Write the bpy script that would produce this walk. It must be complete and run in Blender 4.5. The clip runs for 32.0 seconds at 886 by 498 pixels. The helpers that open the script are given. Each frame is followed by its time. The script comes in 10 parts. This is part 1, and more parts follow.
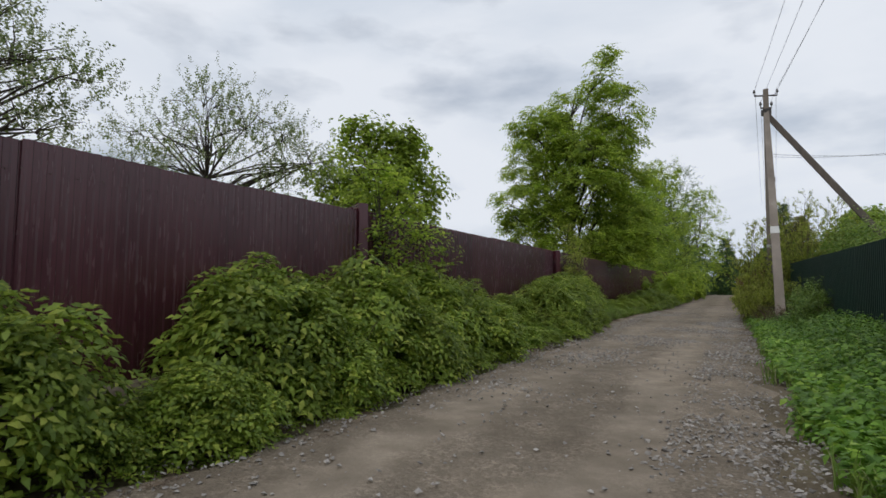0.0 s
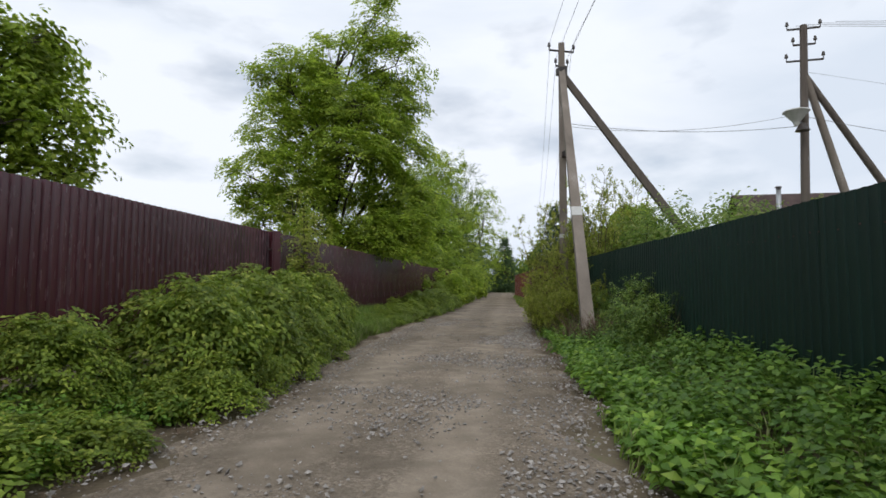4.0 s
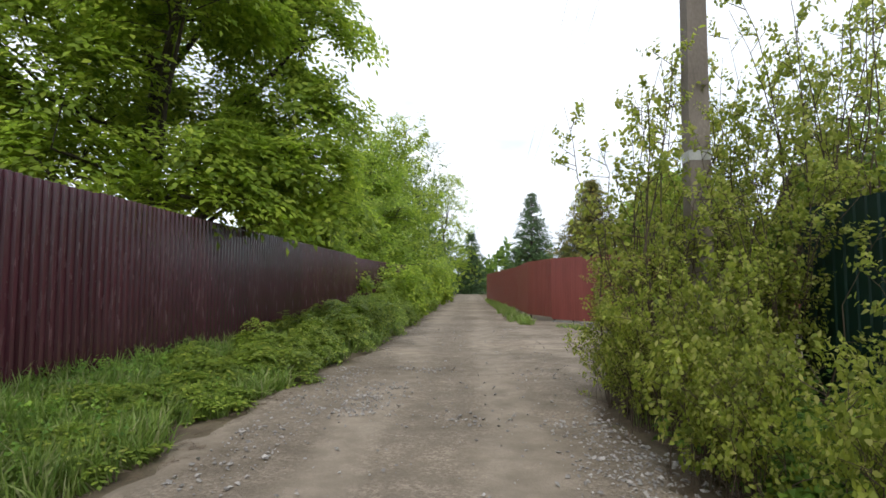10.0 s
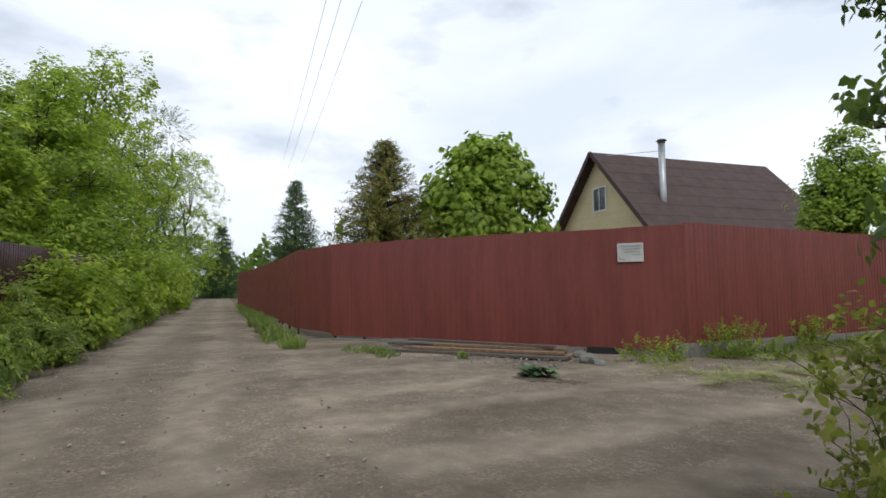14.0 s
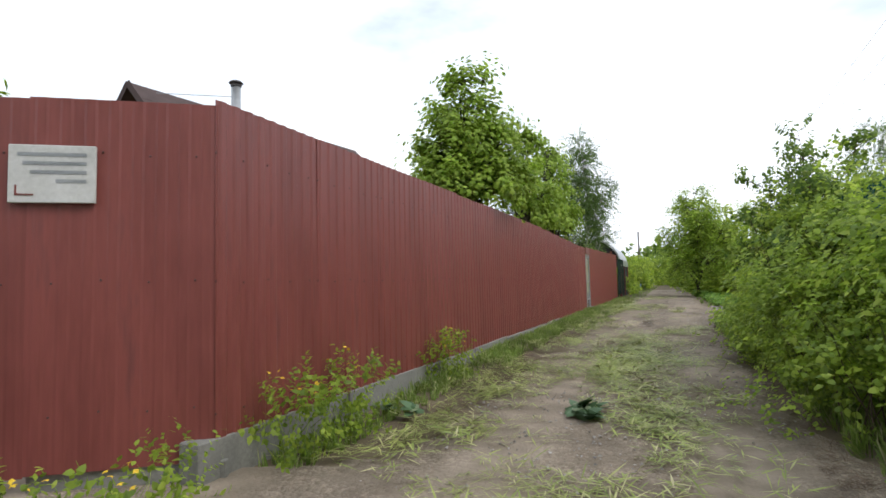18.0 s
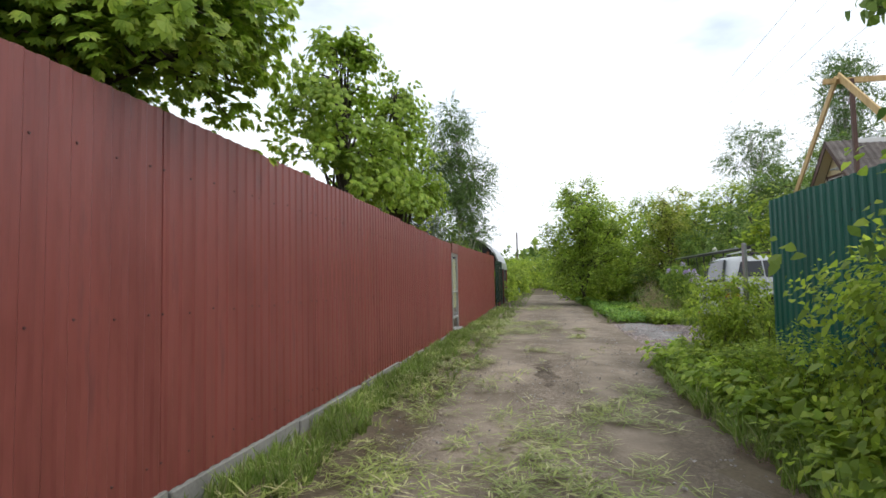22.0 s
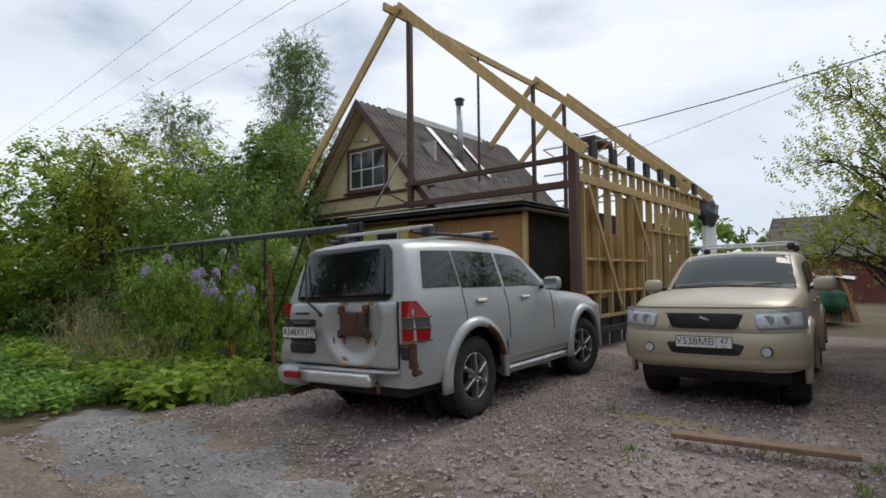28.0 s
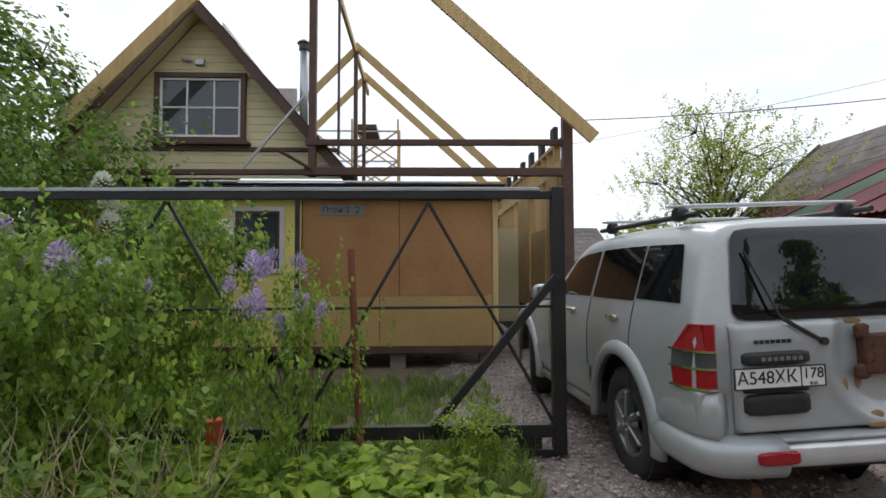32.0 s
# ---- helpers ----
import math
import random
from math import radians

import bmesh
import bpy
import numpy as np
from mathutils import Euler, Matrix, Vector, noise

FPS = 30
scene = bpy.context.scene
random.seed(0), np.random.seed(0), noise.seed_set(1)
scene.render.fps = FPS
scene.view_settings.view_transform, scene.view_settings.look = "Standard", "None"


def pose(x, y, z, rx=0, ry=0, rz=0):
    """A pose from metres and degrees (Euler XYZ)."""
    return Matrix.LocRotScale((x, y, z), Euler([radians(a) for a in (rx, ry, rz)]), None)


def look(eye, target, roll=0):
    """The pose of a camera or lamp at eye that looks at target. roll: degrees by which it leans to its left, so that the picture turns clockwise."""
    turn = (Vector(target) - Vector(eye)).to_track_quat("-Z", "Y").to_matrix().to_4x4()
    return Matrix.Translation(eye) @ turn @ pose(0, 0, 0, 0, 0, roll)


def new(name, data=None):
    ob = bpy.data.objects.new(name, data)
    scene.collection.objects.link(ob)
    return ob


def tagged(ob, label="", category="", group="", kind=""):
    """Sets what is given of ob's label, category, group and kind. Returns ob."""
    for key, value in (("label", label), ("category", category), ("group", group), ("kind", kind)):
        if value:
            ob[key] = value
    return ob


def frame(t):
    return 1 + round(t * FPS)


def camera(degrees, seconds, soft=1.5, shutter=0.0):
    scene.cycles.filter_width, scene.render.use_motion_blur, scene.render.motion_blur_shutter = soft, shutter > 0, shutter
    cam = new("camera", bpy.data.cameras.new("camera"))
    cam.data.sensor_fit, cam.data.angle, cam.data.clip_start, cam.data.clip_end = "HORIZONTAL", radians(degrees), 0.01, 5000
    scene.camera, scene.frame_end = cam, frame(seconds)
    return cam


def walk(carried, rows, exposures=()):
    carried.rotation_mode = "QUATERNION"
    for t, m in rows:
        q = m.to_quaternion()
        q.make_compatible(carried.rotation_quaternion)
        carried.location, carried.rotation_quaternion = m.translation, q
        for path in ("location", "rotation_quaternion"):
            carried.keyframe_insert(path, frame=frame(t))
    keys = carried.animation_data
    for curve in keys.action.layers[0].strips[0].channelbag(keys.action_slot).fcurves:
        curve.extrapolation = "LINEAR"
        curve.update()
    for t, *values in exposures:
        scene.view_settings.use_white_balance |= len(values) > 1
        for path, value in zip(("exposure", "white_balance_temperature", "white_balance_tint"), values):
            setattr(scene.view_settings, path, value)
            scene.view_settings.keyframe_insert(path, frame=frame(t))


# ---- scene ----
cam = camera(78.4, 32.0, soft=1.6)
METRES, EYE, TILT, LEAN, TURN = 56.0, 1.22, 0.0, 0.0, 0.0
ROWS = [
    (0.0, 0.0, 0.0, 0.0, -0.03, 3.83, -0.52),
    (0.5, 0.0057, 0.0145, 0.0, 0.13, 3.86, -0.51),
    (1.0, 0.0103, 0.0304, 0.0017, 0.74, 3.65, -0.44),
    (1.5, 0.0192, 0.0473, 0.0012, 0.52, 3.59, -0.18),
    (2.0, 0.0255, 0.0606, 0.0017, -12.15, 3.87, -0.25),
    (2.5, 0.033, 0.0753, 0.001, -20.62, 3.83, -0.09),
    (3.0, 0.0393, 0.0892, 0.0012, -21.17, 3.86, -0.1),
    (3.5, 0.0465, 0.1033, 0.0016, -21.22, 3.8, -0.12),
    (5.5, 0.0736, 0.1623, 0.0019, -21.62, 3.83, -0.21),
    (6.0, 0.0792, 0.1784, 0.0026, -22.01, 3.85, -0.31),
    (6.5, 0.0859, 0.1941, 0.0029, -22.55, 3.86, -0.24),
    (7.0, 0.0927, 0.2106, 0.0037, -22.84, 3.82, -0.23),
    (7.5, 0.1008, 0.2255, 0.0041, -22.94, 3.81, -0.12),
    (8.0, 0.108, 0.2405, 0.004, -23.16, 3.89, -0.16),
    (8.5, 0.1151, 0.2556, 0.0039, -23.87, 3.84, -0.19),
    (9.0, 0.1216, 0.2714, 0.0037, -24.28, 3.83, -0.26),
    (9.5, 0.1286, 0.2863, 0.0039, -24.71, 3.85, -0.18),
    (10.0, 0.1357, 0.3017, 0.0035, -25.29, 3.79, -0.14),
    (10.5, 0.1428, 0.3165, 0.0031, -26.27, 3.85, -0.16),
    (11.0, 0.1506, 0.3308, 0.0032, -27.91, 3.88, -0.12),
    (11.5, 0.1586, 0.3449, 0.0026, -30.56, 3.9, 0.02),
    (12.0, 0.166, 0.359, 0.0029, -33.29, 3.89, 0.02),
    (12.5, 0.1744, 0.3725, 0.0027, -36.2, 3.92, 0.1),
    (13.0, 0.1838, 0.3858, 0.0024, -40.2, 3.91, 0.18),
    (13.5, 0.1931, 0.3979, 0.0024, -45.38, 3.94, 0.27),
    (15.5, 0.2468, 0.4303, 0.0012, -63.16, 3.83, 0.78),
    (16.0, 0.2628, 0.434, 0.0005, -68.24, 3.68, 0.9),
    (16.5, 0.279, 0.4368, -0.0003, -72.48, 3.67, 0.97),
    (17.0, 0.2953, 0.4378, -0.0002, -78.66, 3.57, 1.03),
    (17.5, 0.3112, 0.4392, 0.0004, -84.76, 3.49, 1.04),
    (18.0, 0.3269, 0.4369, 0.0008, -91.35, 3.45, 1.23),
    (18.5, 0.342, 0.4342, 0.0011, -95.61, 3.37, 1.33),
    (19.0, 0.3564, 0.4302, 0.0017, -101.01, 3.33, 1.34),
    (19.5, 0.3698, 0.4267, 0.0048, -103.06, 3.27, 1.34),
    (20.0, 0.3822, 0.4217, 0.0046, -103.43, 3.37, 1.29),
    (20.5, 0.3968, 0.4156, 0.0041, -103.42, 3.33, 1.25),
    (21.0, 0.4101, 0.4094, 0.0042, -103.17, 3.31, 1.21),
    (21.5, 0.4244, 0.4041, 0.0043, -102.79, 3.31, 1.13),
    (22.0, 0.4374, 0.3985, 0.0042, -103.66, 3.32, 1.14),
    (22.5, 0.4512, 0.3923, 0.0045, -105.68, 3.25, 1.06),
    (23.0, 0.4641, 0.3856, 0.0047, -108.14, 3.23, 1.08),
    (23.5, 0.4779, 0.3786, 0.0049, -108.98, 3.2, 1.02),
    (24.0, 0.4909, 0.372, 0.005, -110.08, 3.19, 1.03),
    (24.5, 0.5049, 0.3649, 0.0048, -110.12, 3.17, 0.97),
    (26.5, 0.5602, 0.3379, 0.0043, -110.2, 3.32, 0.8),
    (27.0, 0.5727, 0.3299, 0.0054, -113.22, 3.27, 0.79),
    (27.5, 0.5831, 0.3225, 0.0051, -140.86, 3.06, 0.76),
    (28.0, 0.5948, 0.3158, 0.0053, -164.29, 2.75, 0.65),
    (28.5, 0.6071, 0.309, 0.0056, -177.5, 2.74, 0.49),
    (29.0, 0.6202, 0.3022, 0.0059, -185.7, 2.69, 0.34),
    (29.5, 0.633, 0.2961, 0.0061, -190.43, 2.76, 0.27),
    (30.0, 0.6465, 0.2896, 0.0061, -194.47, 2.69, 0.2),
    (30.5, 0.659, 0.284, 0.0059, -197.31, 2.8, 0.22),
    (31.0, 0.6712, 0.2772, 0.0055, -201.61, 2.7, 0.22),
    (31.5, 0.684, 0.2701, 0.0056, -204.98, 2.7, 0.17),
    (32.0, 0.6975, 0.2619, 0.0053, -206.29, 2.62, 0.13),
]
walk(cam, [(t, pose(0, 0, EYE, TILT, LEAN, TURN) @ pose(METRES * x, METRES * y, METRES * z, 90 + pitch, roll, yaw)) for t, x, y, z, yaw, pitch, roll in ROWS],
     exposures=[(0.0, -0.31), (1.0, -0.13), (3.5, -0.06), (6.0, 0.1), (8.0, 0.32), (9.5, 0.56), (12.0, 0.47), (13.0, 0.17), (15.5, 0.10), (16.0, 0.11), (17.0, 0.43), (18.5, 0.6), (24.5, 0.55), (26.5, 0.35), (27.5, 0.05), (28.5, -0.05), (30.0, 0.0), (31.0, 0.16), (32.0, 0.35)])

# ---- world and sun ----
world = bpy.data.worlds.new("world")
scene.world = world
world.use_nodes = True
wn, wl = world.node_tree.nodes, world.node_tree.links
wn.clear()
w_out, w_bg = wn.new("ShaderNodeOutputWorld"), wn.new("ShaderNodeBackground")
w_sky = wn.new("ShaderNodeTexSky")
w_sky.sky_type, w_sky.sun_disc = "NISHITA", False
SUN_EL, SUN_AZ = radians(48), radians(215)
w_sky.sun_elevation, w_sky.sun_rotation = SUN_EL, SUN_AZ
w_sky.air_density, w_sky.dust_density = 1.0, 2.0
w_co, w_map = wn.new("ShaderNodeTexCoord"), wn.new("ShaderNodeMapping")
w_map.inputs["Scale"].default_value = (1.0, 1.0, 2.5)
w_n1, w_n2 = wn.new("ShaderNodeTexNoise"), wn.new("ShaderNodeTexNoise")
w_n1.inputs["Scale"].default_value, w_n1.inputs["Detail"].default_value, w_n1.inputs["Distortion"].default_value = 1.7, 6.0, 0.35
w_n2.inputs["Scale"].default_value, w_n2.inputs["Detail"].default_value = 4.0, 5.0
w_r1, w_r2 = wn.new("ShaderNodeValToRGB"), wn.new("ShaderNodeValToRGB")
# cover: how far cloud hides the blue; tone: bright tops to blue-grey bases
w_r1.color_ramp.elements[0].position, w_r1.color_ramp.elements[1].position = 0.24, 0.47
w_r1.color_ramp.elements[0].color, w_r1.color_ramp.elements[1].color = (0.5, 0.5, 0.5, 1), (1, 1, 1, 1)
w_r2.color_ramp.elements[0].position, w_r2.color_ramp.elements[1].position = 0.36, 0.60
w_r2.color_ramp.elements[0].color, w_r2.color_ramp.elements[1].color = (7.4, 8.2, 9.4, 1), (9.55, 10.05, 10.9, 1)
w_mix = wn.new("ShaderNodeMix")
w_mix.data_type = "RGBA"
wl.new(w_co.outputs["Generated"], w_map.inputs["Vector"])
for node in (w_n1, w_n2):
    wl.new(w_map.outputs["Vector"], node.inputs["Vector"])
wl.new(w_n2.outputs["Fac"], w_r1.inputs["Fac"])
wl.new(w_n1.outputs["Fac"], w_r2.inputs["Fac"])
wl.new(w_r1.outputs["Color"], w_mix.inputs["Factor"])
wl.new(w_sky.outputs["Color"], w_mix.inputs["A"])
wl.new(w_r2.outputs["Color"], w_mix.inputs["B"])
wl.new(w_mix.outputs["Result"], w_bg.inputs["Color"])
w_bg.inputs["Strength"].default_value = 0.10
wl.new(w_bg.outputs["Background"], w_out.inputs["Surface"])

sun = new("sun", bpy.data.lights.new("sun", "SUN"))
sun.data.energy, sun.data.angle, sun.data.color = 1.1, radians(25), (1.0, 0.96, 0.90)
sun_dir = Vector((math.sin(SUN_AZ) * math.cos(SUN_EL), math.cos(SUN_AZ) * math.cos(SUN_EL), math.sin(SUN_EL)))
sun.matrix_world = look(sun_dir * 60, (0, 0, 0))

# ---- materials ----
def ramp_node(nt, stops):
    r = nt.nodes.new("ShaderNodeValToRGB")
    els = r.color_ramp.elements
    while len(els) < len(stops):
        els.new(0.5)
    for el, (at_, c) in zip(els, stops):
        el.position, el.color = at_, (*c, 1)
    return r


def mat(name, a, b, rough=0.7, scale=3.0, fine=40.0, bump=0.15, metal=0.0, stretch=(1, 1, 1), third=None, spec=0.4, island=0.0, obj=0.0, fine_mix=0.35, rough_var=0.1, coords="Object"):
    """A surface of two tones by coarse noise, with fine grain, uneven gloss and relief. third: rare stains."""
    m = bpy.data.materials.new(name)
    m.use_nodes = True
    nt = m.node_tree
    n, l = nt.nodes, nt.links
    bsdf = n["Principled BSDF"]
    co, mp = n.new("ShaderNodeTexCoord"), n.new("ShaderNodeMapping")
    mp.inputs["Scale"].default_value = stretch
    l.new(co.outputs[coords], mp.inputs["Vector"])
    n1, n2 = n.new("ShaderNodeTexNoise"), n.new("ShaderNodeTexNoise")
    n1.inputs["Scale"].default_value, n1.inputs["Detail"].default_value = scale, 5
    n2.inputs["Scale"].default_value, n2.inputs["Detail"].default_value = fine, 4
    for node in (n1, n2):
        l.new(mp.outputs["Vector"], node.inputs["Vector"])
    mixf = n.new("ShaderNodeMix")
    mixf.inputs["Factor"].default_value = fine_mix
    l.new(n1.outputs["Fac"], mixf.inputs["A"])
    l.new(n2.outputs["Fac"], mixf.inputs["B"])
    stops = [(0.30, a), (0.68, b)]
    if third:
        stops = [(0.30, a), (0.60, b), (0.72, third)]
    r = ramp_node(nt, stops)
    l.new(mixf.outputs["Result"], r.inputs["Fac"])
    col = r.outputs["Color"]
    if island or obj:
        hs = n.new("ShaderNodeHueSaturation")
        src = n.new("ShaderNodeNewGeometry").outputs["Random Per Island"] if island else n.new("ShaderNodeObjectInfo").outputs["Random"]
        mr = n.new("ShaderNodeMapRange")
        amt = island or obj
        mr.inputs["To Min"].default_value, mr.inputs["To Max"].default_value = 1 - amt, 1 + amt
        l.new(src, mr.inputs["Value"])
        l.new(mr.outputs["Result"], hs.inputs["Value"])
        l.new(col, hs.inputs["Color"])
        col = hs.outputs["Color"]
    l.new(col, bsdf.inputs["Base Color"])
    rr = n.new("ShaderNodeMapRange")
    rr.inputs["To Min"].default_value, rr.inputs["To Max"].default_value = max(0.03, rough - rough_var), min(1, rough + rough_var)
    l.new(n2.outputs["Fac"], rr.inputs["Value"])
    l.new(rr.outputs["Result"], bsdf.inputs["Roughness"])
    bsdf.inputs["Metallic"].default_value = metal
    bsdf.inputs["Specular IOR Level"].default_value = spec
    if bump:
        bp = n.new("ShaderNodeBump")
        bp.inputs["Strength"].default_value, bp.inputs["Distance"].default_value = bump, 0.02
        l.new(mixf.outputs["Result"], bp.inputs["Height"])
        l.new(bp.outputs["Normal"], bsdf.inputs["Normal"])
    return m


def leaf_mat(name, a, b, c=None, through_=0.45, rough=0.5):
    """Leaves: every leaf its own green, by island, with light passing through."""
    m = bpy.data.materials.new(name)
    m.use_nodes = True
    nt = m.node_tree
    n, l = nt.nodes, nt.links
    bsdf, out = n["Principled BSDF"], n["Material Output"]
    geo = n.new("ShaderNodeNewGeometry")
    r = ramp_node(nt, [(0.0, a), (0.75, b), (1.0, c or b)])
    l.new(geo.outputs["Random Per Island"], r.inputs["Fac"])
    co, nz = n.new("ShaderNodeTexCoord"), n.new("ShaderNodeTexNoise")
    nz.inputs["Scale"].default_value = 1.3
    l.new(co.outputs["Object"], nz.inputs["Vector"])
    mr = n.new("ShaderNodeMapRange")
    mr.inputs["From Min"].default_value, mr.inputs["From Max"].default_value = 0.3, 0.7
    mr.inputs["To Min"].default_value, mr.inputs["To Max"].default_value = 0.72, 1.25
    l.new(nz.outputs["Fac"], mr.inputs["Value"])
    hs = n.new("ShaderNodeHueSaturation")
    l.new(r.outputs["Color"], hs.inputs["Color"])
    l.new(mr.outputs["Result"], hs.inputs["Value"])
    l.new(hs.outputs["Color"], bsdf.inputs["Base Color"])
    bsdf.inputs["Roughness"].default_value = rough
    bsdf.inputs["Specular IOR Level"].default_value = 0.35
    tr, mx = n.new("ShaderNodeBsdfTranslucent"), n.new("ShaderNodeMixShader")
    l.new(hs.outputs["Color"], tr.inputs["Color"])
    mx.inputs["Fac"].default_value = through_
    l.new(bsdf.outputs["BSDF"], mx.inputs[1])
    l.new(tr.outputs["BSDF"], mx.inputs[2])
    l.new(mx.outputs["Shader"], out.inputs["Surface"])
    return m


def glass_mat(name, tint, rough=0.03, clear=0.25, spec=0.6):
    """Car and window glass: a dark clear pane that reflects."""
    m = bpy.data.materials.new(name)
    m.use_nodes = True
    n, l = m.node_tree.nodes, m.node_tree.links
    b = n["Principled BSDF"]
    b.inputs["Base Color"].default_value = (*tint, 1)
    b.inputs["Roughness"].default_value = rough
    b.inputs["Specular IOR Level"].default_value = spec
    b.inputs["Coat Weight"].default_value = 0.1 if clear else 0.0
    b.inputs["Alpha"].default_value = 1 - clear
    return m


def gravel_mat(name, dark, light, tan, cell=55.0, patch=0.45, strength=0.9, mix=0.55, ruts=False):
    """Trodden ground: tan and grey drifts, damp patches, and a crust of small stones of their own tones."""
    m = bpy.data.materials.new(name)
    m.use_nodes = True
    nt = m.node_tree
    n, l = nt.nodes, nt.links
    b = n["Principled BSDF"]
    co = n.new("ShaderNodeTexCoord").outputs["Object"]
    big, mid, fine, vo, vo2 = (n.new("ShaderNodeTexNoise"), n.new("ShaderNodeTexNoise"), n.new("ShaderNodeTexNoise"), n.new("ShaderNodeTexVoronoi"), n.new("ShaderNodeTexVoronoi"))
    for node, s, d in ((big, patch, 5), (mid, 3.1, 5), (fine, 90, 4)):
        node.inputs["Scale"].default_value, node.inputs["Detail"].default_value = s, d
        l.new(co, node.inputs["Vector"])
    for node, s in ((vo, cell), (vo2, cell * 0.45)):
        node.inputs["Scale"].default_value = s
        l.new(co, node.inputs["Vector"])
    r1 = ramp_node(nt, [(0.34, dark), (0.52, light), (0.66, tan)])
    l.new(big.outputs["Fac"], r1.inputs["Fac"])
    r2 = ramp_node(nt, [(0.28, (0.74, 0.72, 0.69)), (0.70, (1.18, 1.16, 1.14))])
    l.new(mid.outputs["Fac"], r2.inputs["Fac"])
    m1 = n.new("ShaderNodeMix")
    m1.data_type, m1.blend_type = "RGBA", "MULTIPLY"
    m1.inputs["Factor"].default_value = 1.0
    l.new(r1.outputs["Color"], m1.inputs["A"])
    l.new(r2.outputs["Color"], m1.inputs["B"])
    sep, sep2 = n.new("ShaderNodeSeparateColor"), n.new("ShaderNodeSeparateColor")
    l.new(vo.outputs["Color"], sep.inputs["Color"])
    l.new(vo2.outputs["Color"], sep2.inputs["Color"])
    add = n.new("ShaderNodeMath")
    add.operation = "ADD"
    l.new(sep.outputs["Red"], add.inputs[0])
    l.new(sep2.outputs["Green"], add.inputs[1])
    r3 = ramp_node(nt, [(0.25, (0.72, 0.71, 0.70)), (0.60, (1.0, 1.0, 1.0)), (0.95, (1.38, 1.37, 1.36))])
    hf = n.new("ShaderNodeMath")
    hf.operation = "MULTIPLY"
    hf.inputs[1].default_value = 0.5
    l.new(add.outputs["Value"], hf.inputs[0])
    l.new(hf.outputs["Value"], r3.inputs["Fac"])
    m2 = n.new("ShaderNodeMix")
    m2.data_type, m2.blend_type = "RGBA", "MULTIPLY"
    mk_ = n.new("ShaderNodeMapRange")
    mk_.inputs["From Min"].default_value, mk_.inputs["From Max"].default_value = 0.35, 0.6
    mk_.inputs["To Min"].default_value, mk_.inputs["To Max"].default_value = mix * 0.35, min(1.0, mix * 1.5)
    l.new(mid.outputs["Fac"], mk_.inputs["Value"])
    l.new(mk_.outputs["Result"], m2.inputs["Factor"])
    l.new(m1.outputs["Result"], m2.inputs["A"])
    l.new(r3.outputs["Color"], m2.inputs["B"])
    l.new(m2.outputs["Result"], b.inputs["Base Color"])
    b.inputs["Roughness"].default_value, b.inputs["Specular IOR Level"].default_value = 0.95, 0.12
    sub = n.new("ShaderNodeMath")
    sub.operation = "MULTIPLY_ADD"
    sub.inputs[1].default_value = -0.9
    l.new(vo2.outputs["Distance"], sub.inputs[0])
    l.new(fine.outputs["Fac"], sub.inputs[2])
    bp = n.new("ShaderNodeBump")
    bp.inputs["Strength"].default_value, bp.inputs["Distance"].default_value = strength, 0.015
    l.new(sub.outputs["Value"], bp.inputs["Height"])
    l.new(bp.outputs["Normal"], b.inputs["Normal"])
    if ruts:
        # wheel tracks of both lanes: paler, packed smooth
        def math_(op, a_, b_, c_=None):
            q = n.new("ShaderNodeMath")
            q.operation = op
            for k_, v_ in enumerate((a_, b_, c_)):
                if v_ is None:
                    continue
                if isinstance(v_, float):
                    q.inputs[k_].default_value = v_
                else:
                    l.new(v_, q.inputs[k_])
            return q.outputs["Value"]

        def across(vx, vy, at_):
            q = n.new("ShaderNodeVectorMath")
            q.operation = "DOT_PRODUCT"
            q.inputs[1].default_value = (vx, vy, 0)
            l.new(co, q.inputs[0])
            s_ = math_("MULTIPLY_ADD", big.outputs["Fac"], 1.6, q.outputs["Value"])
            return q.outputs["Value"], math_("COSINE", math_("MULTIPLY_ADD", s_, 4.19, -4.19 * (at_ + 0.8)), None)

        a_, c1 = across(0.8836, -0.4683, -0.75)
        v_, c2 = across(0.407, 0.914, 20.99 + 8.5)
        sel = n.new("ShaderNodeMapRange")
        sel.inputs["From Min"].default_value, sel.inputs["From Max"].default_value = 0.2, 1.2
        l.new(a_, sel.inputs["Value"])
        mx = n.new("ShaderNodeMix")
        l.new(sel.outputs["Result"], mx.inputs["Factor"])
        l.new(c1, mx.inputs["A"])
        l.new(c2, mx.inputs["B"])
        tr = n.new("ShaderNodeMapRange")
        tr.inputs["From Min"].default_value, tr.inputs["From Max"].default_value = -0.15, 0.8
        l.new(mx.outputs["Result"], tr.inputs["Value"])
        t_ = tr.outputs["Result"]
        l.new(math_("MULTIPLY", mk_.outputs["Result"], math_("MULTIPLY_ADD", t_, -0.75, 1.0)), m2.inputs["Factor"])
        l.new(math_("MULTIPLY_ADD", t_, -0.6 * strength, strength), bp.inputs["Strength"])
        m3 = n.new("ShaderNodeMix")
        m3.data_type, m3.blend_type = "RGBA", "MULTIPLY"
        l.new(t_, m3.inputs["Factor"])
        m3.inputs["B"].default_value = (1.06, 1.06, 1.06, 1)
        l.new(m2.outputs["Result"], m3.inputs["A"])
        l.new(m3.outputs["Result"], b.inputs["Base Color"])
    return m


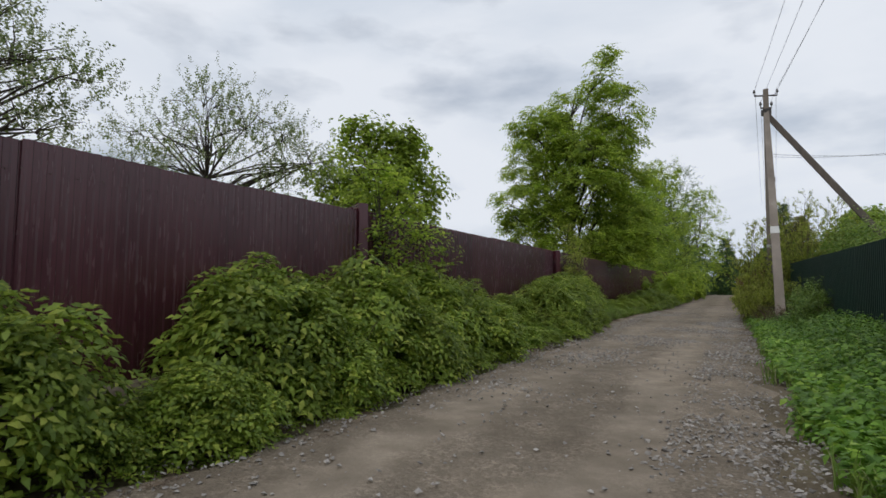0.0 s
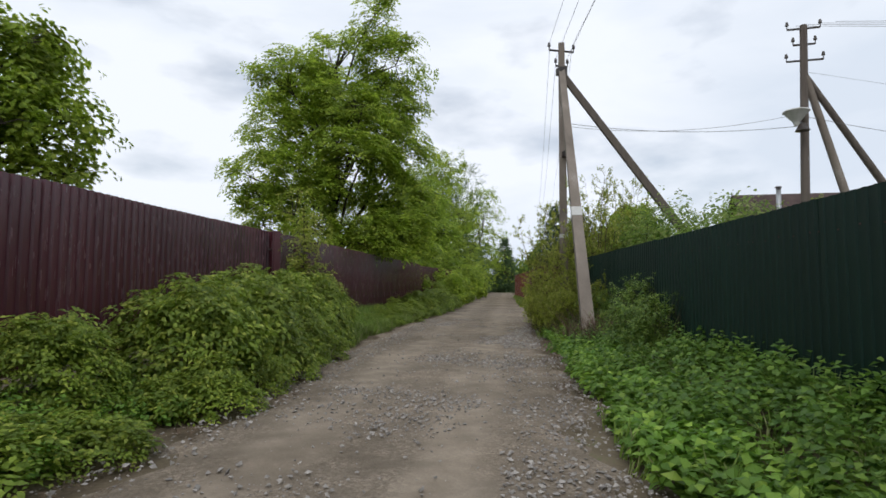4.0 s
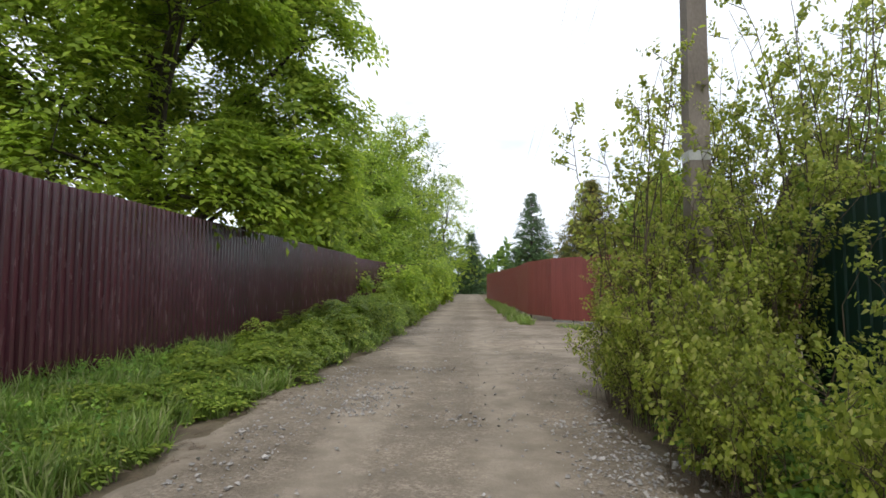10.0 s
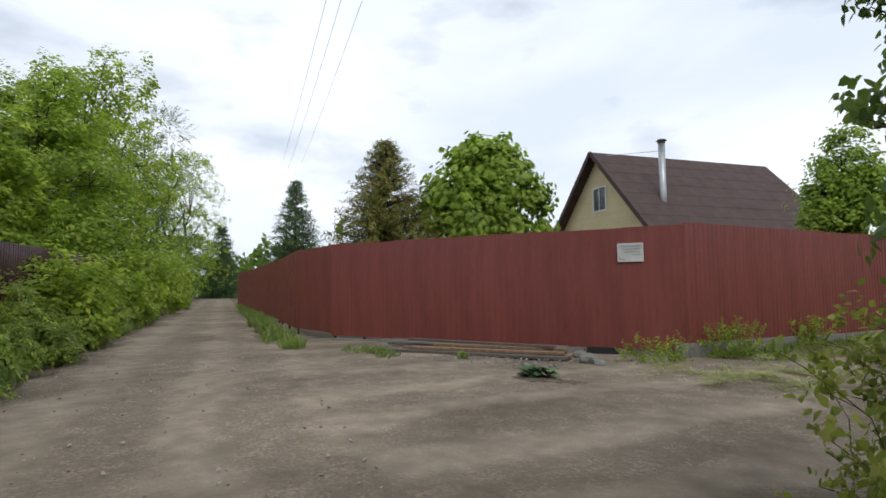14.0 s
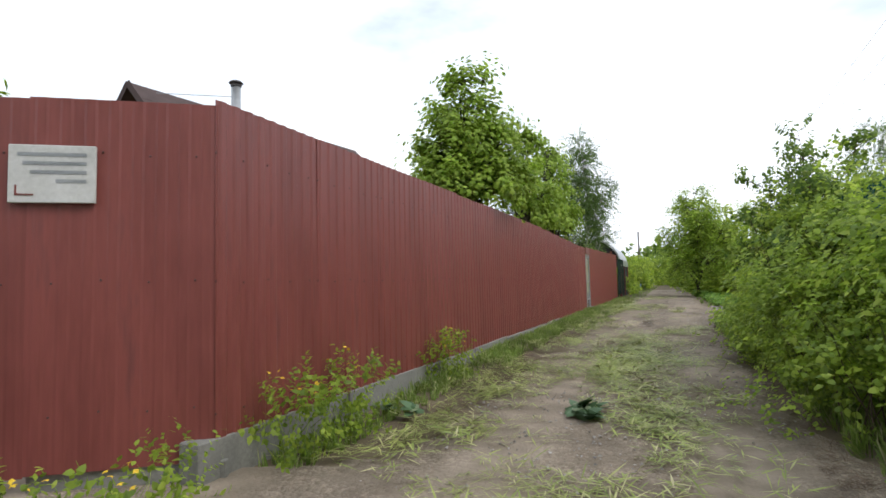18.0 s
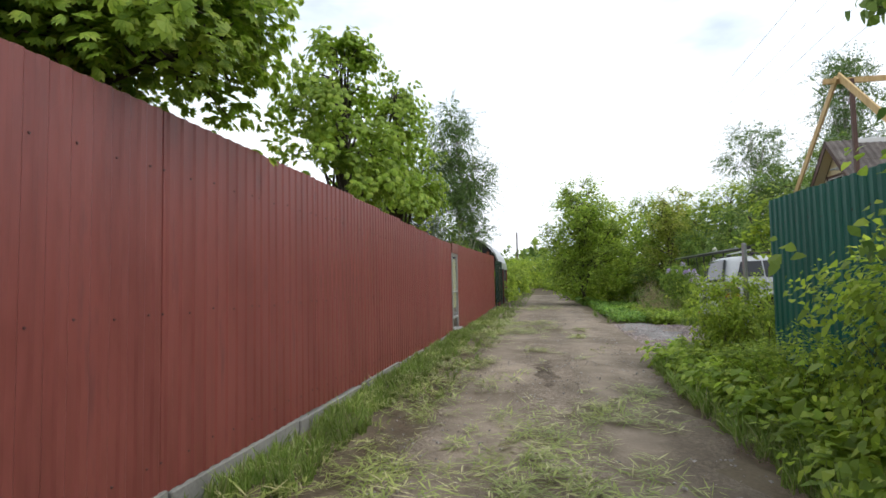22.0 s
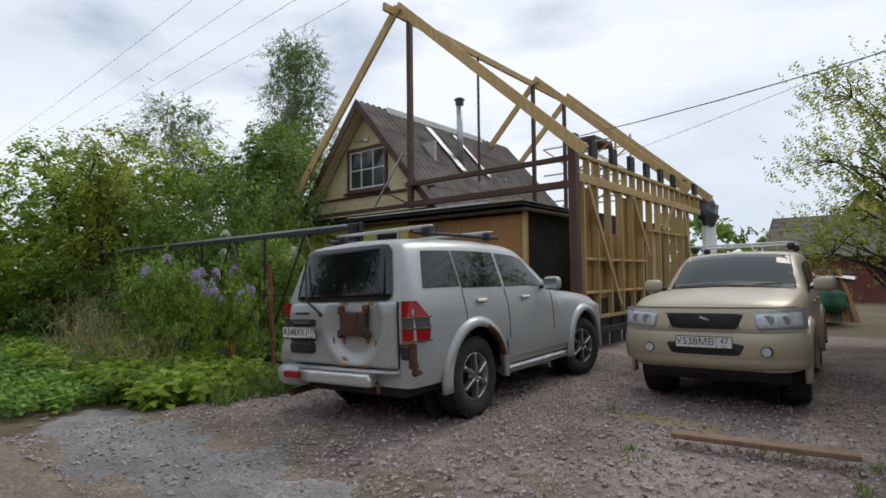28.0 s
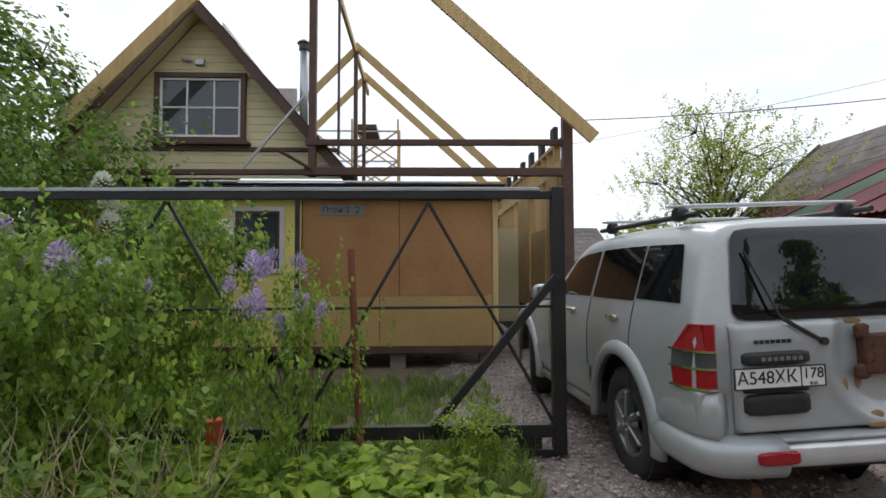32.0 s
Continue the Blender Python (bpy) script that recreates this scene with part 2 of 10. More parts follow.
M_ROAD = gravel_mat("road_dirt", (0.180, 0.150, 0.116), (0.240, 0.203, 0.161), (0.282, 0.236, 0.185), 70.0, 0.45, 1.0, 0.8, True)
M_GROUND = mat("soil", (0.085, 0.066, 0.045), (0.165, 0.135, 0.092), 0.95, 1.2, 30, 0.7, third=(0.085, 0.125, 0.035), spec=0.1)
M_YARD = gravel_mat("yard_gravel", (0.21, 0.172, 0.160), (0.32, 0.270, 0.252), (0.37, 0.315, 0.29), 70.0, 0.6, 1.0, 1.0)
M_PALE = gravel_mat("cement_dust", (0.205, 0.20, 0.196), (0.265, 0.26, 0.256), (0.30, 0.295, 0.29), 70.0, 0.9, 0.8, 0.6)
M_SAND = mat("yellow_sand", (0.30, 0.235, 0.13), (0.40, 0.32, 0.18), 0.95, 2.5, 40, 0.5, spec=0.15)
M_STONE = mat("stones", (0.19, 0.175, 0.16), (0.37, 0.345, 0.32), 0.9, 9, 60, 0.3, island=0.35, spec=0.2)
M_STONE_RED = mat("yard_stones", (0.22, 0.18, 0.172), (0.46, 0.39, 0.375), 0.9, 9, 60, 0.3, island=0.4, spec=0.2)
M_MAROON = mat("maroon_sheet", (0.050, 0.014, 0.020), (0.085, 0.026, 0.034), 0.25, 0.7, 9, 0.03, stretch=(3, 3, 0.35), third=(0.080, 0.034, 0.039), spec=0.6, obj=0.14)
M_RED = mat("red_sheet", (0.132, 0.034, 0.029), (0.206, 0.056, 0.047), 0.40, 1.0, 9, 0.03, stretch=(3, 3, 0.4), third=(0.150, 0.045, 0.041), spec=0.45, obj=0.05)
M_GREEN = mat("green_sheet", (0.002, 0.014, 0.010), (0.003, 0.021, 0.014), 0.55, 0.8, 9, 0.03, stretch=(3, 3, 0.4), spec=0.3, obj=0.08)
M_TEAL = mat("teal_sheet", (0.006, 0.075, 0.055), (0.009, 0.10, 0.072), 0.45, 0.8, 9, 0.03, stretch=(3, 3, 0.4), spec=0.45, obj=0.08)
M_SCREW = mat("screw_heads", (0.06, 0.02, 0.02), (0.10, 0.05, 0.045), 0.5, 8, 50, 0)
M_CONC = mat("concrete", (0.125, 0.122, 0.11), (0.225, 0.22, 0.20), 0.9, 2.2, 35, 0.5, third=(0.15, 0.15, 0.12))
M_POLE = mat("pole_concrete", (0.14, 0.118, 0.097), (0.235, 0.20, 0.168), 0.9, 2.0, 45, 0.6, stretch=(1, 1, 0.5), third=(0.34, 0.31, 0.28))
M_POLEWOOD = mat("pole_wood", (0.085, 0.07, 0.06), (0.15, 0.125, 0.105), 0.9, 3, 30, 0.5, stretch=(4, 4, 0.3))
M_BARK = mat("bark", (0.035, 0.028, 0.022), (0.085, 0.07, 0.055), 0.95, 4, 30, 0.8, stretch=(2, 2, 0.5))
M_BIRCH = mat("birch_bark", (0.10, 0.09, 0.08), (0.5, 0.48, 0.45), 0.85, 3, 20, 0.4, stretch=(1, 1, 3))
M_TWIG = mat("twigs", (0.05, 0.035, 0.025), (0.12, 0.09, 0.06), 0.95, 6, 30, 0.3)
M_DRY = mat("dry_stalks", (0.25, 0.19, 0.11), (0.44, 0.36, 0.22), 0.95, 6, 30, 0.2, island=0.3)
M_LITTER = mat("leaf_litter", (0.07, 0.045, 0.028), (0.17, 0.12, 0.08), 0.95, 6, 30, 0.2, island=0.4)
M_L_SORB = leaf_mat("leaves_hedge", (0.125, 0.195, 0.030), (0.275, 0.37, 0.051), (0.45, 0.50, 0.090), 0.5)
M_L_NETT = leaf_mat("leaves_nettle", (0.075, 0.155, 0.030), (0.15, 0.27, 0.042), (0.24, 0.36, 0.06))
M_L_LANE = leaf_mat("leaves_lane_bush", (0.17, 0.265, 0.04), (0.35, 0.48, 0.06), (0.48, 0.58, 0.10), 0.6)
M_L_WEED = leaf_mat("leaves_weed", (0.10, 0.205, 0.034), (0.205, 0.36, 0.050), (0.32, 0.46, 0.07))
M_L_GRASS = leaf_mat("grass_blades", (0.13, 0.22, 0.042), (0.26, 0.36, 0.075), (0.38, 0.38, 0.195))
M_L_ASH = leaf_mat("leaves_ash", (0.17, 0.26, 0.036), (0.37, 0.49, 0.056), (0.52, 0.60, 0.09), 0.65)
M_L_DARK = leaf_mat("leaves_dark", (0.08, 0.15, 0.032), (0.185, 0.285, 0.05), (0.29, 0.38, 0.078), 0.5)
M_L_LIME = leaf_mat("leaves_lime", (0.124, 0.209, 0.046), (0.248, 0.357, 0.069), (0.372, 0.419, 0.140), 0.55)
M_L_WILLOW = leaf_mat("leaves_willow", (0.18, 0.24, 0.040), (0.40, 0.45, 0.07), (0.55, 0.54, 0.17), 0.65)
M_L_CHEST = leaf_mat("leaves_chestnut", (0.18, 0.29, 0.036), (0.36, 0.50, 0.063), (0.46, 0.55, 0.090), 0.52)
M_L_BIRCH = leaf_mat("leaves_birch", (0.07, 0.13, 0.039), (0.155, 0.24, 0.068), (0.22, 0.29, 0.098), 0.55)
M_L_APPLE = leaf_mat("leaves_apple", (0.11, 0.165, 0.05), (0.25, 0.31, 0.10), (0.60, 0.60, 0.46))
M_L_SPRUCE = leaf_mat("needles", (0.030, 0.068, 0.022), (0.065, 0.125, 0.038), (0.11, 0.17, 0.05), 0.1)
M_L_PINE = leaf_mat("needles_pine", (0.045, 0.07, 0.04), (0.10, 0.135, 0.075), (0.18, 0.19, 0.12), 0.1)
M_L_JUNI = leaf_mat("needles_gold", (0.08, 0.10, 0.022), (0.20, 0.20, 0.036), (0.36, 0.26, 0.05), 0.25)
M_CUT = leaf_mat("cut_grass", (0.19, 0.25, 0.055), (0.34, 0.385, 0.11), (0.50, 0.46, 0.25), 0.2)
M_WHITEBLOOM = leaf_mat("white_blossom", (0.5, 0.52, 0.42), (0.72, 0.72, 0.64), None, 0.3)
M_LILAC = leaf_mat("lilac_blossom", (0.38, 0.28, 0.50), (0.55, 0.44, 0.66), (0.68, 0.60, 0.75), 0.3)
M_L_LILAC = leaf_mat("leaves_lilac", (0.115, 0.20, 0.038), (0.26, 0.385, 0.056), (0.40, 0.49, 0.09), 0.55)
M_YELLOWBLOOM = leaf_mat("yellow_blossom", (0.65, 0.42, 0.02), (0.8, 0.55, 0.04), None, 0.2)
M_L_BURD = leaf_mat("burdock_leaves", (0.045, 0.095, 0.038), (0.10, 0.18, 0.08), (0.20, 0.25, 0.14), 0.2)

# ---- building helpers ----
YARD = (37.2, 6.4)
YX, YY = (0.914, -0.407), (0.407, 0.914)


def yard(x, y):
    """A place given along the side lane (x) and towards it (y), from the tall post of the new roof."""
    return YARD[0] + YX[0] * x + YY[0] * y, YARD[1] + YX[1] * x + YY[1] * y


YARD_M = Matrix.Translation((YARD[0], YARD[1], 0)) @ pose(0, 0, 0, 0, 0, -24.0)


def sstep(a, b, v):
    t_ = np.clip((np.asarray(v, float) - a) / (b - a), 0, 1)
    return t_ * t_ * (3 - 2 * t_)


def edge_bulge(y):
    """How far the lane widens to the left of its straight edge."""
    return 0.55 * sstep(13.5, 18.5, y) * sstep(31, 23, y)


def lane_left(x, y):
    return -(x + 3.7 - 0.53 * y) * 0.8836 - edge_bulge(y)


def lane_right(x, y):
    return (x - 0.55 - 0.53 * y) * 0.8836


def to_yard(x, y):
    dx, dy = x - YARD[0], y - YARD[1]
    return YX[0] * dx + YX[1] * dy, YY[0] * dx + YY[1] * dy


def height(x, y):
    """The lie of the land."""
    x, y = np.asarray(x, float), np.asarray(y, float)
    u, v = to_yard(x, y)
    h = 0.34 * sstep(0.15, 1.7, lane_left(x, y))
    h = h + 0.36 * sstep(0.2, 1.9, lane_right(x, y)) * sstep(22.5, 19.5, y) * sstep(-22, -25, u)
    side = sstep(-24, -17, u) * sstep(14, 10.0, v)
    h = h + side * (0.05 + 0.06 * sstep(-20, -8, u) - 0.04 * sstep(8.5, 5.5, v) * sstep(-14, -9, u))
    h = h + side * 0.10 * sstep(10.6, 11.5, v)
    return h


def hz(x, y):
    return float(height(x, y))


def left_of(y, d):
    """A place d metres to the left of the main lane's left edge."""
    d = d + edge_bulge(y)
    return -3.7 + 0.53 * y - 0.8836 * d, y + 0.4683 * d


def right_of(y, d):
    return 0.55 + 0.53 * y + 0.8836 * d, y - 0.4683 * d


def fast_mesh(name, V, F):
    """A mesh from arrays of places and triangles or quads."""
    V, F = np.asarray(V, np.float32), np.asarray(F, np.int32)
    me = bpy.data.meshes.new(name)
    k = F.shape[1]
    me.vertices.add(len(V))
    me.vertices.foreach_set("co", V.ravel())
    me.loops.add(F.size)
    me.loops.foreach_set("vertex_index", F.ravel())
    me.polygons.add(len(F))
    me.polygons.foreach_set("loop_start", np.arange(0, F.size, k, dtype=np.int32))
    me.polygons.foreach_set("use_smooth", np.zeros(len(F), bool))
    me.update(calc_edges=True)
    return me


def thing(name, label, category, group="", kind="", at=(0, 0, 0), turn=0.0):
    ob = new(name)
    ob.matrix_world = pose(at[0], at[1], at[2], 0, 0, turn)
    return tagged(ob, label, category, group, kind)


def link_mesh(name, me, material, parent=None, label="", smooth=False):
    if material is not None and not me.materials:
        me.materials.append(material)
    if smooth:
        me.polygons.foreach_set("use_smooth", np.ones(len(me.polygons), bool))
    ob = new(name, me)
    if parent is not None:
        ob.parent = parent
    if label:
        ob["label"] = label
    return ob


def part(name, bm, material, parent, label="", smooth=False):
    me = bpy.data.meshes.new(name)
    bm.normal_update()
    bm.to_mesh(me)
    bm.free()
    return link_mesh(name, me, material, parent, label, smooth)


def box(bm, x0, y0, z0, x1, y1, z1, m=None, bevel=0.0, seg=1):
    v = bmesh.ops.create_cube(bm, size=1, matrix=Matrix.Translation(((x0 + x1) / 2, (y0 + y1) / 2, (z0 + z1) / 2)) @ Matrix.Diagonal((x1 - x0, y1 - y0, z1 - z0, 1)))["verts"]
    if bevel:
        edges = list({e for q in v for e in q.link_edges})
        r = bmesh.ops.bevel(bm, geom=edges, offset=bevel, segments=seg, affect="EDGES")
        v = list({q for f in r["faces"] for q in f.verts} | {q for q in v if q.is_valid})
    if m is not None:
        bmesh.ops.transform(bm, matrix=m, verts=[q for q in v if q.is_valid])
    return bm


def beam(bm, a, b, w, h, bevel=0.004):
    """A straight timber or tube of w by h from a to b."""
    a, b = Vector(a), Vector(b)
    d = b - a
    m = Matrix.Translation((a + b) / 2) @ d.to_track_quat("Z", "Y").to_matrix().to_4x4()
    return box(bm, -w / 2, -h / 2, -d.length / 2, w / 2, h / 2, d.length / 2, m, bevel)


def tube(bm, a, b, r0, r1=None, seg=10):
    a, b = Vector(a), Vector(b)
    d = b - a
    m = Matrix.Translation((a + b) / 2) @ d.to_track_quat("Z", "Y").to_matrix().to_4x4()
    bmesh.ops.create_cone(bm, cap_ends=True, segments=seg, radius1=r0, radius2=r0 if r1 is None else r1, depth=d.length, matrix=m)
    return bm


def tubes_arrays(segs, sides=5):
    """Tapered limbs from rows of (x0,y0,z0,r0,x1,y1,z1,r1), as arrays."""
    S = np.asarray(segs, float)
    a, r0, b, r1 = S[:, 0:3], S[:, 3], S[:, 4:7], S[:, 7]
    d = b - a
    d = d / (np.linalg.norm(d, axis=1, keepdims=True) + 1e-9)
    ref = np.where(np.abs(d[:, 2:3]) > 0.9, np.array([[1.0, 0, 0]]), np.array([[0, 0, 1.0]]))
    p = np.cross(d, ref)
    p /= np.linalg.norm(p, axis=1, keepdims=True) + 1e-9
    q = np.cross(d, p)
    ang = np.arange(sides) * 2 * np.pi / sides
    ring = p[:, None, :] * np.cos(ang)[None, :, None] + q[:, None, :] * np.sin(ang)[None, :, None]
    V = np.concatenate([a[:, None] + ring * r0[:, None, None], b[:, None] + ring * r1[:, None, None]], axis=1).reshape(-1, 3)
    i = np.arange(sides)
    j = (i + 1) % sides
    f = np.stack([i, j, j + sides, i + sides], axis=1)
    F = (f[None] + (np.arange(len(S)) * 2 * sides)[:, None, None]).reshape(-1, 4)
    return V, F


def line_tube(pts, r, sides=5):
    """One unbroken thin tube through the places."""
    P = np.asarray(pts, float)
    d = np.gradient(P, axis=0)
    d /= np.linalg.norm(d, axis=1, keepdims=True)
    p = np.cross(d, np.array([0, 0, 1.0]) if abs(d[0, 2]) < 0.9 else np.array([1.0, 0, 0]))
    p /= np.linalg.norm(p, axis=1, keepdims=True)
    q = np.cross(d, p)
    a = np.arange(sides) * 2 * np.pi / sides
    V = (P[:, None] + r * (p[:, None] * np.cos(a)[None, :, None] + q[:, None] * np.sin(a)[None, :, None])).reshape(-1, 3)
    i, k = np.meshgrid(np.arange(len(P) - 1), np.arange(sides), indexing="ij")
    j = (k + 1) % sides
    return V, np.stack([i * sides + k, i * sides + j, (i + 1) * sides + j, (i + 1) * sides + k], axis=-1).reshape(-1, 4)


# ---- leaf patterns ----
def leaflet(length, width, fold=0.25, droop=0.15):
    """One leaf along +x from the origin: six corners, four faces."""
    V = np.array([[0, 0, 0], [0.35, 0.5, fold * 0.5], [0.72, 0.36, fold * 0.3 - droop * 0.5], [1, 0, -droop], [0.72, -0.36, fold * 0.3 - droop * 0.5], [0.35, -0.5, fold * 0.5]], float)
    V *= np.array([length, width, width])
    return V, np.array([[0, 5, 1], [5, 4, 1], [4, 2, 1], [4, 3, 2]])


def small_leaf(length, width, fold=0.3):
    V = np.array([[0, 0, 0], [0.45, 0.5, fold * 0.5], [1, 0, -0.1], [0.45, -0.5, fold * 0.5]], float) * np.array([length, width, width])
    return V, np.array([[0, 3, 1], [3, 2, 1]])


def rot_z(a):
    return np.array([[math.cos(a), -math.sin(a), 0], [math.sin(a), math.cos(a), 0], [0, 0, 1]])


def rot_y(a):
    return np.array([[math.cos(a), 0, math.sin(a)], [0, 1, 0], [-math.sin(a), 0, math.cos(a)]])


def rot_x(a):
    return np.array([[1, 0, 0], [0, math.cos(a), -math.sin(a)], [0, math.sin(a), math.cos(a)]])


def gather(pieces):
    Vs, Fs, n = [], [], 0
    for V, F in pieces:
        Vs.append(V)
        Fs.append(F + n)
        n += len(V)
    return np.concatenate(Vs), np.concatenate(Fs)


def pinnate(rnd, length=0.20, pairs=5, lw=0.026, ll=0.075):
    """A feather leaf along +x that arches over."""
    out = []
    for k in range(pairs):
        f = 0.25 + 0.7 * k / pairs
        c = np.array([f * length, 0, -0.25 * length * f * f])
        for s in (1, -1):
            V, F = small_leaf(ll * (1.1 - 0.45 * abs(f - 0.45)), lw)
            out.append(((rot_z(s * (1.05 - 0.3 * f)) @ rot_x(rnd.uniform(-0.4, 0.4)) @ V.T).T + c, F))
    V, F = small_leaf(ll, lw)
    out.append(((rot_y(0.4) @ V.T).T + np.array([length * 0.95, 0, -0.23 * length]), F))
    return gather(out)


def rosette(rnd, n=5, length=0.21):
    """A shoot tip with feather leaves spread flat round it, its axis along +z."""
    out = []
    for k in range(n):
        V, F = pinnate(rnd, length * rnd.uniform(0.75, 1.1), 2, 0.058, 0.11)
        m = rot_z(k * 2.4 + rnd.uniform(-0.3, 0.3)) @ rot_y(-rnd.uniform(-0.12, 0.30))
        out.append(((m @ V.T).T + np.array([0, 0, -0.012 * k]), F))
    return gather(out)


def plate_leaves(rnd, n=6, leaf=0.085, width=0.066):
    """A shoot tip along +z with broad leaves held level, larger ones lower down."""
    out = []
    for k in range(n):
        f = 1.15 - 0.5 * (n - 1 - k) / n if k else 0.55
        V, F = leaflet(leaf * f * rnd.uniform(0.85, 1.15), width * f * rnd.uniform(0.85, 1.1), 0.16, 0.22)
        V = V + np.array([leaf * 0.3 * f, 0, 0])
        m = rot_z(k * 2.4 + rnd.uniform(-0.3, 0.3)) @ rot_y(rnd.uniform(-0.30, 0.28)) @ rot_x(rnd.uniform(-0.3, 0.3))
        out.append(((m @ V.T).T + np.array([0, 0, -0.022 * k]), F))
    return gather(out)


def spray(rnd, n=9, length=0.3, leaf=0.08, width=0.045, spread=0.9, wide=False):
    """A twig along +z with leaves on all sides."""
    out = []
    for k in range(n):
        V, F = (leaflet if wide else small_leaf)(leaf * rnd.uniform(0.7, 1.15), width * rnd.uniform(0.8, 1.15))
        m = rot_z(k * 2.4 + rnd.uniform(-0.4, 0.4)) @ rot_y(-rnd.uniform(0.5 - spread * 0.6, 0.5 + spread * 0.3)) @ rot_x(rnd.uniform(-0.7, 0.7))
        out.append(((m @ V.T).T + np.array([0, 0, length * k / n]), F))
    return gather(out)


def palmate(rnd, size=0.16, fingers=5):
    """Chestnut or maple leaf: fingers fanned from one point, hanging outwards."""
    out = []
    for k in range(fingers):
        a = (k - (fingers - 1) / 2) * (2.4 / fingers)
        V, F = small_leaf(size * (1 - 0.12 * abs(a)), size * 0.46, 0.2)
        out.append(((rot_z(a) @ rot_y(0.25) @ V.T).T, F))
    return gather(out)


def fan(rnd, n=6, size=0.16, fingers=5, length=0.16):
    out = []
    for k in range(n):
        V, F = palmate(rnd, size * rnd.uniform(0.7, 1.1), fingers)
        V = V + np.array([size * 0.5, 0, 0])
        m = rot_z(k * 2.4 + rnd.uniform(-0.3, 0.3)) @ rot_y(rnd.uniform(-0.5, 0.35)) @ rot_x(rnd.uniform(-0.5, 0.5))
        out.append(((m @ V.T).T + np.array([0, 0, length * k / n]), F))
    return gather(out)


def tuft(rnd, n=14, h=0.3, w=0.008, lean=0.5, r=0.05):
    """Grass blades from the ground, bent over."""
    out = []
    for k in range(n):
        L, b = h * rnd.uniform(0.5, 1.1), rnd.uniform(0.1, lean)
        V = np.array([[0, -w, 0], [0, w, 0], [b * L * 0.35, w * 0.8, L * 0.6], [b * L * 0.35, -w * 0.8, L * 0.6], [b * L, 0, L * (1 - b * 0.35)]])
        F = np.array([[0, 1, 2], [0, 2, 3], [3, 2, 4]])
        out.append(((rot_z(rnd.uniform(0, 6.28)) @ V.T).T + np.array([rnd.uniform(-r, r), rnd.uniform(-r, r), 0]), F))
    return gather(out)


def herb(rnd, h=0.4, n=10, leaf=0.09, width=0.06):
    """A nettle-like stem with leaves in pairs up to its tip."""
    out = []
    for k in range(n):
        f = 0.25 + 0.75 * k / n
        V, F = small_leaf(leaf * (1.15 - 0.5 * f) * rnd.uniform(0.8, 1.1), width * (1.1 - 0.4 * f))
        m = rot_z(k * 1.57 + rnd.uniform(-0.4, 0.4)) @ rot_y(rnd.uniform(-0.25, 0.45)) @ rot_x(rnd.uniform(-0.4, 0.4))
        out.append(((m @ V.T).T + np.array([0, 0, h * f]), F))
    return gather(out)


def frames_from(D, rng):
    """Turns that carry +z onto each row of D, with a free spin."""
    D = D / (np.linalg.norm(D, axis=1, keepdims=True) + 1e-9)
    ref = rng.normal(size=D.shape)
    X = np.cross(ref, D)
    X /= np.linalg.norm(X, axis=1, keepdims=True) + 1e-9
    Y = np.cross(D, X)
    return np.stack([X, Y, D], axis=2)


def scatter(templates, P, D, S, rng):
    """All the patterns set at places P, along D, at sizes S, as one pair of arrays."""
    Vs, Fs, n = [], [], 0
    R = frames_from(D, rng)
    pick = rng.integers(0, len(templates), len(P))
    for k, (V, F) in enumerate(templates):
        ids = np.where(pick == k)[0]
        if not len(ids):
            continue
        W = np.einsum("nij,vj->nvi", R[ids], V) * S[ids][:, None, None] + P[ids][:, None, :]
        Vs.append(W.reshape(-1, 3))
        Fs.append((F[None] + (np.arange(len(ids)) * len(V))[:, None, None]).reshape(-1, 3) + n)
        n += len(ids) * len(V)
    return np.concatenate(Vs), np.concatenate(Fs)


RND = random.Random(5)
T_ROSE = [rosette(RND, 4, 0.22) for _ in range(6)]
T_ASH = [rosette(RND, 4, 0.26) for _ in range(6)]
T_BROAD = [plate_leaves(RND, 6, 0.085, 0.066) for _ in range(6)]
T_OVAL = [plate_leaves(RND, 5, 0.075, 0.044) for _ in range(6)]
T_PALM = [fan(RND, 4, 0.12, 5, 0.12) for _ in range(5)]
T_SPRAY_NEAR = [spray(RND, 9, 0.3, 0.075, 0.042, 0.9, True) for _ in range(6)]
T_SPRAY_WIDE = [spray(RND, 8, 0.34, 0.15, 0.075) for _ in range(6)]
T_MAPLE = [fan(RND, 6, 0.075, 5, 0.24) for _ in range(5)]
T_CHEST = [fan(RND, 5, 0.135, 5, 0.18) for _ in range(5)]
T_BIRCH = [spray(RND, 11, 0.42, 0.055, 0.04) for _ in range(6)]
T_APPLE = [spray(RND, 9, 0.22, 0.06, 0.04) for _ in range(6)]
T_BOUGH = [spray(RND, 14, 0.40, 0.15, 0.045, 0.6) for _ in range(5)]
T_NEEDLE = [spray(RND, 26, 0.34, 0.10, 0.020, 0.9) for _ in range(5)]
T_LILACLEAF = [spray(RND, 8, 0.24, 0.085, 0.06, 0.9) for _ in range(5)]
T_HERB = [herb(RND) for _ in range(7)]
T_ELDER = [herb(RND, 0.34, 9, 0.14, 0.095) for _ in range(7)]
T_TUFT = [tuft(RND) for _ in range(7)]
T_LUSH = [tuft(RND, 16, 0.42, 0.009, 0.7, 0.08) for _ in range(6)]
T_SHOOT = [spray(RND, 7, 0.17, 0.058, 0.038, 0.9, True) for _ in range(6)]
T_SHOOT_BROAD = [spray(RND, 7, 0.18, 0.07, 0.05, 0.9, True) for _ in range(6)]


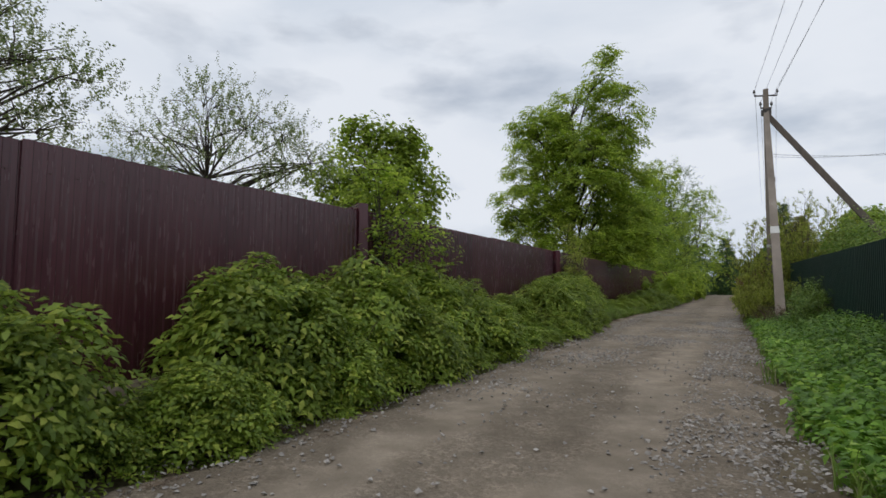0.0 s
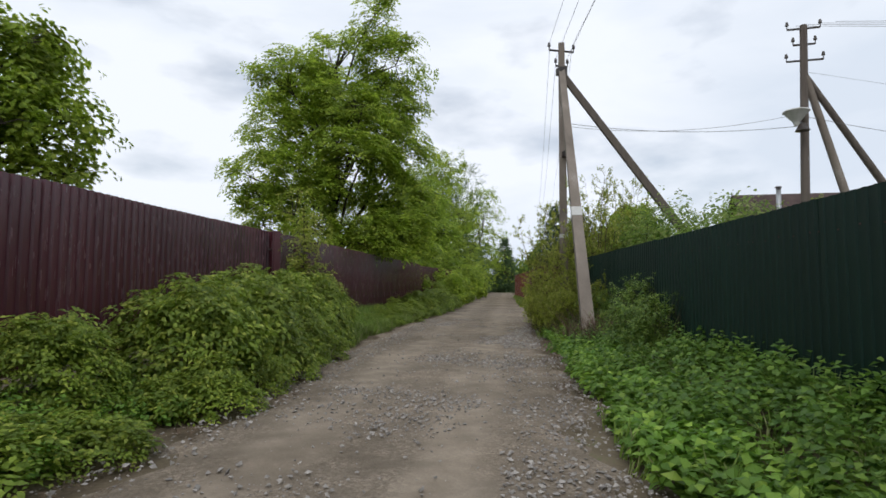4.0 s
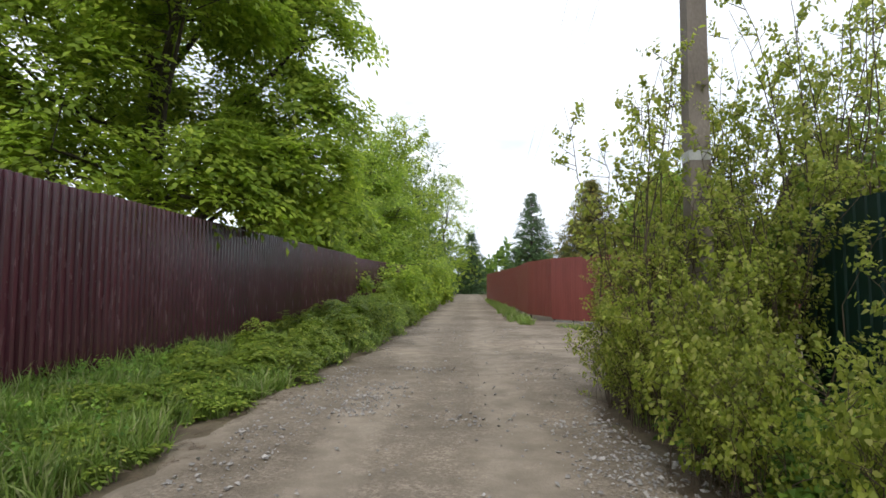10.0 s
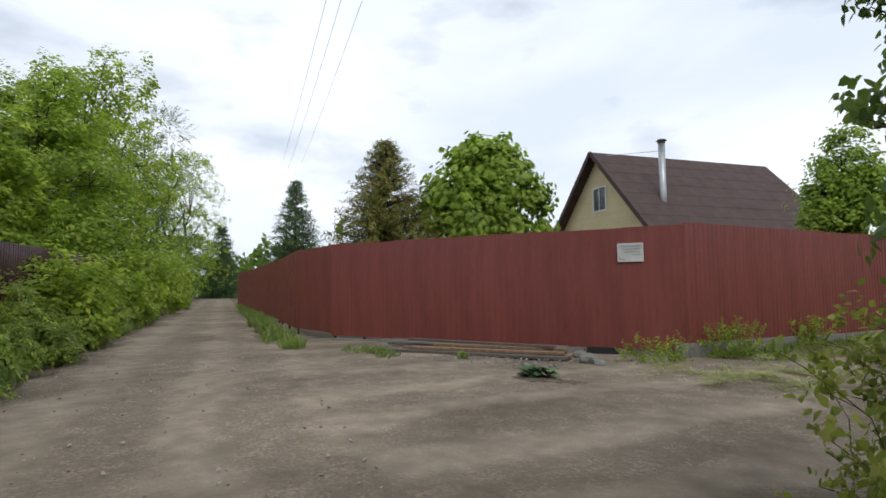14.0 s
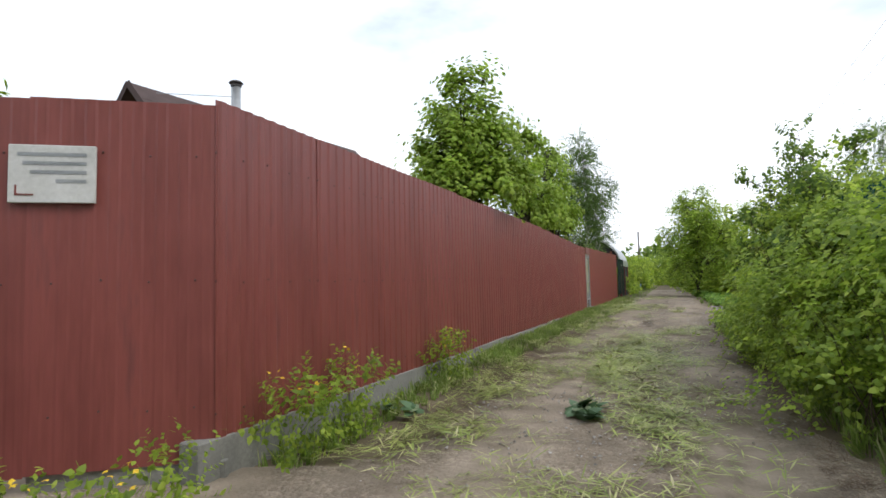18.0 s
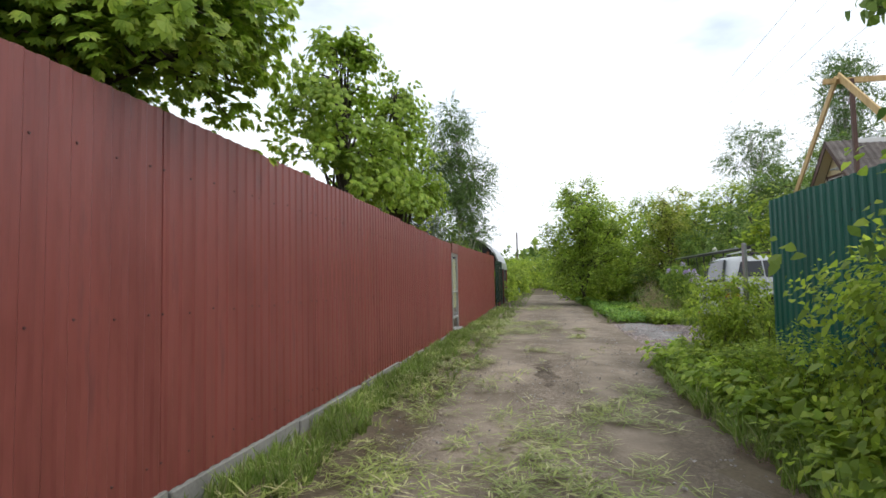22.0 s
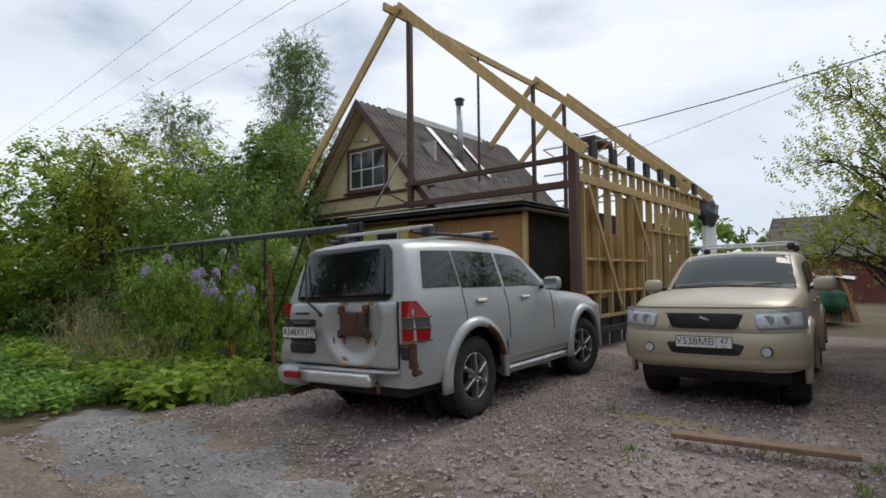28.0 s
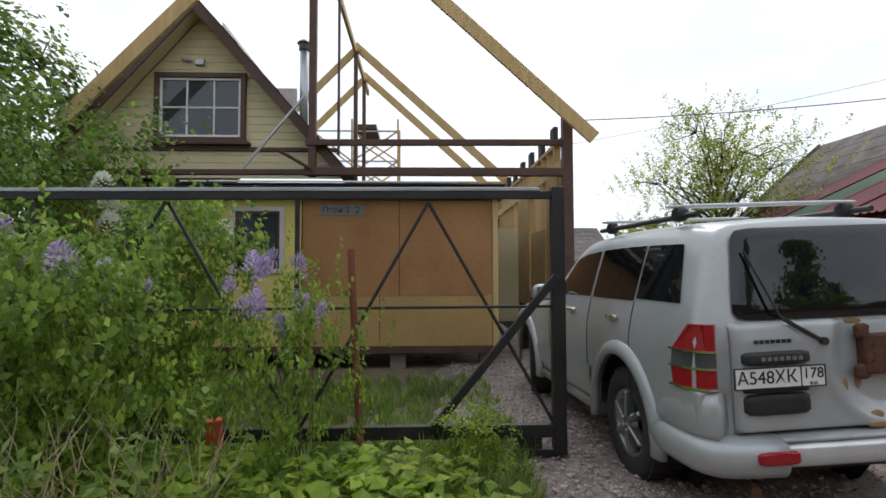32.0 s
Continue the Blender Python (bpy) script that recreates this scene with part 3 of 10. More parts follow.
def bush_mesh(name, seed, rx, ry, h, n, templates, size=1.0, lumps=5, up=0.6, low=0.05, clump=0):
    """Foliage over a lumpy mound. clump: how many sprays sit together, with dark gaps between the clumps."""
    rng = np.random.default_rng(seed)
    c = np.column_stack([rng.uniform(-rx * 0.6, rx * 0.6, lumps), rng.uniform(-ry * 0.55, ry * 0.55, lumps), rng.uniform(0.3, 0.62, lumps) * h])
    r = np.column_stack([rng.uniform(0.35, 0.6, lumps) * rx + 0.12, rng.uniform(0.35, 0.6, lumps) * ry + 0.12, h - c[:, 2]])
    r[:, 2] *= rng.uniform(0.72, 1.0, lumps)
    k = rng.integers(0, lumps, n)
    d = rng.normal(size=(n, 3))
    d /= np.linalg.norm(d, axis=1, keepdims=True)
    rad = rng.uniform(0.55, 1.0, n) ** 0.5
    P = c[k] + d * r[k] * rad[:, None]
    if clump:
        m_ = max(6, n // clump)
        g = np.arange(n) % m_
        wide = (0.09 + 0.05 * h) * rng.uniform(0.7, 1.35, m_)[g][:, None]
        P = P[g] + rng.normal(size=(n, 3)) * wide * np.array([1, 1, 0.42])
        d = d[g]
    P[:, 2] = np.where(P[:, 2] < low, rng.uniform(low, 0.45 * h, n), P[:, 2])
    D = d + np.array([0, 0, up]) + rng.normal(size=(n, 3)) * 0.25
    return fast_mesh(name, *scatter(templates, P, D, size * rng.uniform(0.75, 1.2, n), rng))


def mound_mesh(name, seed, rx, ry, h, n, templates, size=1.0, lumps=9, flat=0.5):
    """A hedge bush: shoots with level leaves in tiers over a lumpy mound that reaches the ground."""
    rng = np.random.default_rng(seed)
    a = np.arange(lumps) * 2.4 + rng.uniform(-0.4, 0.4, lumps)
    q = np.sqrt((np.arange(lumps) + 0.3) / lumps) * 0.66
    c = np.column_stack([np.cos(a) * q * rx, np.sin(a) * q * ry, h * (0.66 - 0.42 * q) * rng.uniform(0.8, 1.12, lumps)])
    r = np.column_stack([rng.uniform(0.34, 0.46, lumps) * rx, rng.uniform(0.34, 0.46, lumps) * ry, rng.uniform(0.26, 0.38, lumps) * h])
    k = rng.integers(0, lumps, n)
    d = rng.normal(size=(n, 3))
    d[:, 2] = np.abs(d[:, 2]) * 0.9 - 0.25
    d /= np.linalg.norm(d, axis=1, keepdims=True)
    P = c[k] + d * r[k] * rng.uniform(0.72, 1.0, n)[:, None]
    low = rng.random(n) < 0.30
    e = rng.uniform(0, 6.283, n)
    skirt = np.column_stack([np.cos(e) * rx * rng.uniform(0.75, 1.0, n), np.sin(e) * ry * rng.uniform(0.75, 1.0, n), h * rng.uniform(0.05, 0.42, n)])
    P[low] = skirt[low]
    d[low] = (skirt * np.array([1, 1, 0]))[low]
    P[:, 2] = np.maximum(P[:, 2], 0.06)
    D = d * flat + np.array([0, 0, 1.0]) + rng.normal(size=(n, 3)) * 0.16
    return fast_mesh(name, *scatter(templates, P, D, size * rng.uniform(0.7, 1.2, n), rng))


def stems_mesh(name, seed, rx, ry, h, n, r=0.007, sides=4):
    rng = np.random.default_rng(seed)
    segs = []
    for _ in range(n):
        x, y = rng.uniform(-rx, rx) * 0.35, rng.uniform(-ry, ry) * 0.35
        a, L = rng.uniform(0, 6.28), h * rng.uniform(0.45, 0.86)
        p = np.array([x, y, -0.03])
        for k in range(4):
            f = (k + 1) / 4
            q = np.array([x + math.cos(a) * rx * 0.55 * f ** 1.5 + rng.normal() * 0.03, y + math.sin(a) * ry * 0.55 * f ** 1.5 + rng.normal() * 0.03, L * f * (1.05 - 0.1 * f)])
            segs.append((*p, r * (1 - 0.2 * k), *q, r * (0.8 - 0.2 * k)))
            p = q
    return fast_mesh(name, *tubes_arrays(segs, sides))


def open_bush(seed, rx, ry, h, stems, twigs, templates, leaf_m, size=1.0, r=0.010, low=0.2, arch=0.1):
    """An open shrub: arching stems, side twigs along them, and small sprays of leaves along the twigs."""
    rng = np.random.default_rng(seed)
    segs, P, D = [], [], []
    for _ in range(stems):
        a, out, H = rng.uniform(0, 6.283), rng.uniform(0.15, 1.0), h * rng.uniform(0.5, 1.0)
        foot = np.array([rng.normal() * 0.16 * rx, rng.normal() * 0.16 * ry, -0.04])
        pts = [foot]
        for k in range(7):
            f = (k + 1) / 7
            pts.append(foot + np.array([math.cos(a) * rx * out * f ** 1.6 + rng.normal() * 0.03, math.sin(a) * ry * out * f ** 1.6 + rng.normal() * 0.03, H * (f * (1 + arch) - arch * f * f * (1 + out))]))
        for k in range(7):
            segs.append((*pts[k], r * (1 - 0.11 * k), *pts[k + 1], r * (0.89 - 0.11 * k)))
        for _t in range(twigs):
            f = low + (1 - low) * rng.random() ** 0.8
            j = min(6, int(f * 7))
            p = pts[j] + (pts[j + 1] - pts[j]) * (f * 7 - j)
            b = rng.uniform(0, 6.283)
            d = np.array([math.cos(b) + 0.5 * math.cos(a), math.sin(b) + 0.5 * math.sin(a), rng.uniform(0.0, 0.9)])
            d *= rng.uniform(0.16, 0.42) * (1.15 - 0.5 * f) / np.linalg.norm(d)
            segs.append((*p, r * 0.4, *(p + d), r * 0.2))
            for g in (0.45, 0.8, 1.0):
                P.append(p + d * g)
                D.append(d / np.linalg.norm(d) * 0.6 + np.array([0, 0, 0.5]) + rng.normal(size=3) * 0.45)
    P, D = np.array(P), np.array(D)
    P[:, 2] = np.maximum(P[:, 2], 0.05)
    f = fast_mesh("foliage", *scatter(templates, P, D, size * rng.uniform(0.7, 1.2, len(P)), rng))
    f.materials.append(leaf_m)
    s = fast_mesh("branchwork", *tubes_arrays(segs, 4))
    s.materials.append(M_TWIG)
    return f, s


def tree(name, label, x, y, trunk_top, lobes, n, templates, leaf_m, bark_m=None, size=1.0, seed=1, r0=0.16, limbs=26, hang=0.0, category="tree", shell=0.5, group="", pad=0.85):
    """A tree: leaning trunk, limbs to every lobe of the crown, twigs, and pads of leaves at their ends.
    lobes: rows of centre (relative to the foot) and radii."""
    rng = np.random.default_rng(seed)
    z = hz(x, y)
    root = thing(name, label, category, group, "", (x, y, z - 0.05))
    L = np.asarray(lobes, float)
    vol = (L[:, 3] * L[:, 4] * L[:, 5]) ** 0.67
    pr = vol / vol.sum()
    segs, spine, p = [], [], np.array([0, 0, 0.0])
    steps = 9
    for k in range(steps):
        f = (k + 1) / steps
        q = np.array([rng.normal() * 0.05 * trunk_top * 0.25, rng.normal() * 0.05 * trunk_top * 0.25, trunk_top * f])
        ra, rb = r0 * (1.25 if k == 0 else 1 - 0.88 * k / steps), r0 * (1 - 0.88 * (k + 1) / steps)
        segs.append((*p, ra, *q, rb))
        spine.append((q, rb))
        p = q
    # leaf pads sit over the skin of the lobes, fewer on the underside; every pad hangs on a twig
    per = 11
    nc = max(8, n // per)
    ck, cd = rng.choice(len(L), nc, p=pr), rng.normal(size=(nc, 3))
    cd[:, 2] += 0.25
    cd /= np.linalg.norm(cd, axis=1, keepdims=True)
    C = L[ck, :3] + cd * L[ck, 3:] * rng.uniform(shell, 1.0, nc)[:, None]
    ends = []
    for k in range(limbs):
        j = k % len(L)
        d = rng.normal(size=3)
        d /= np.linalg.norm(d)
        end = L[j, :3] + d * L[j, 3:] * rng.uniform(0.1, 0.55)
        cand = [q_ for q_ in spine if q_[0][2] < max(end[2] - 0.08 * np.linalg.norm(end[:2]) - 0.1, spine[1][0][2] + 0.01)] or spine[:2]
        s0, r = cand[int(rng.integers(max(0, len(cand) - 3), len(cand)))]
        mid = (s0 * 0.5 + end * 0.5) + np.array([0, 0, 0.06 * np.linalg.norm(end - s0)]) + rng.normal(size=3) * 0.08
        rr = min(r * 0.62, 0.018 + 0.014 * np.linalg.norm(end - s0))
        segs += [(*s0, rr, *mid, rr * 0.7), (*mid, rr * 0.7, *end, rr * 0.35)]
        ends += [mid, end, (mid + end) / 2]
    E_ = np.array(ends)
    for c in C:
        near = E_[int(np.argmin(((E_ - c) ** 2).sum(axis=1)))]
        bend = (near + c) / 2 + np.array([0, 0, 0.05]) + rng.normal(size=3) * 0.04
        segs += [(*near, 0.013, *bend, 0.009), (*bend, 0.009, *c, 0.004)]
    V, F = tubes_arrays(segs, 5)
    link_mesh("trunk", fast_mesh("trunk", V, F), bark_m or M_BARK, root, smooth=True)
    g = np.arange(n) % nc
    wide = pad * (0.55 + 0.30 * L[ck[g], 3:].mean(axis=1)[:, None]) * rng.uniform(0.7, 1.2, nc)[g][:, None]
    P = C[g] + rng.normal(size=(n, 3)) * wide * np.array([0.42, 0.42, 0.31])
    P[:, 2] -= 0.12 * wide[:, 0] * (np.linalg.norm((P - C[g])[:, :2], axis=1) / wide[:, 0]) ** 2
    out = (P - L[ck[g], :3]) / (L[ck[g], 3:] + 1e-6)
    D = out * np.array([0.6, 0.6, 0.35]) + np.array([0, 0, 0.85 - hang]) + rng.normal(size=(n, 3)) * 0.28
    link_mesh("crown", fast_mesh("crown", *scatter(templates, P, D, size * rng.uniform(0.7, 1.25, n), rng)), leaf_m, root)
    return root

# ---- ground, lanes and yard ----
def on_road(x, y):
    """Bare trodden dirt: the main lane, the side lane and the mouth between them."""
    u, v = to_yard(x, y)
    main = (lane_left(x, y) < 0) & (lane_right(x, y) < 0) & (y > -14) & (y < 120)
    side = (u > -26) & (u < 60) & (v > 7.75 - 0.25 * sstep(-14, -8, u) - 1.6 * sstep(-19.5, -21.5, u)) & (v < 10.8)
    a = (lane_right(x, y) >= -0.2) & (v > 6.2 - 1.5 * sstep(-25, -28, u)) & (v < 25) & (u < -21.3 - 0.19 * (v - 11.5)) & (y > 20.8) & (y < 35)
    drive = (u > -9.3) & (u < -1.9) & (v > 5.2) & (v <= 7.9)
    return main | side | a | drive


def on_yard(x, y):
    u, v = to_yard(x, y)
    w = 0.25 * np.sin(u * 2.1) + 0.15 * np.sin(v * 3.3)
    return (u > -8.6) & (u < -1.95 + w) & (v > -6) & (v < 7.3 + w)


def grid_patch(name, inside, x0, x1, y0, y1, step, lift, wob, material, label, rough_amp=0.0):
    xs, ys = np.arange(x0, x1, step), np.arange(y0, y1, step)
    X, Y = np.meshgrid(xs, ys)
    wob_x = X + wob * np.sin(Y * 3.1 + X) + wob * 0.6 * np.sin(Y * 7.7)
    wob_y = Y + wob * np.sin(X * 2.7 - Y) + wob * 0.6 * np.sin(X * 8.3)
    K = inside(wob_x, wob_y)
    Z = height(X, Y) + lift + rough_amp * (np.sin(X * 1.7 + Y * 0.4) * np.sin(Y * 1.3) + 0.5 * np.sin(X * 4.1 + 1) * np.sin(Y * 3.7 + X))
    idx = np.arange(X.size).reshape(X.shape)
    cell = K[:-1, :-1] & K[1:, :-1] & K[:-1, 1:] & K[1:, 1:]
    F = np.stack([idx[:-1, :-1], idx[:-1, 1:], idx[1:, 1:], idx[1:, :-1]], axis=-1)[cell]
    # the rim bends down into the ground below
    share = np.zeros(X.shape, int)
    for a, b in ((slice(0, -1), slice(0, -1)), (slice(1, None), slice(0, -1)), (slice(0, -1), slice(1, None)), (slice(1, None), slice(1, None))):
        share[a, b] += cell
    Z = np.where(share < 4, Z - 0.45 * step, Z)
    used, inv = np.unique(F, return_inverse=True)
    V = np.stack([X.ravel(), Y.ravel(), Z.ravel()], axis=1)[used]
    ob = link_mesh(name, fast_mesh(name, V, inv.reshape(-1, 4)), material, smooth=True)
    return tagged(ob, label, name.replace("_", " "), "", "structure")


gx = np.concatenate([np.array([-900, -400, -180, -90, -60, -45, -35.0]), np.arange(-28, 78, 0.5), np.array([82, 90, 110, 150, 260, 500, 900.0])])
gy = np.concatenate([np.array([-900, -400, -180, -90, -50, -35.0]), np.arange(-26, 100, 0.5), np.array([104, 112, 130, 180, 320, 600, 900.0])])
GX, GY = np.meshgrid(gx, gy)
deep = np.ones(GX.shape, bool)
for ox, oy in ((0.65, 0), (-0.65, 0), (0, 0.65), (0, -0.65), (0.48, 0.48), (-0.48, -0.48), (0.48, -0.48), (-0.48, 0.48)):
    deep &= on_road(GX + ox, GY + oy) | on_yard(GX + ox, GY + oy)
GZ = height(GX, GY) - np.where(deep, 0.05, 0.012)
gi = np.arange(GX.size).reshape(GX.shape)
GF = np.stack([gi[:-1, :-1], gi[:-1, 1:], gi[1:, 1:], gi[1:, :-1]], axis=-1).reshape(-1, 4)
ground = link_mesh("ground", fast_mesh("ground", np.stack([GX.ravel(), GY.ravel(), GZ.ravel()], axis=1), GF), M_GROUND, smooth=True)
tagged(ground, "dark soil with weeds and leaf litter", "ground", "", "structure")
road = grid_patch("road", on_road, -16, 66, -14, 112, 0.14, 0.024, 0.13, M_ROAD, "rutted dirt lane with trodden gravel and dust", 0.012)
yard_floor = grid_patch("yard_gravel", on_yard, 22, 42, -4, 18, 0.10, 0.022, 0.08, M_YARD, "reddish crushed gravel in front of the house", 0.006)


def on_pale(x, y):
    u, v = to_yard(x, y)
    return ((u + 3.8) / 2.7) ** 2 + ((v - 6.75) / 0.72) ** 2 + 0.22 * np.sin(u * 5 + v * 3) + 0.30 * np.sin(u * 13 + 1) * np.sin(v * 15) + 0.30 * np.sin(u * 31 + v * 7) * np.sin(v * 27 - u * 9) < 1.0


pale = grid_patch("pavement", on_pale, 30, 42, 8, 18, 0.045, 0.029, 0.05, M_PALE, "patch of pale cement dust on the lane's edge", 0.006)


def on_dust(x, y):
    u, v = to_yard(x, y)
    return ((u + 6.35) / 0.75) ** 2 + ((v - 3.35) / 0.33) ** 2 + 0.35 * np.sin(u * 9 + 1) * np.sin(v * 17) + 0.3 * np.sin(u * 31 + v * 7) * np.sin(v * 27 - u * 9) < 0.8


dust = grid_patch("pavement", on_dust, 27, 36, 8, 16, 0.045, 0.0245, 0.05, M_SAND, "smear of yellow sand on the yard", 0.006)



def on_damp(x, y):
    u, v = to_yard(x, y)
    return ((u + 10.1) / 1.4) ** 2 + ((v - 9.36) / 0.19) ** 2 + 0.3 * np.sin(u * 7 + 1) * np.sin(v * 11) + 0.4 * np.sin(u * 31 + v * 7) * np.sin(v * 27 - u * 9) < 0.9


M_DAMP = gravel_mat("damp_dirt", (0.095, 0.078, 0.060), (0.140, 0.116, 0.091), (0.175, 0.146, 0.114), 70.0, 1.2, 0.9, 0.7)
damp = grid_patch("pavement", on_damp, 25, 36, 14, 24, 0.045, 0.032, 0.05, M_DAMP, "dark damp streak on the side lane", 0.012)


def on_dug(x, y):
    return ((x - 18.4) / 0.42) ** 2 + ((y - 26.8) / 0.75) ** 2 + 0.35 * np.sin(x * 6 + 1) * np.sin(y * 7) + 0.5 * np.sin(x * 31 + y * 7) * np.sin(y * 27 - x * 9) < 0.8


dug = grid_patch("pavement", on_dug, 17, 20, 25, 28.5, 0.045, 0.032, 0.05, M_DAMP, "dark dug soil round the burdock", 0.012)


# loose stones
def stone_template(rnd):
    bm = bmesh.new()
    for p in ((1, 0, 0), (-1, 0, 0), (0, 1, 0), (0, -1, 0), (0, 0, 1), (0, 0, -1)):
        bm.verts.new(Vector(p) * 0.55 * rnd.uniform(0.65, 1.2) + Vector((rnd.uniform(-0.2, 0.2), rnd.uniform(-0.2, 0.2), 0)))
    bm.verts.ensure_lookup_table()
    bmesh.ops.convex_hull(bm, input=list(bm.verts))
    bmesh.ops.triangulate(bm, faces=list(bm.faces))
    bm.verts.index_update()
    V = np.array([v.co[:] for v in bm.verts]) * np.array([1, 1, 0.62])
    F = np.array([[q.index for q in f.verts] for f in bm.faces])
    bm.free()
    return V, F


T_STONE = [stone_template(RND) for _ in range(6)]


def stones(name, label, P, smin, smax, material, seed, lift=0.034):
    rng = np.random.default_rng(seed)
    D = np.tile(np.array([[0, 0, 1.0]]), (len(P), 1)) + rng.normal(size=(len(P), 3)) * 0.3
    S = smin + (smax - smin) * rng.random(len(P)) ** 2.2
    P = P.copy()
    P[:, 2] = height(P[:, 0], P[:, 1]) + lift + S * 0.10
    ob = link_mesh(name, fast_mesh(name, *scatter(T_STONE, P, D, S, rng)), material)
    return tagged(ob, label, "stones", "", "stuff")


rng0 = np.random.default_rng(11)


def lane_points(n, y0, y1, d0, d1):
    """Places on the main lane between two offsets from its left edge towards the right."""
    yy, d = rng0.uniform(y0, y1, n), rng0.uniform(d0, d1, n)
    return np.stack([-3.7 + 0.53 * yy + 0.8836 * d, yy - 0.4683 * d, 0 * yy], axis=1)


def patchy(P, f, keep):
    m = np.sin(P[:, 0] * f + 1.3) * np.sin(P[:, 1] * f * 0.8 + 0.4) + 0.5 * np.sin(P[:, 0] * f * 2.3) * np.sin(P[:, 1] * f * 2.1)
    return P[(m + rng0.normal(size=len(P)) * 0.35) > keep]


stones("gravel", "grey crushed stones strewn along the lane",
       np.concatenate([patchy(lane_points(42000, 1.5, 26, 0.6, 3.6), 1.4, 0.62), patchy(lane_points(12000, 0.5, 22, 2.8, 3.95), 2.6, -0.1), lane_points(3200, 1, 26, -0.1, 0.5), lane_points(2200, 1, 34, 0.2, 3.8)]), 0.011, 0.048, M_STONE, 3)
uv = np.stack([rng0.uniform(-8.4, -2.1, 26000), rng0.uniform(-0.5, 7.5, 26000)], axis=1)
uv = uv[~((((uv[:, 0] + 3.8) / 2.6) ** 2 + ((uv[:, 1] - 6.75) / 0.7) ** 2 < 0.9) & (rng0.random(len(uv)) < 0.7))]
PX, PY = yard(uv[:, 0], uv[:, 1])
stones("yard_stones", "reddish grey crushed stones on the yard", np.stack([PX, PY, 0 * PX], axis=1), 0.014, 0.042, M_STONE_RED, 4, 0.036)
uv = np.stack([rng0.uniform(-24, 8, 9000), rng0.uniform(7.9, 10.8, 9000)], axis=1)
PX, PY = yard(uv[:, 0], uv[:, 1])
stones("gravel", "small stones on the side lane", patchy(np.stack([PX, PY, 0 * PX], axis=1), 1.1, 0.0), 0.008, 0.035, M_STONE, 5)
rr = rng0.uniform(0, 1, (1500, 2))
stones("gravel", "dark gravel in front of the red fence", np.stack([18.9 + 1.7 * rr[:, 0], 27.2 + 5.0 * rr[:, 1], 0 * rr[:, 0]], axis=1), 0.012, 0.05, M_STONE, 6)

# ---- fences ----
def sheet_mesh(name, width, h, ribs, depth, top=0.42):
    """A profiled steel sheet: trapezoid ribs, bent all the way up, with its own thickness."""
    pitch = width / ribs
    prof = []
    for k in range(ribs):
        x = k * pitch
        prof += [(x, 0), (x + pitch * (0.5 - top / 2 - 0.08), 0), (x + pitch * (0.5 - top / 2 + 0.04), depth), (x + pitch * (0.5 + top / 2 - 0.04), depth), (x + pitch * (0.5 + top / 2 + 0.08), 0)]
    prof.append((width, 0))
    pf = np.array(prof)
    n = len(pf)
    zs = [0.0, h]
    V = np.concatenate([np.column_stack([pf[:, 0], s + pf[:, 1], np.full(n, z)]) for s in (0.0, -0.004) for z in zs])
    F = []
    for k in range(n - 1):
        F += [(k, k + 1, n + k + 1, n + k), (3 * n + k, 3 * n + k + 1, 2 * n + k + 1, 2 * n + k), (n + k, n + k + 1, 3 * n + k + 1, 3 * n + k), (2 * n + k, 2 * n + k + 1, k + 1, k)]
    F += [(0, n, 3 * n, 2 * n), (n - 1, 3 * n - 1, 4 * n - 1, 2 * n - 1)]
    return fast_mesh(name, V, F)


def screws_mesh(width, h, ribs, rows, r=0.009):
    pitch = width / ribs
    bm = bmesh.new()
    for z in rows:
        for k in range(0, ribs, 2):
            bmesh.ops.create_cone(bm, cap_ends=True, segments=6, radius1=r, radius2=r * 0.6, depth=0.008,
                                  matrix=Matrix.Translation(((k + 0.98) * pitch, 0.003, z * h + 0.01 * math.sin(k * 5.1))) @ pose(0, 0, 0, -90))
    me = bpy.data.meshes.new("fixing")
    bm.to_mesh(me)
    bm.free()
    me.materials.append(M_SCREW)
    return me


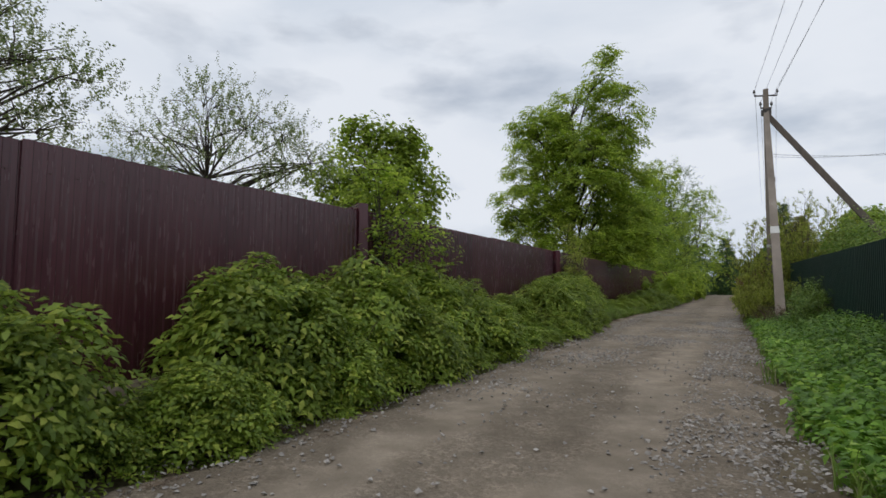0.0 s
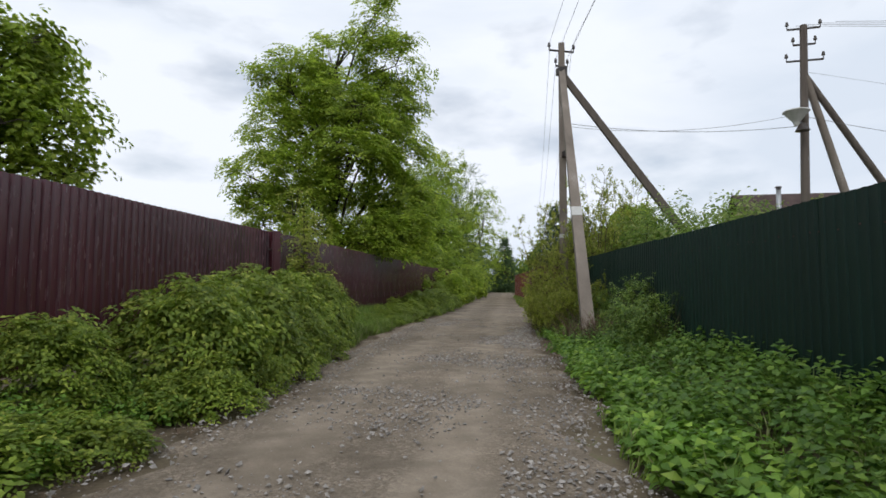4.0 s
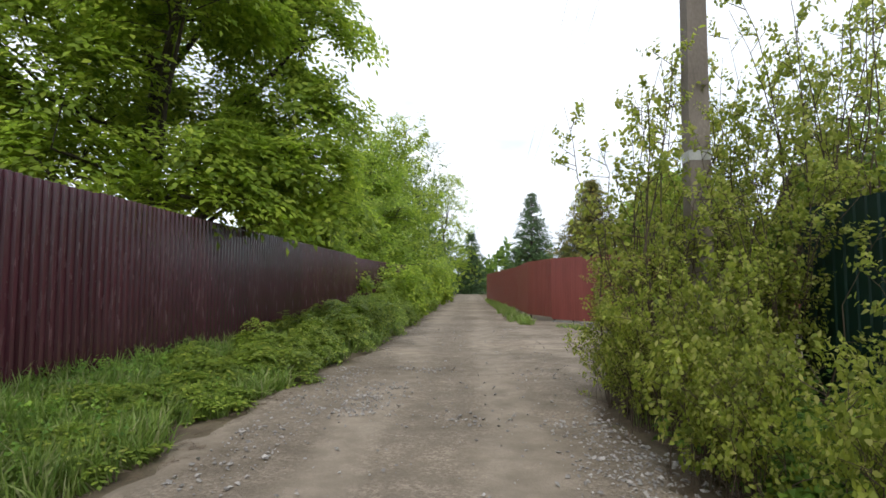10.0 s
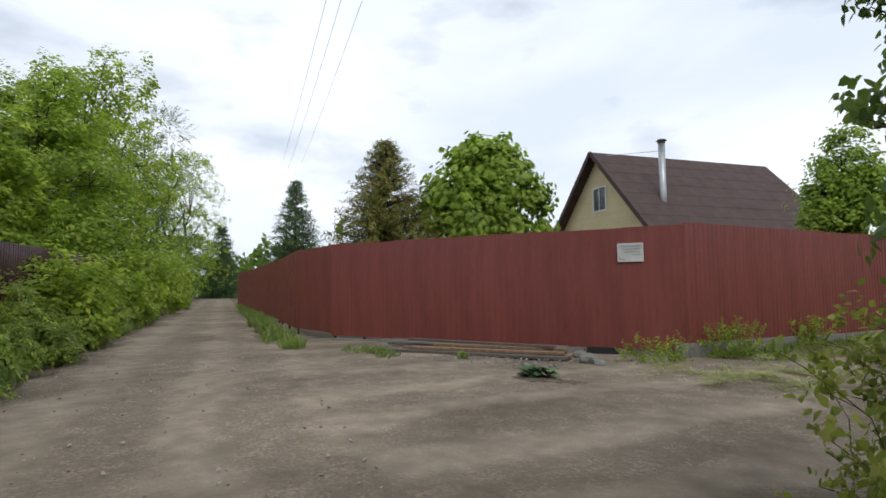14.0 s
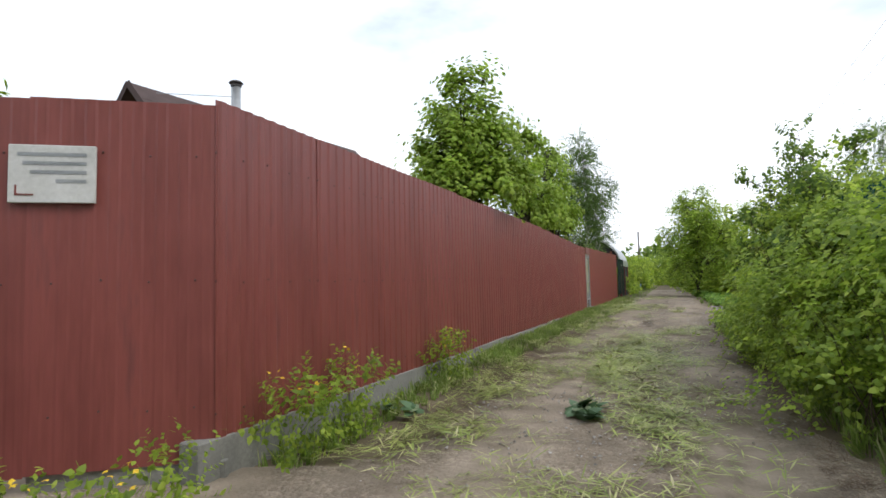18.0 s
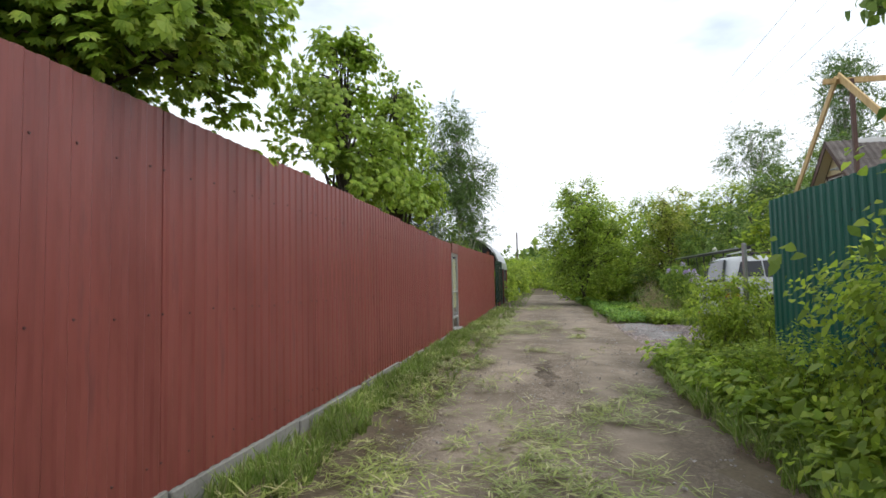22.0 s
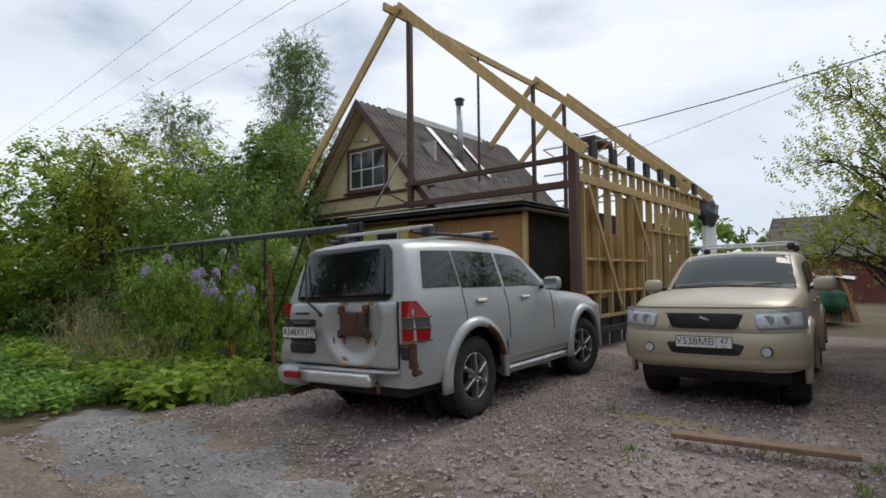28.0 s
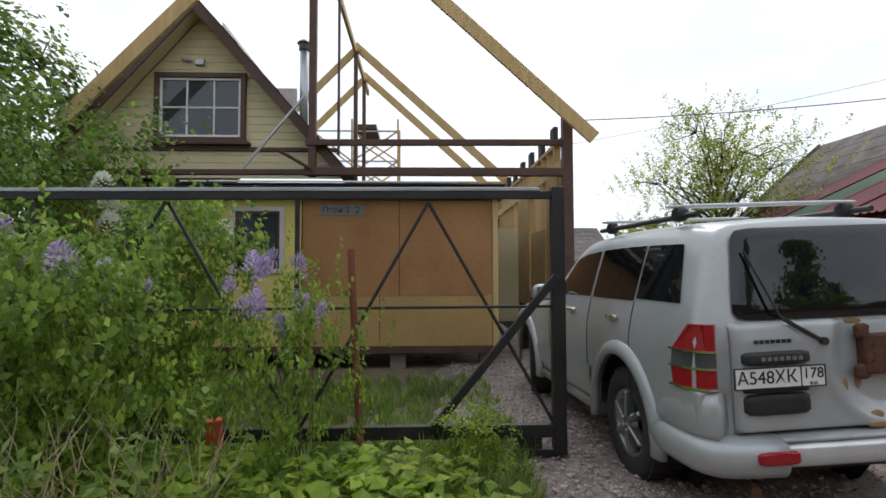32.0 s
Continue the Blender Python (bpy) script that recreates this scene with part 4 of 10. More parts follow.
def sheet_fence(name, label, pts, tops, h, material, width, ribs, depth, face=1, seed=1, screws=(), post_m=None, group="", bottom=None):
    """A fence of overlapping sheets along plan points, facing left (1) or right (-1) of the way they run.
    tops: height of the top edge at each point."""
    rnd = random.Random(seed)
    root = thing(name, label, "fence", group, "structure")
    me = sheet_mesh("panel", width, h, ribs, depth)
    me.materials.append(material)
    sm = screws_mesh(width, h, ribs, screws) if screws else None
    posts = post_m or material
    for (a, b, ta, tb) in zip(pts[:-1], pts[1:], tops[:-1], tops[1:]):
        a, b = Vector((*a, 0)), Vector((*b, 0))
        if face < 0:
            a, b, ta, tb = b, a, tb, ta
        L = (b - a).length
        n = max(1, round(L / (width * 0.985)))
        step = L / n
        ang = math.degrees(math.atan2(b.y - a.y, b.x - a.x))
        for k in range(n):
            p = a + (b - a) * (k / n)
            z = ta + (tb - ta) * (k + 0.5) / n - h + rnd.uniform(-0.008, 0.008)
            ob = new("panel", me)
            ob.parent = root
            ob.matrix_world = pose(p.x, p.y, z, rnd.uniform(-0.2, 0.2), rnd.uniform(-0.2, 0.2), ang + rnd.uniform(-0.1, 0.1)) @ Matrix.Diagonal((step / width * 1.012, 1, 1, 1)) @ Matrix.Translation((0, 0.002 * (k % 2), 0))
            if sm:
                s = new("fixing", sm)
                s.parent = ob
            if k % 2 == 0:
                bm = bmesh.new()
                beam(bm, (0, -0.10, -0.35), (0, -0.10, h - 0.06), 0.06, 0.06)
                q = part("post", bm, posts, root)
                q.matrix_world = pose(p.x, p.y, z, 0, 0, ang)
        bm = bmesh.new()
        for f in (0.18, 0.82):
            beam(bm, (0, -0.062, h * f), (L, -0.062, h * f), 0.04, 0.04)
        q = part("rail", bm, posts, root)
        q.matrix_world = Matrix.Translation((a.x, a.y, ta - h)) @ pose(0, 0, 0, 0, -math.degrees(math.atan2(tb - ta, L)), ang)
    return root


M_STEEL = mat("dark_steel", (0.03, 0.022, 0.02), (0.06, 0.045, 0.04), 0.6, 5, 40, 0.1)


def fl(y, j=0.0):
    return -5.2 + 0.494 * y - j * 0.896, y + j * 0.443


# maroon fence on the left; faces the lane, which lies to the right of its run
sheet_fence("maroon_fence", "dark maroon profiled steel fence behind the hedge", [fl(-12), fl(8.08)], [2.20, 2.32], 1.95, M_MAROON, 1.13, 11, 0.014, -1, 1, (0.12, 0.88), M_STEEL)
sheet_fence("maroon_fence", "dark maroon profiled steel fence with weathered sheets", [fl(7.95, 0.16), fl(18.4, 0.16)], [2.36, 2.42], 1.95, M_MAROON, 1.15, 9, 0.028, -1, 2, (0.12, 0.88), M_STEEL)
sheet_fence("maroon_fence", "glossy dark maroon profiled steel fence along the lane", [fl(18.2), fl(26.0), (13.3, 36.6)], [2.40, 2.45, 2.50], 2.0, M_MAROON, 1.15, 9, 0.030, -1, 3, (0.12, 0.5, 0.88), M_STEEL)
sheet_fence("maroon_fence", "dark maroon profiled steel fence among the trees", [(13.3, 36.6), (18.6, 44.6)], [2.42, 2.45], 1.9, M_MAROON, 1.15, 10, 0.02, -1, 4, (0.12, 0.88), M_STEEL)
for y_ in (8.05, 18.3):
    bm = bmesh.new()
    box(bm, -0.07, -0.09, 0.2, 0.07, 0.32, 2.42, None, 0.006)
    tagged(part("fence_post", bm, M_MAROON, None), "dark maroon steel post where two fences meet", "post").matrix_world = pose(*fl(y_, -0.01), 0, 0, 0, 26)
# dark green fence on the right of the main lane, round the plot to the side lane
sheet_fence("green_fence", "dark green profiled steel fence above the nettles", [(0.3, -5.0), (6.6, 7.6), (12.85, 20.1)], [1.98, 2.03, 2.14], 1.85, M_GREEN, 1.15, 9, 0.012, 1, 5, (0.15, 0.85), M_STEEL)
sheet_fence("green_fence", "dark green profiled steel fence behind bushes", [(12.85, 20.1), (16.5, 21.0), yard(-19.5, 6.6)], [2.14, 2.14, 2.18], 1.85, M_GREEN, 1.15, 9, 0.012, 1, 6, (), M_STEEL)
sheet_fence("teal_fence", "blue-green profiled steel fence beside the driveway", [yard(-19.5, 6.6), yard(-11.0, 6.66)], [2.26, 2.34], 2.0, M_TEAL, 1.15, 8, 0.02, 1, 7, (0.15, 0.85), M_STEEL)
sheet_fence("teal_fence", "blue-green profiled steel fence edge at the driveway", [yard(-10.96, 6.61), yard(-10.8, 2.9)], [2.34, 2.30], 2.0, M_TEAL, 1.15, 8, 0.02, 1, 8, (), M_STEEL)
# red fence: front towards the mouth, side along the side lane, and along the main lane
RC = (21.9, 25.86)
sheet_fence("red_fence", "red-brown profiled steel fence facing the lane's mouth", [RC, (20.85, 31.2), (20.3, 34.0)], [2.47, 2.47, 2.45], 2.32, M_RED, 1.15, 8, 0.003, 1, 9, (0.15, 0.5, 0.85), M_STEEL)
sheet_fence("red_fence", "red-brown profiled steel fence along the main lane", [(20.3, 34.0), (21.0, 36.6), (23.6, 41.5), (32.4, 60.0)], [2.45, 2.42, 2.40, 2.40], 2.25, M_RED, 1.15, 9, 0.014, 1, 10, (), M_STEEL)
sheet_fence("red_fence", "red-brown profiled steel fence on a concrete footing", [RC, yard(-13.0, 11.56), yard(-6.5, 11.56), yard(-4.87, 11.56)], [2.51, 2.495, 2.36, 2.375], 2.24, M_RED, 1.16, 9, 0.011, -1, 11, (0.08, 0.46, 0.84), M_STEEL)
sheet_fence("red_fence", "red-brown profiled steel fence beyond the small gate", [yard(-3.9, 11.56), yard(7.2, 11.55)], [2.39, 2.54], 2.31, M_RED, 1.16, 9, 0.007, -1, 12, (0.08, 0.46, 0.84), M_STEEL)
# concrete footing under the side run
footing = thing("footing", "weathered concrete footing under the red fence", "footing", "", "structure")
for k in range(10):
    bm = bmesh.new()
    u0 = -22.05 + k * 1.72
    box(bm, 0.01, 0.03, -0.35, 1.70, 0.20, 0.285 - 0.011 * k, None, 0.008)
    q = part("slab", bm, M_CONC, footing)
    q.matrix_world = Matrix.Translation((*yard(u0, 11.5), 0.008 + 0.012 * math.sin(k * 2.3))) @ pose(0, 0, 0, 0, 0.3 * math.sin(k * 1.7), -24.0)

for k, (x0, y0, x1, y1) in enumerate(((21.93, 25.80, 21.76, 26.95), (21.55, 27.72, 21.25, 29.30), (21.25, 29.32, 20.92, 30.95), (20.90, 30.98, 20.60, 32.55), (20.60, 32.58, 20.32, 34.0))):
    bm = bmesh.new()
    box(bm, 0.0, -0.10, -0.35, math.hypot(x1 - x0, y1 - y0), 0.022, 0.15 - 0.02 * k, None, 0.008)
    q = part("slab", bm, M_CONC, footing)
    q.matrix_world = pose(x0, y0, 0, 0, 0, math.degrees(math.atan2(y1 - y0, x1 - x0)))


# ---- poles and wires ----
def stick(bm, a, b, r0, r1, square=True):
    a, b = Vector(a), Vector(b)
    d = b - a
    m = Matrix.Translation((a + b) / 2) @ d.to_track_quat("Z", "Y").to_matrix().to_4x4() @ pose(0, 0, 0, 0, 0, 45)
    bmesh.ops.create_cone(bm, cap_ends=True, segments=4 if square else 12, radius1=r0 * (1.3 if square else 1), radius2=r1 * (1.3 if square else 1), depth=d.length, matrix=m)
    return bm


M_BANDM = mat("pole_band", (0.42, 0.42, 0.40), (0.58, 0.58, 0.56), 0.7, 5, 40, 0.1)
M_INS = mat("insulator", (0.03, 0.025, 0.022), (0.06, 0.05, 0.045), 0.35, 5, 40, 0.05)
M_WIRE = mat("wire", (0.10, 0.10, 0.105), (0.16, 0.16, 0.165), 0.5, 5, 40, 0)
PT = Vector((12.75, 21.1, 9.1))


def insulators(root, top, ang, arms):
    c, s = math.cos(ang), math.sin(ang)
    for dz, w in arms:
        bm = bmesh.new()
        beam(bm, (top.x - c * w, top.y - s * w, top.z + dz), (top.x + c * w, top.y + s * w, top.z + dz), 0.05, 0.05)
        part("crossarm", bm, M_INS, root)
        for f in (-1, 1):
            bm = bmesh.new()
            x, y = top.x + c * w * f, top.y + s * w * f
            tube(bm, (x, y, top.z + dz), (x, y, top.z + dz + 0.14), 0.015)
            tube(bm, (x, y, top.z + dz + 0.12), (x, y, top.z + dz + 0.24), 0.055, 0.03)
            part("insulator", bm, M_INS, root)


pole = thing("utility_pole", "grey concrete utility pole with two raking struts and a pale band", "utility pole")
b0 = Vector((12.8, 21.19, -0.3))
part("mast", stick(bmesh.new(), b0, PT, 0.135, 0.10), M_POLE, pole)
s1 = (Vector((9.80, 15.79, -0.1)), PT - Vector((0, 0, 0.9)))
part("strut", stick(bmesh.new(), s1[0], s1[1], 0.145, 0.10), M_POLE, pole)
s2 = (Vector((17.6, 18.25, 0.0)), PT - Vector((0, 0, 1.0)))
part("strut", stick(bmesh.new(), s2[0], s2[1], 0.13, 0.10), M_POLEWOOD, pole)
bm = bmesh.new()
f0, f1 = s1[0].lerp(s1[1], 0.368), s1[0].lerp(s1[1], 0.396)
stick(bm, f0, f1, 0.140, 0.137)
part("band", bm, M_BANDM, pole)
bm = bmesh.new()
f0, f1 = b0.lerp(PT, 0.331), b0.lerp(PT, 0.343)
stick(bm, f0, f1, 0.130, 0.130)
part("band", bm, M_BANDM, pole)
bm = bmesh.new()
box(bm, -0.11, -0.09, 0, 0.11, 0.09, 0.22, Matrix.Translation(b0.lerp(PT, 0.60)) @ Matrix.Translation((0.02, -0.18, 0)), 0.02)
part("junction_box", bm, M_INS, pole)
insulators(pole, PT, math.radians(-10), [(-0.25, 0.42), (-0.75, 0.2)])
bm = bmesh.new()
box(bm, -0.14, -0.14, -1.05, 0.14, 0.14, -0.8, Matrix.Translation(PT), 0.02)
part("clamp", bm, M_INS, pole)

P2 = Vector((19.1, 17.6, 9.25))
pole2 = thing("utility_pole", "dark wooden utility pole with a street lamp and two struts", "utility pole")
part("mast", stick(bmesh.new(), (18.9, 17.75, -0.3), P2, 0.14, 0.10, False), M_POLEWOOD, pole2)
part("strut", stick(bmesh.new(), (21.2, 16.8, 0.0), P2 - Vector((0, 0, 1.6)), 0.14, 0.10, False), M_POLE, pole2)
part("strut", stick(bmesh.new(), (24.0, 15.8, 0.0), P2 - Vector((0, 0, 1.6)), 0.13, 0.09, False), M_POLEWOOD, pole2)
bm = bmesh.new()
LZ = 6.05
tube(bm, (18.55, 17.55, LZ), (18.55, 17.55, LZ + 0.12), 0.06, 0.10, 12)
tube(bm, (18.55, 17.55, LZ + 0.12), (18.55, 17.55, LZ + 0.42), 0.10, 0.34, 16)
tube(bm, (18.55, 17.55, LZ + 0.42), (18.55, 17.55, LZ + 0.46), 0.36, 0.34, 16)
lamp_ = part("lamp", bm, M_BANDM, pole2, "old bowl-shaped street lamp")
part("bracket", beam(bmesh.new(), (18.55, 17.55, LZ + 0.02), (18.9, 17.75, LZ + 0.12), 0.04, 0.04), M_INS, lamp_)
insulators(pole2, P2, math.radians(-35), [(-0.1, 0.45), (-1.1, 0.5), (-0.6, 0.3)])
bm = bmesh.new()
lamp_c = Vector((18.65, 17.45, 6.0))
beam(bm, lamp_c + Vector((0.25, 0.3, 0.25)), lamp_c + Vector((0, 0, 0.15)), 0.03, 0.03)
bmesh.ops.create_cone(bm, cap_ends=True, segments=14, radius1=0.2, radius2=0.07, depth=0.22, matrix=Matrix.Translation(lamp_c))
part("street_lamp", bm, M_INS, pole2, "dark metal bell-shaped lamp")


def wire(name, a, b, sag, parent, r=0.010, n=14):
    a, b = np.array(a, float), np.array(b, float)
    f = np.linspace(0, 1, n + 1)[:, None]
    pts = a + (b - a) * f - np.array([[0, 0, 1.0]]) * sag * 4 * f * (1 - f)
    return link_mesh(name, fast_mesh(name, *line_tube(pts, r, 4)), M_WIRE, parent)


wires = thing("power_lines", "thin overhead power lines between the poles", "cable")
for dx, dz in ((-0.42, 0.0), (0.42, 0.0), (-0.2, -0.5), (0.2, -0.5)):
    wire("wire", (PT.x + dx, PT.y, PT.z + dz), (-4.6 + 2.4 * dx, -18, 9.6 + dz), 0.4, wires, 0.006)
    if dx != 0.2:
        wire("wire", (PT.x + dx, PT.y, PT.z + dz), (31.4 + dx, 52 - dx, 9.3 + dz), 0.4, wires, 0.006)
wire("wire", PT - Vector((0, 0, 2.6)), P2 - Vector((0, 0, 3.1)), 0.25, wires, 0.008)
wire("wire", PT - Vector((0, 0, 2.7)), P2 - Vector((0, 0, 2.7)), 0.35, wires, 0.006)
for k in range(4):
    wire("wire", (*yard(-21.3, 2.9 - 0.6 * k), P2.z - 0.25 * k), (*yard(40, 1.6 - 0.8 * k), 8.9 - 0.1 * k), 0.5, wires, 0.006)
far_pole = thing("utility_pole", "distant wooden utility pole beside the lane", "utility pole")
part("mast", stick(bmesh.new(), (*yard(40, 11.9), 0), (*yard(40, 11.9), 6.4), 0.11, 0.08, False), M_POLEWOOD, far_pole)

# ---- the house with its new roof frame ----
M_WOOD = mat("new_timber", (0.36, 0.24, 0.10), (0.52, 0.37, 0.17), 0.75, 2, 18, 0.15, stretch=(6, 6, 0.6), obj=0.12)
M_PLY = mat("weathered_plywood", (0.23, 0.105, 0.040), (0.34, 0.175, 0.068), 0.8, 1.6, 30, 0.25, stretch=(1, 1, 0.6), third=(0.38, 0.21, 0.09), obj=0.05)
M_PLY2 = mat("pale_plywood", (0.30, 0.185, 0.066), (0.41, 0.27, 0.105), 0.8, 1.8, 22, 0.12, obj=0.05)
M_YEL = mat("yellow_boards", (0.54, 0.44, 0.12), (0.64, 0.54, 0.17), 0.7, 1.5, 30, 0.1, obj=0.03)
M_CREAM = mat("cream_boards", (0.52, 0.44, 0.25), (0.64, 0.56, 0.36), 0.75, 1.5, 30, 0.1, obj=0.03)
M_BROWN = mat("brown_paint", (0.055, 0.028, 0.020), (0.10, 0.05, 0.035), 0.6, 3, 40, 0.1, obj=0.1)
M_SLATE = mat("asbestos_slate", (0.058, 0.049, 0.045), (0.145, 0.125, 0.112), 0.95, 2.6, 25, 0.5, third=(0.24, 0.22, 0.20), obj=0.15)
# black boards, and the shade filled into the carport and the drain
M_BLACK = mat("black_boards_and_shade", (0.010, 0.010, 0.011), (0.025, 0.024, 0.024), 0.7, 3, 40, 0.1)
M_WHITE = mat("white_paint", (0.58, 0.58, 0.56), (0.74, 0.74, 0.72), 0.6, 3, 40, 0.1)
M_GALV = mat("galvanised", (0.30, 0.31, 0.32), (0.46, 0.47, 0.48), 0.4, 3, 30, 0.05, metal=0.8)
M_TUBE = mat("black_steel", (0.010, 0.010, 0.012), (0.03, 0.028, 0.027), 0.45, 4, 40, 0.05)
M_RUSTPIPE = mat("rusty_pipe", (0.14, 0.045, 0.025), (0.24, 0.09, 0.05), 0.8, 5, 40, 0.2)
M_TARP = mat("dark_tarp", (0.03, 0.032, 0.034), (0.07, 0.072, 0.076), 0.5, 3, 25, 0.4)
M_GLASS = glass_mat("window_glass", (0.035, 0.045, 0.055), 0.04, 0.15)
M_CURTAIN = mat("curtain", (0.45, 0.40, 0.38), (0.60, 0.55, 0.52), 0.9, 4, 30, 0.1)
M_TEXT = mat("dark_lettering", (0.02, 0.02, 0.022), (0.03, 0.03, 0.032), 0.6, 5, 40, 0)


def bx(name, parent, material, *c, bevel=0.006, label=""):
    return part(name, box(bmesh.new(), *c, None, bevel), material, parent, label)


def bar(name, parent, material, a, b, w, h, label=""):
    return part(name, beam(bmesh.new(), a, b, w, h), material, parent, label)


def text_mesh(txt, size, material, extrude=0.001):
    """Lettering as a mesh, lying in the xz plane, centred, read from -y."""
    cu = bpy.data.curves.new("lettering", "FONT")
    cu.body, cu.size, cu.align_x, cu.align_y, cu.extrude = txt, size, "CENTER", "CENTER", extrude
    ob = bpy.data.objects.new("lettering", cu)
    scene.collection.objects.link(ob)
    me = bpy.data.meshes.new_from_object(ob.evaluated_get(bpy.context.evaluated_depsgraph_get()))
    bpy.data.objects.remove(ob)
    me.transform(pose(0, 0, 0, 90))
    me.materials.clear()
    me.materials.append(material)
    return me


def window(parent, u0, u1, z0, z1, v, cols, rows, outer, inner, sill=True, casing=0.08):
    """A window in a wall that faces +v: frame with casing, bars, panes and sill. Returns nothing."""
    fr = bmesh.new()
    for c in ((u0 - casing, z0 - casing, u0, z1 + casing), (u1, z0 - casing, u1 + casing, z1 + casing), (u0, z1, u1, z1 + casing), (u0, z0 - casing, u1, z0)):
        box(fr, c[0], v - 0.06, c[1], c[2], v + 0.035, c[3], None, 0.005)
    w = part("window", fr, outer, parent)
    fi = bmesh.new()
    for c in ((u0, z0, u0 + 0.04, z1), (u1 - 0.04, z0, u1, z1), (u0 + 0.04, z1 - 0.04, u1 - 0.04, z1), (u0 + 0.04, z0, u1 - 0.04, z0 + 0.04)):
        box(fi, c[0], v - 0.05, c[1], c[2], v + 0.005, c[3], None, 0.004)
    for k in range(1, cols):
        x = u0 + (u1 - u0) * k / cols
        box(fi, x - 0.014, v - 0.045, z0 + 0.04, x + 0.014, v, z1 - 0.04, None, 0.003)
    for k in range(1, rows):
        z = z0 + (z1 - z0) * k / rows
        box(fi, u0 + 0.04, v - 0.045, z - 0.014, u1 - 0.04, v - 0.001, z + 0.014, None, 0.003)
    part("sash", fi, inner, w)
    for i in range(cols):
        for j in range(rows):
            a, b = u0 + (u1 - u0) * i / cols, u0 + (u1 - u0) * (i + 1) / cols
            c, d = z0 + (z1 - z0) * j / rows, z0 + (z1 - z0) * (j + 1) / rows
            bx("pane", w, M_GLASS, a + 0.012, v - 0.028, c + 0.012, b - 0.012, v - 0.020, d - 0.012, bevel=0)
    if sill:
        bx("sill", w, outer, u0 - casing - 0.08, v - 0.02, z0 - casing - 0.05, u1 + casing + 0.08, v + 0.11, z0 - casing - 0.002)


HZ = 0.12
house = thing("house", "old cream and yellow wooden house under a grey slate roof", "house")
# old gable house: walls of boards round a core
PEAK_U, PEAK_Z, SLOPE = 1.87, 5.72, 1.14
GV = -0.42
bx("wall", house, M_YEL, -0.45, -6.6, 0.45, 4.2, GV - 0.08, 2.95, bevel=0)
# gable front: cream weatherboards cut to the slope, with the window opening left free
WU0, WU1, WZ0, WZ1 = 1.22, 2.50, 3.70, 4.66
zb = 3.05
while zb < PEAK_Z - 0.12:
    half = (PEAK_Z - 0.06 - zb) / SLOPE
    spans = [(PEAK_U - half, PEAK_U + half)]
    if zb + 0.125 > WZ0 and zb < WZ1:
        spans = [(PEAK_U - half, WU0), (WU1, PEAK_U + half)]
    for a, b in spans:
        if b - a > 0.05:
            h2 = 0.125 / SLOPE
            bm = bmesh.new()
            la, lb = (a, a + h2) if a < PEAK_U - half + 0.01 else (a, a), (b, b - h2) if b > PEAK_U + half - 0.01 else (b, b)
            q = [bm.verts.new((x, y, z)) for y in (GV - 0.03, GV) for x, z in ((la[0], zb), (lb[0], zb), (lb[1], zb + 0.118), (la[1], zb + 0.118))]
            for f in ((0, 1, 2, 3), (7, 6, 5, 4), (0, 4, 5, 1), (1, 5, 6, 2), (2, 6, 7, 3), (3, 7, 4, 0)):
                bm.faces.new([q[i] for i in f])
            bmesh.ops.recalc_face_normals(bm, faces=bm.faces)
            part("board", bm, M_CREAM, house)
    zb += 0.125
window(house, WU0, WU1, WZ0, WZ1, GV + 0.02, 3, 2, M_BROWN, M_WHITE)
bx("band", house, M_BROWN, -0.35, GV - 0.02, 3.48, 4.05, GV + 0.035, 3.54)
bx("room_back", house, M_CURTAIN, 0.6, -1.6, 3.4, 3.1, -1.55, 4.9, bevel=0)
bm = bmesh.new()
box(bm, 1.80, GV, 4.86, 1.95, GV + 0.05, 4.97, None, 0.01)
tube(bm, (2.02, GV + 0.02, 4.93), (2.12, GV + 0.12, 4.92), 0.03)
part("outdoor_lamp", bm, M_GALV, house)


def slope_roof(parent, side, v0, v1, u_out, thick=0.012, wave=0.16, rows=4, material=M_SLATE):
    """One slope of wavy slates in overlapping courses."""
    run = abs(u_out - PEAK_U)
    for r in range(rows):
        f0, f1 = r / rows, (r + 1.06) / rows
        n = int((v0 - v1) / wave) * 4
        vs = np.linspace(v0, v1, n)
        zz = 0.022 * np.cos(np.linspace(0, 2 * np.pi * (v0 - v1) / wave, n))
        rowv = []
        for t in (0, 1):
            for f in (f0, f1):
                u = PEAK_U + side * run * f
                z = PEAK_Z + 0.06 - run * f * SLOPE + 0.012 * (rows - r) - t * thick + (0.02 if f == f0 else 0.035)
                rowv.append(np.stack([np.full(n, u), vs, z + zz], axis=1))
        V = np.concatenate(rowv)
        i = np.arange(n - 1)
        F = np.concatenate([np.stack([i, i + 1, n + i + 1, n + i], 1), np.stack([3 * n + i, 3 * n + i + 1, 2 * n + i + 1, 2 * n + i], 1), np.stack([n + i, n + i + 1, 3 * n + i + 1, 3 * n + i], 1)])
        link_mesh("roof_course", fast_mesh("roof_course", V, F), material, parent)


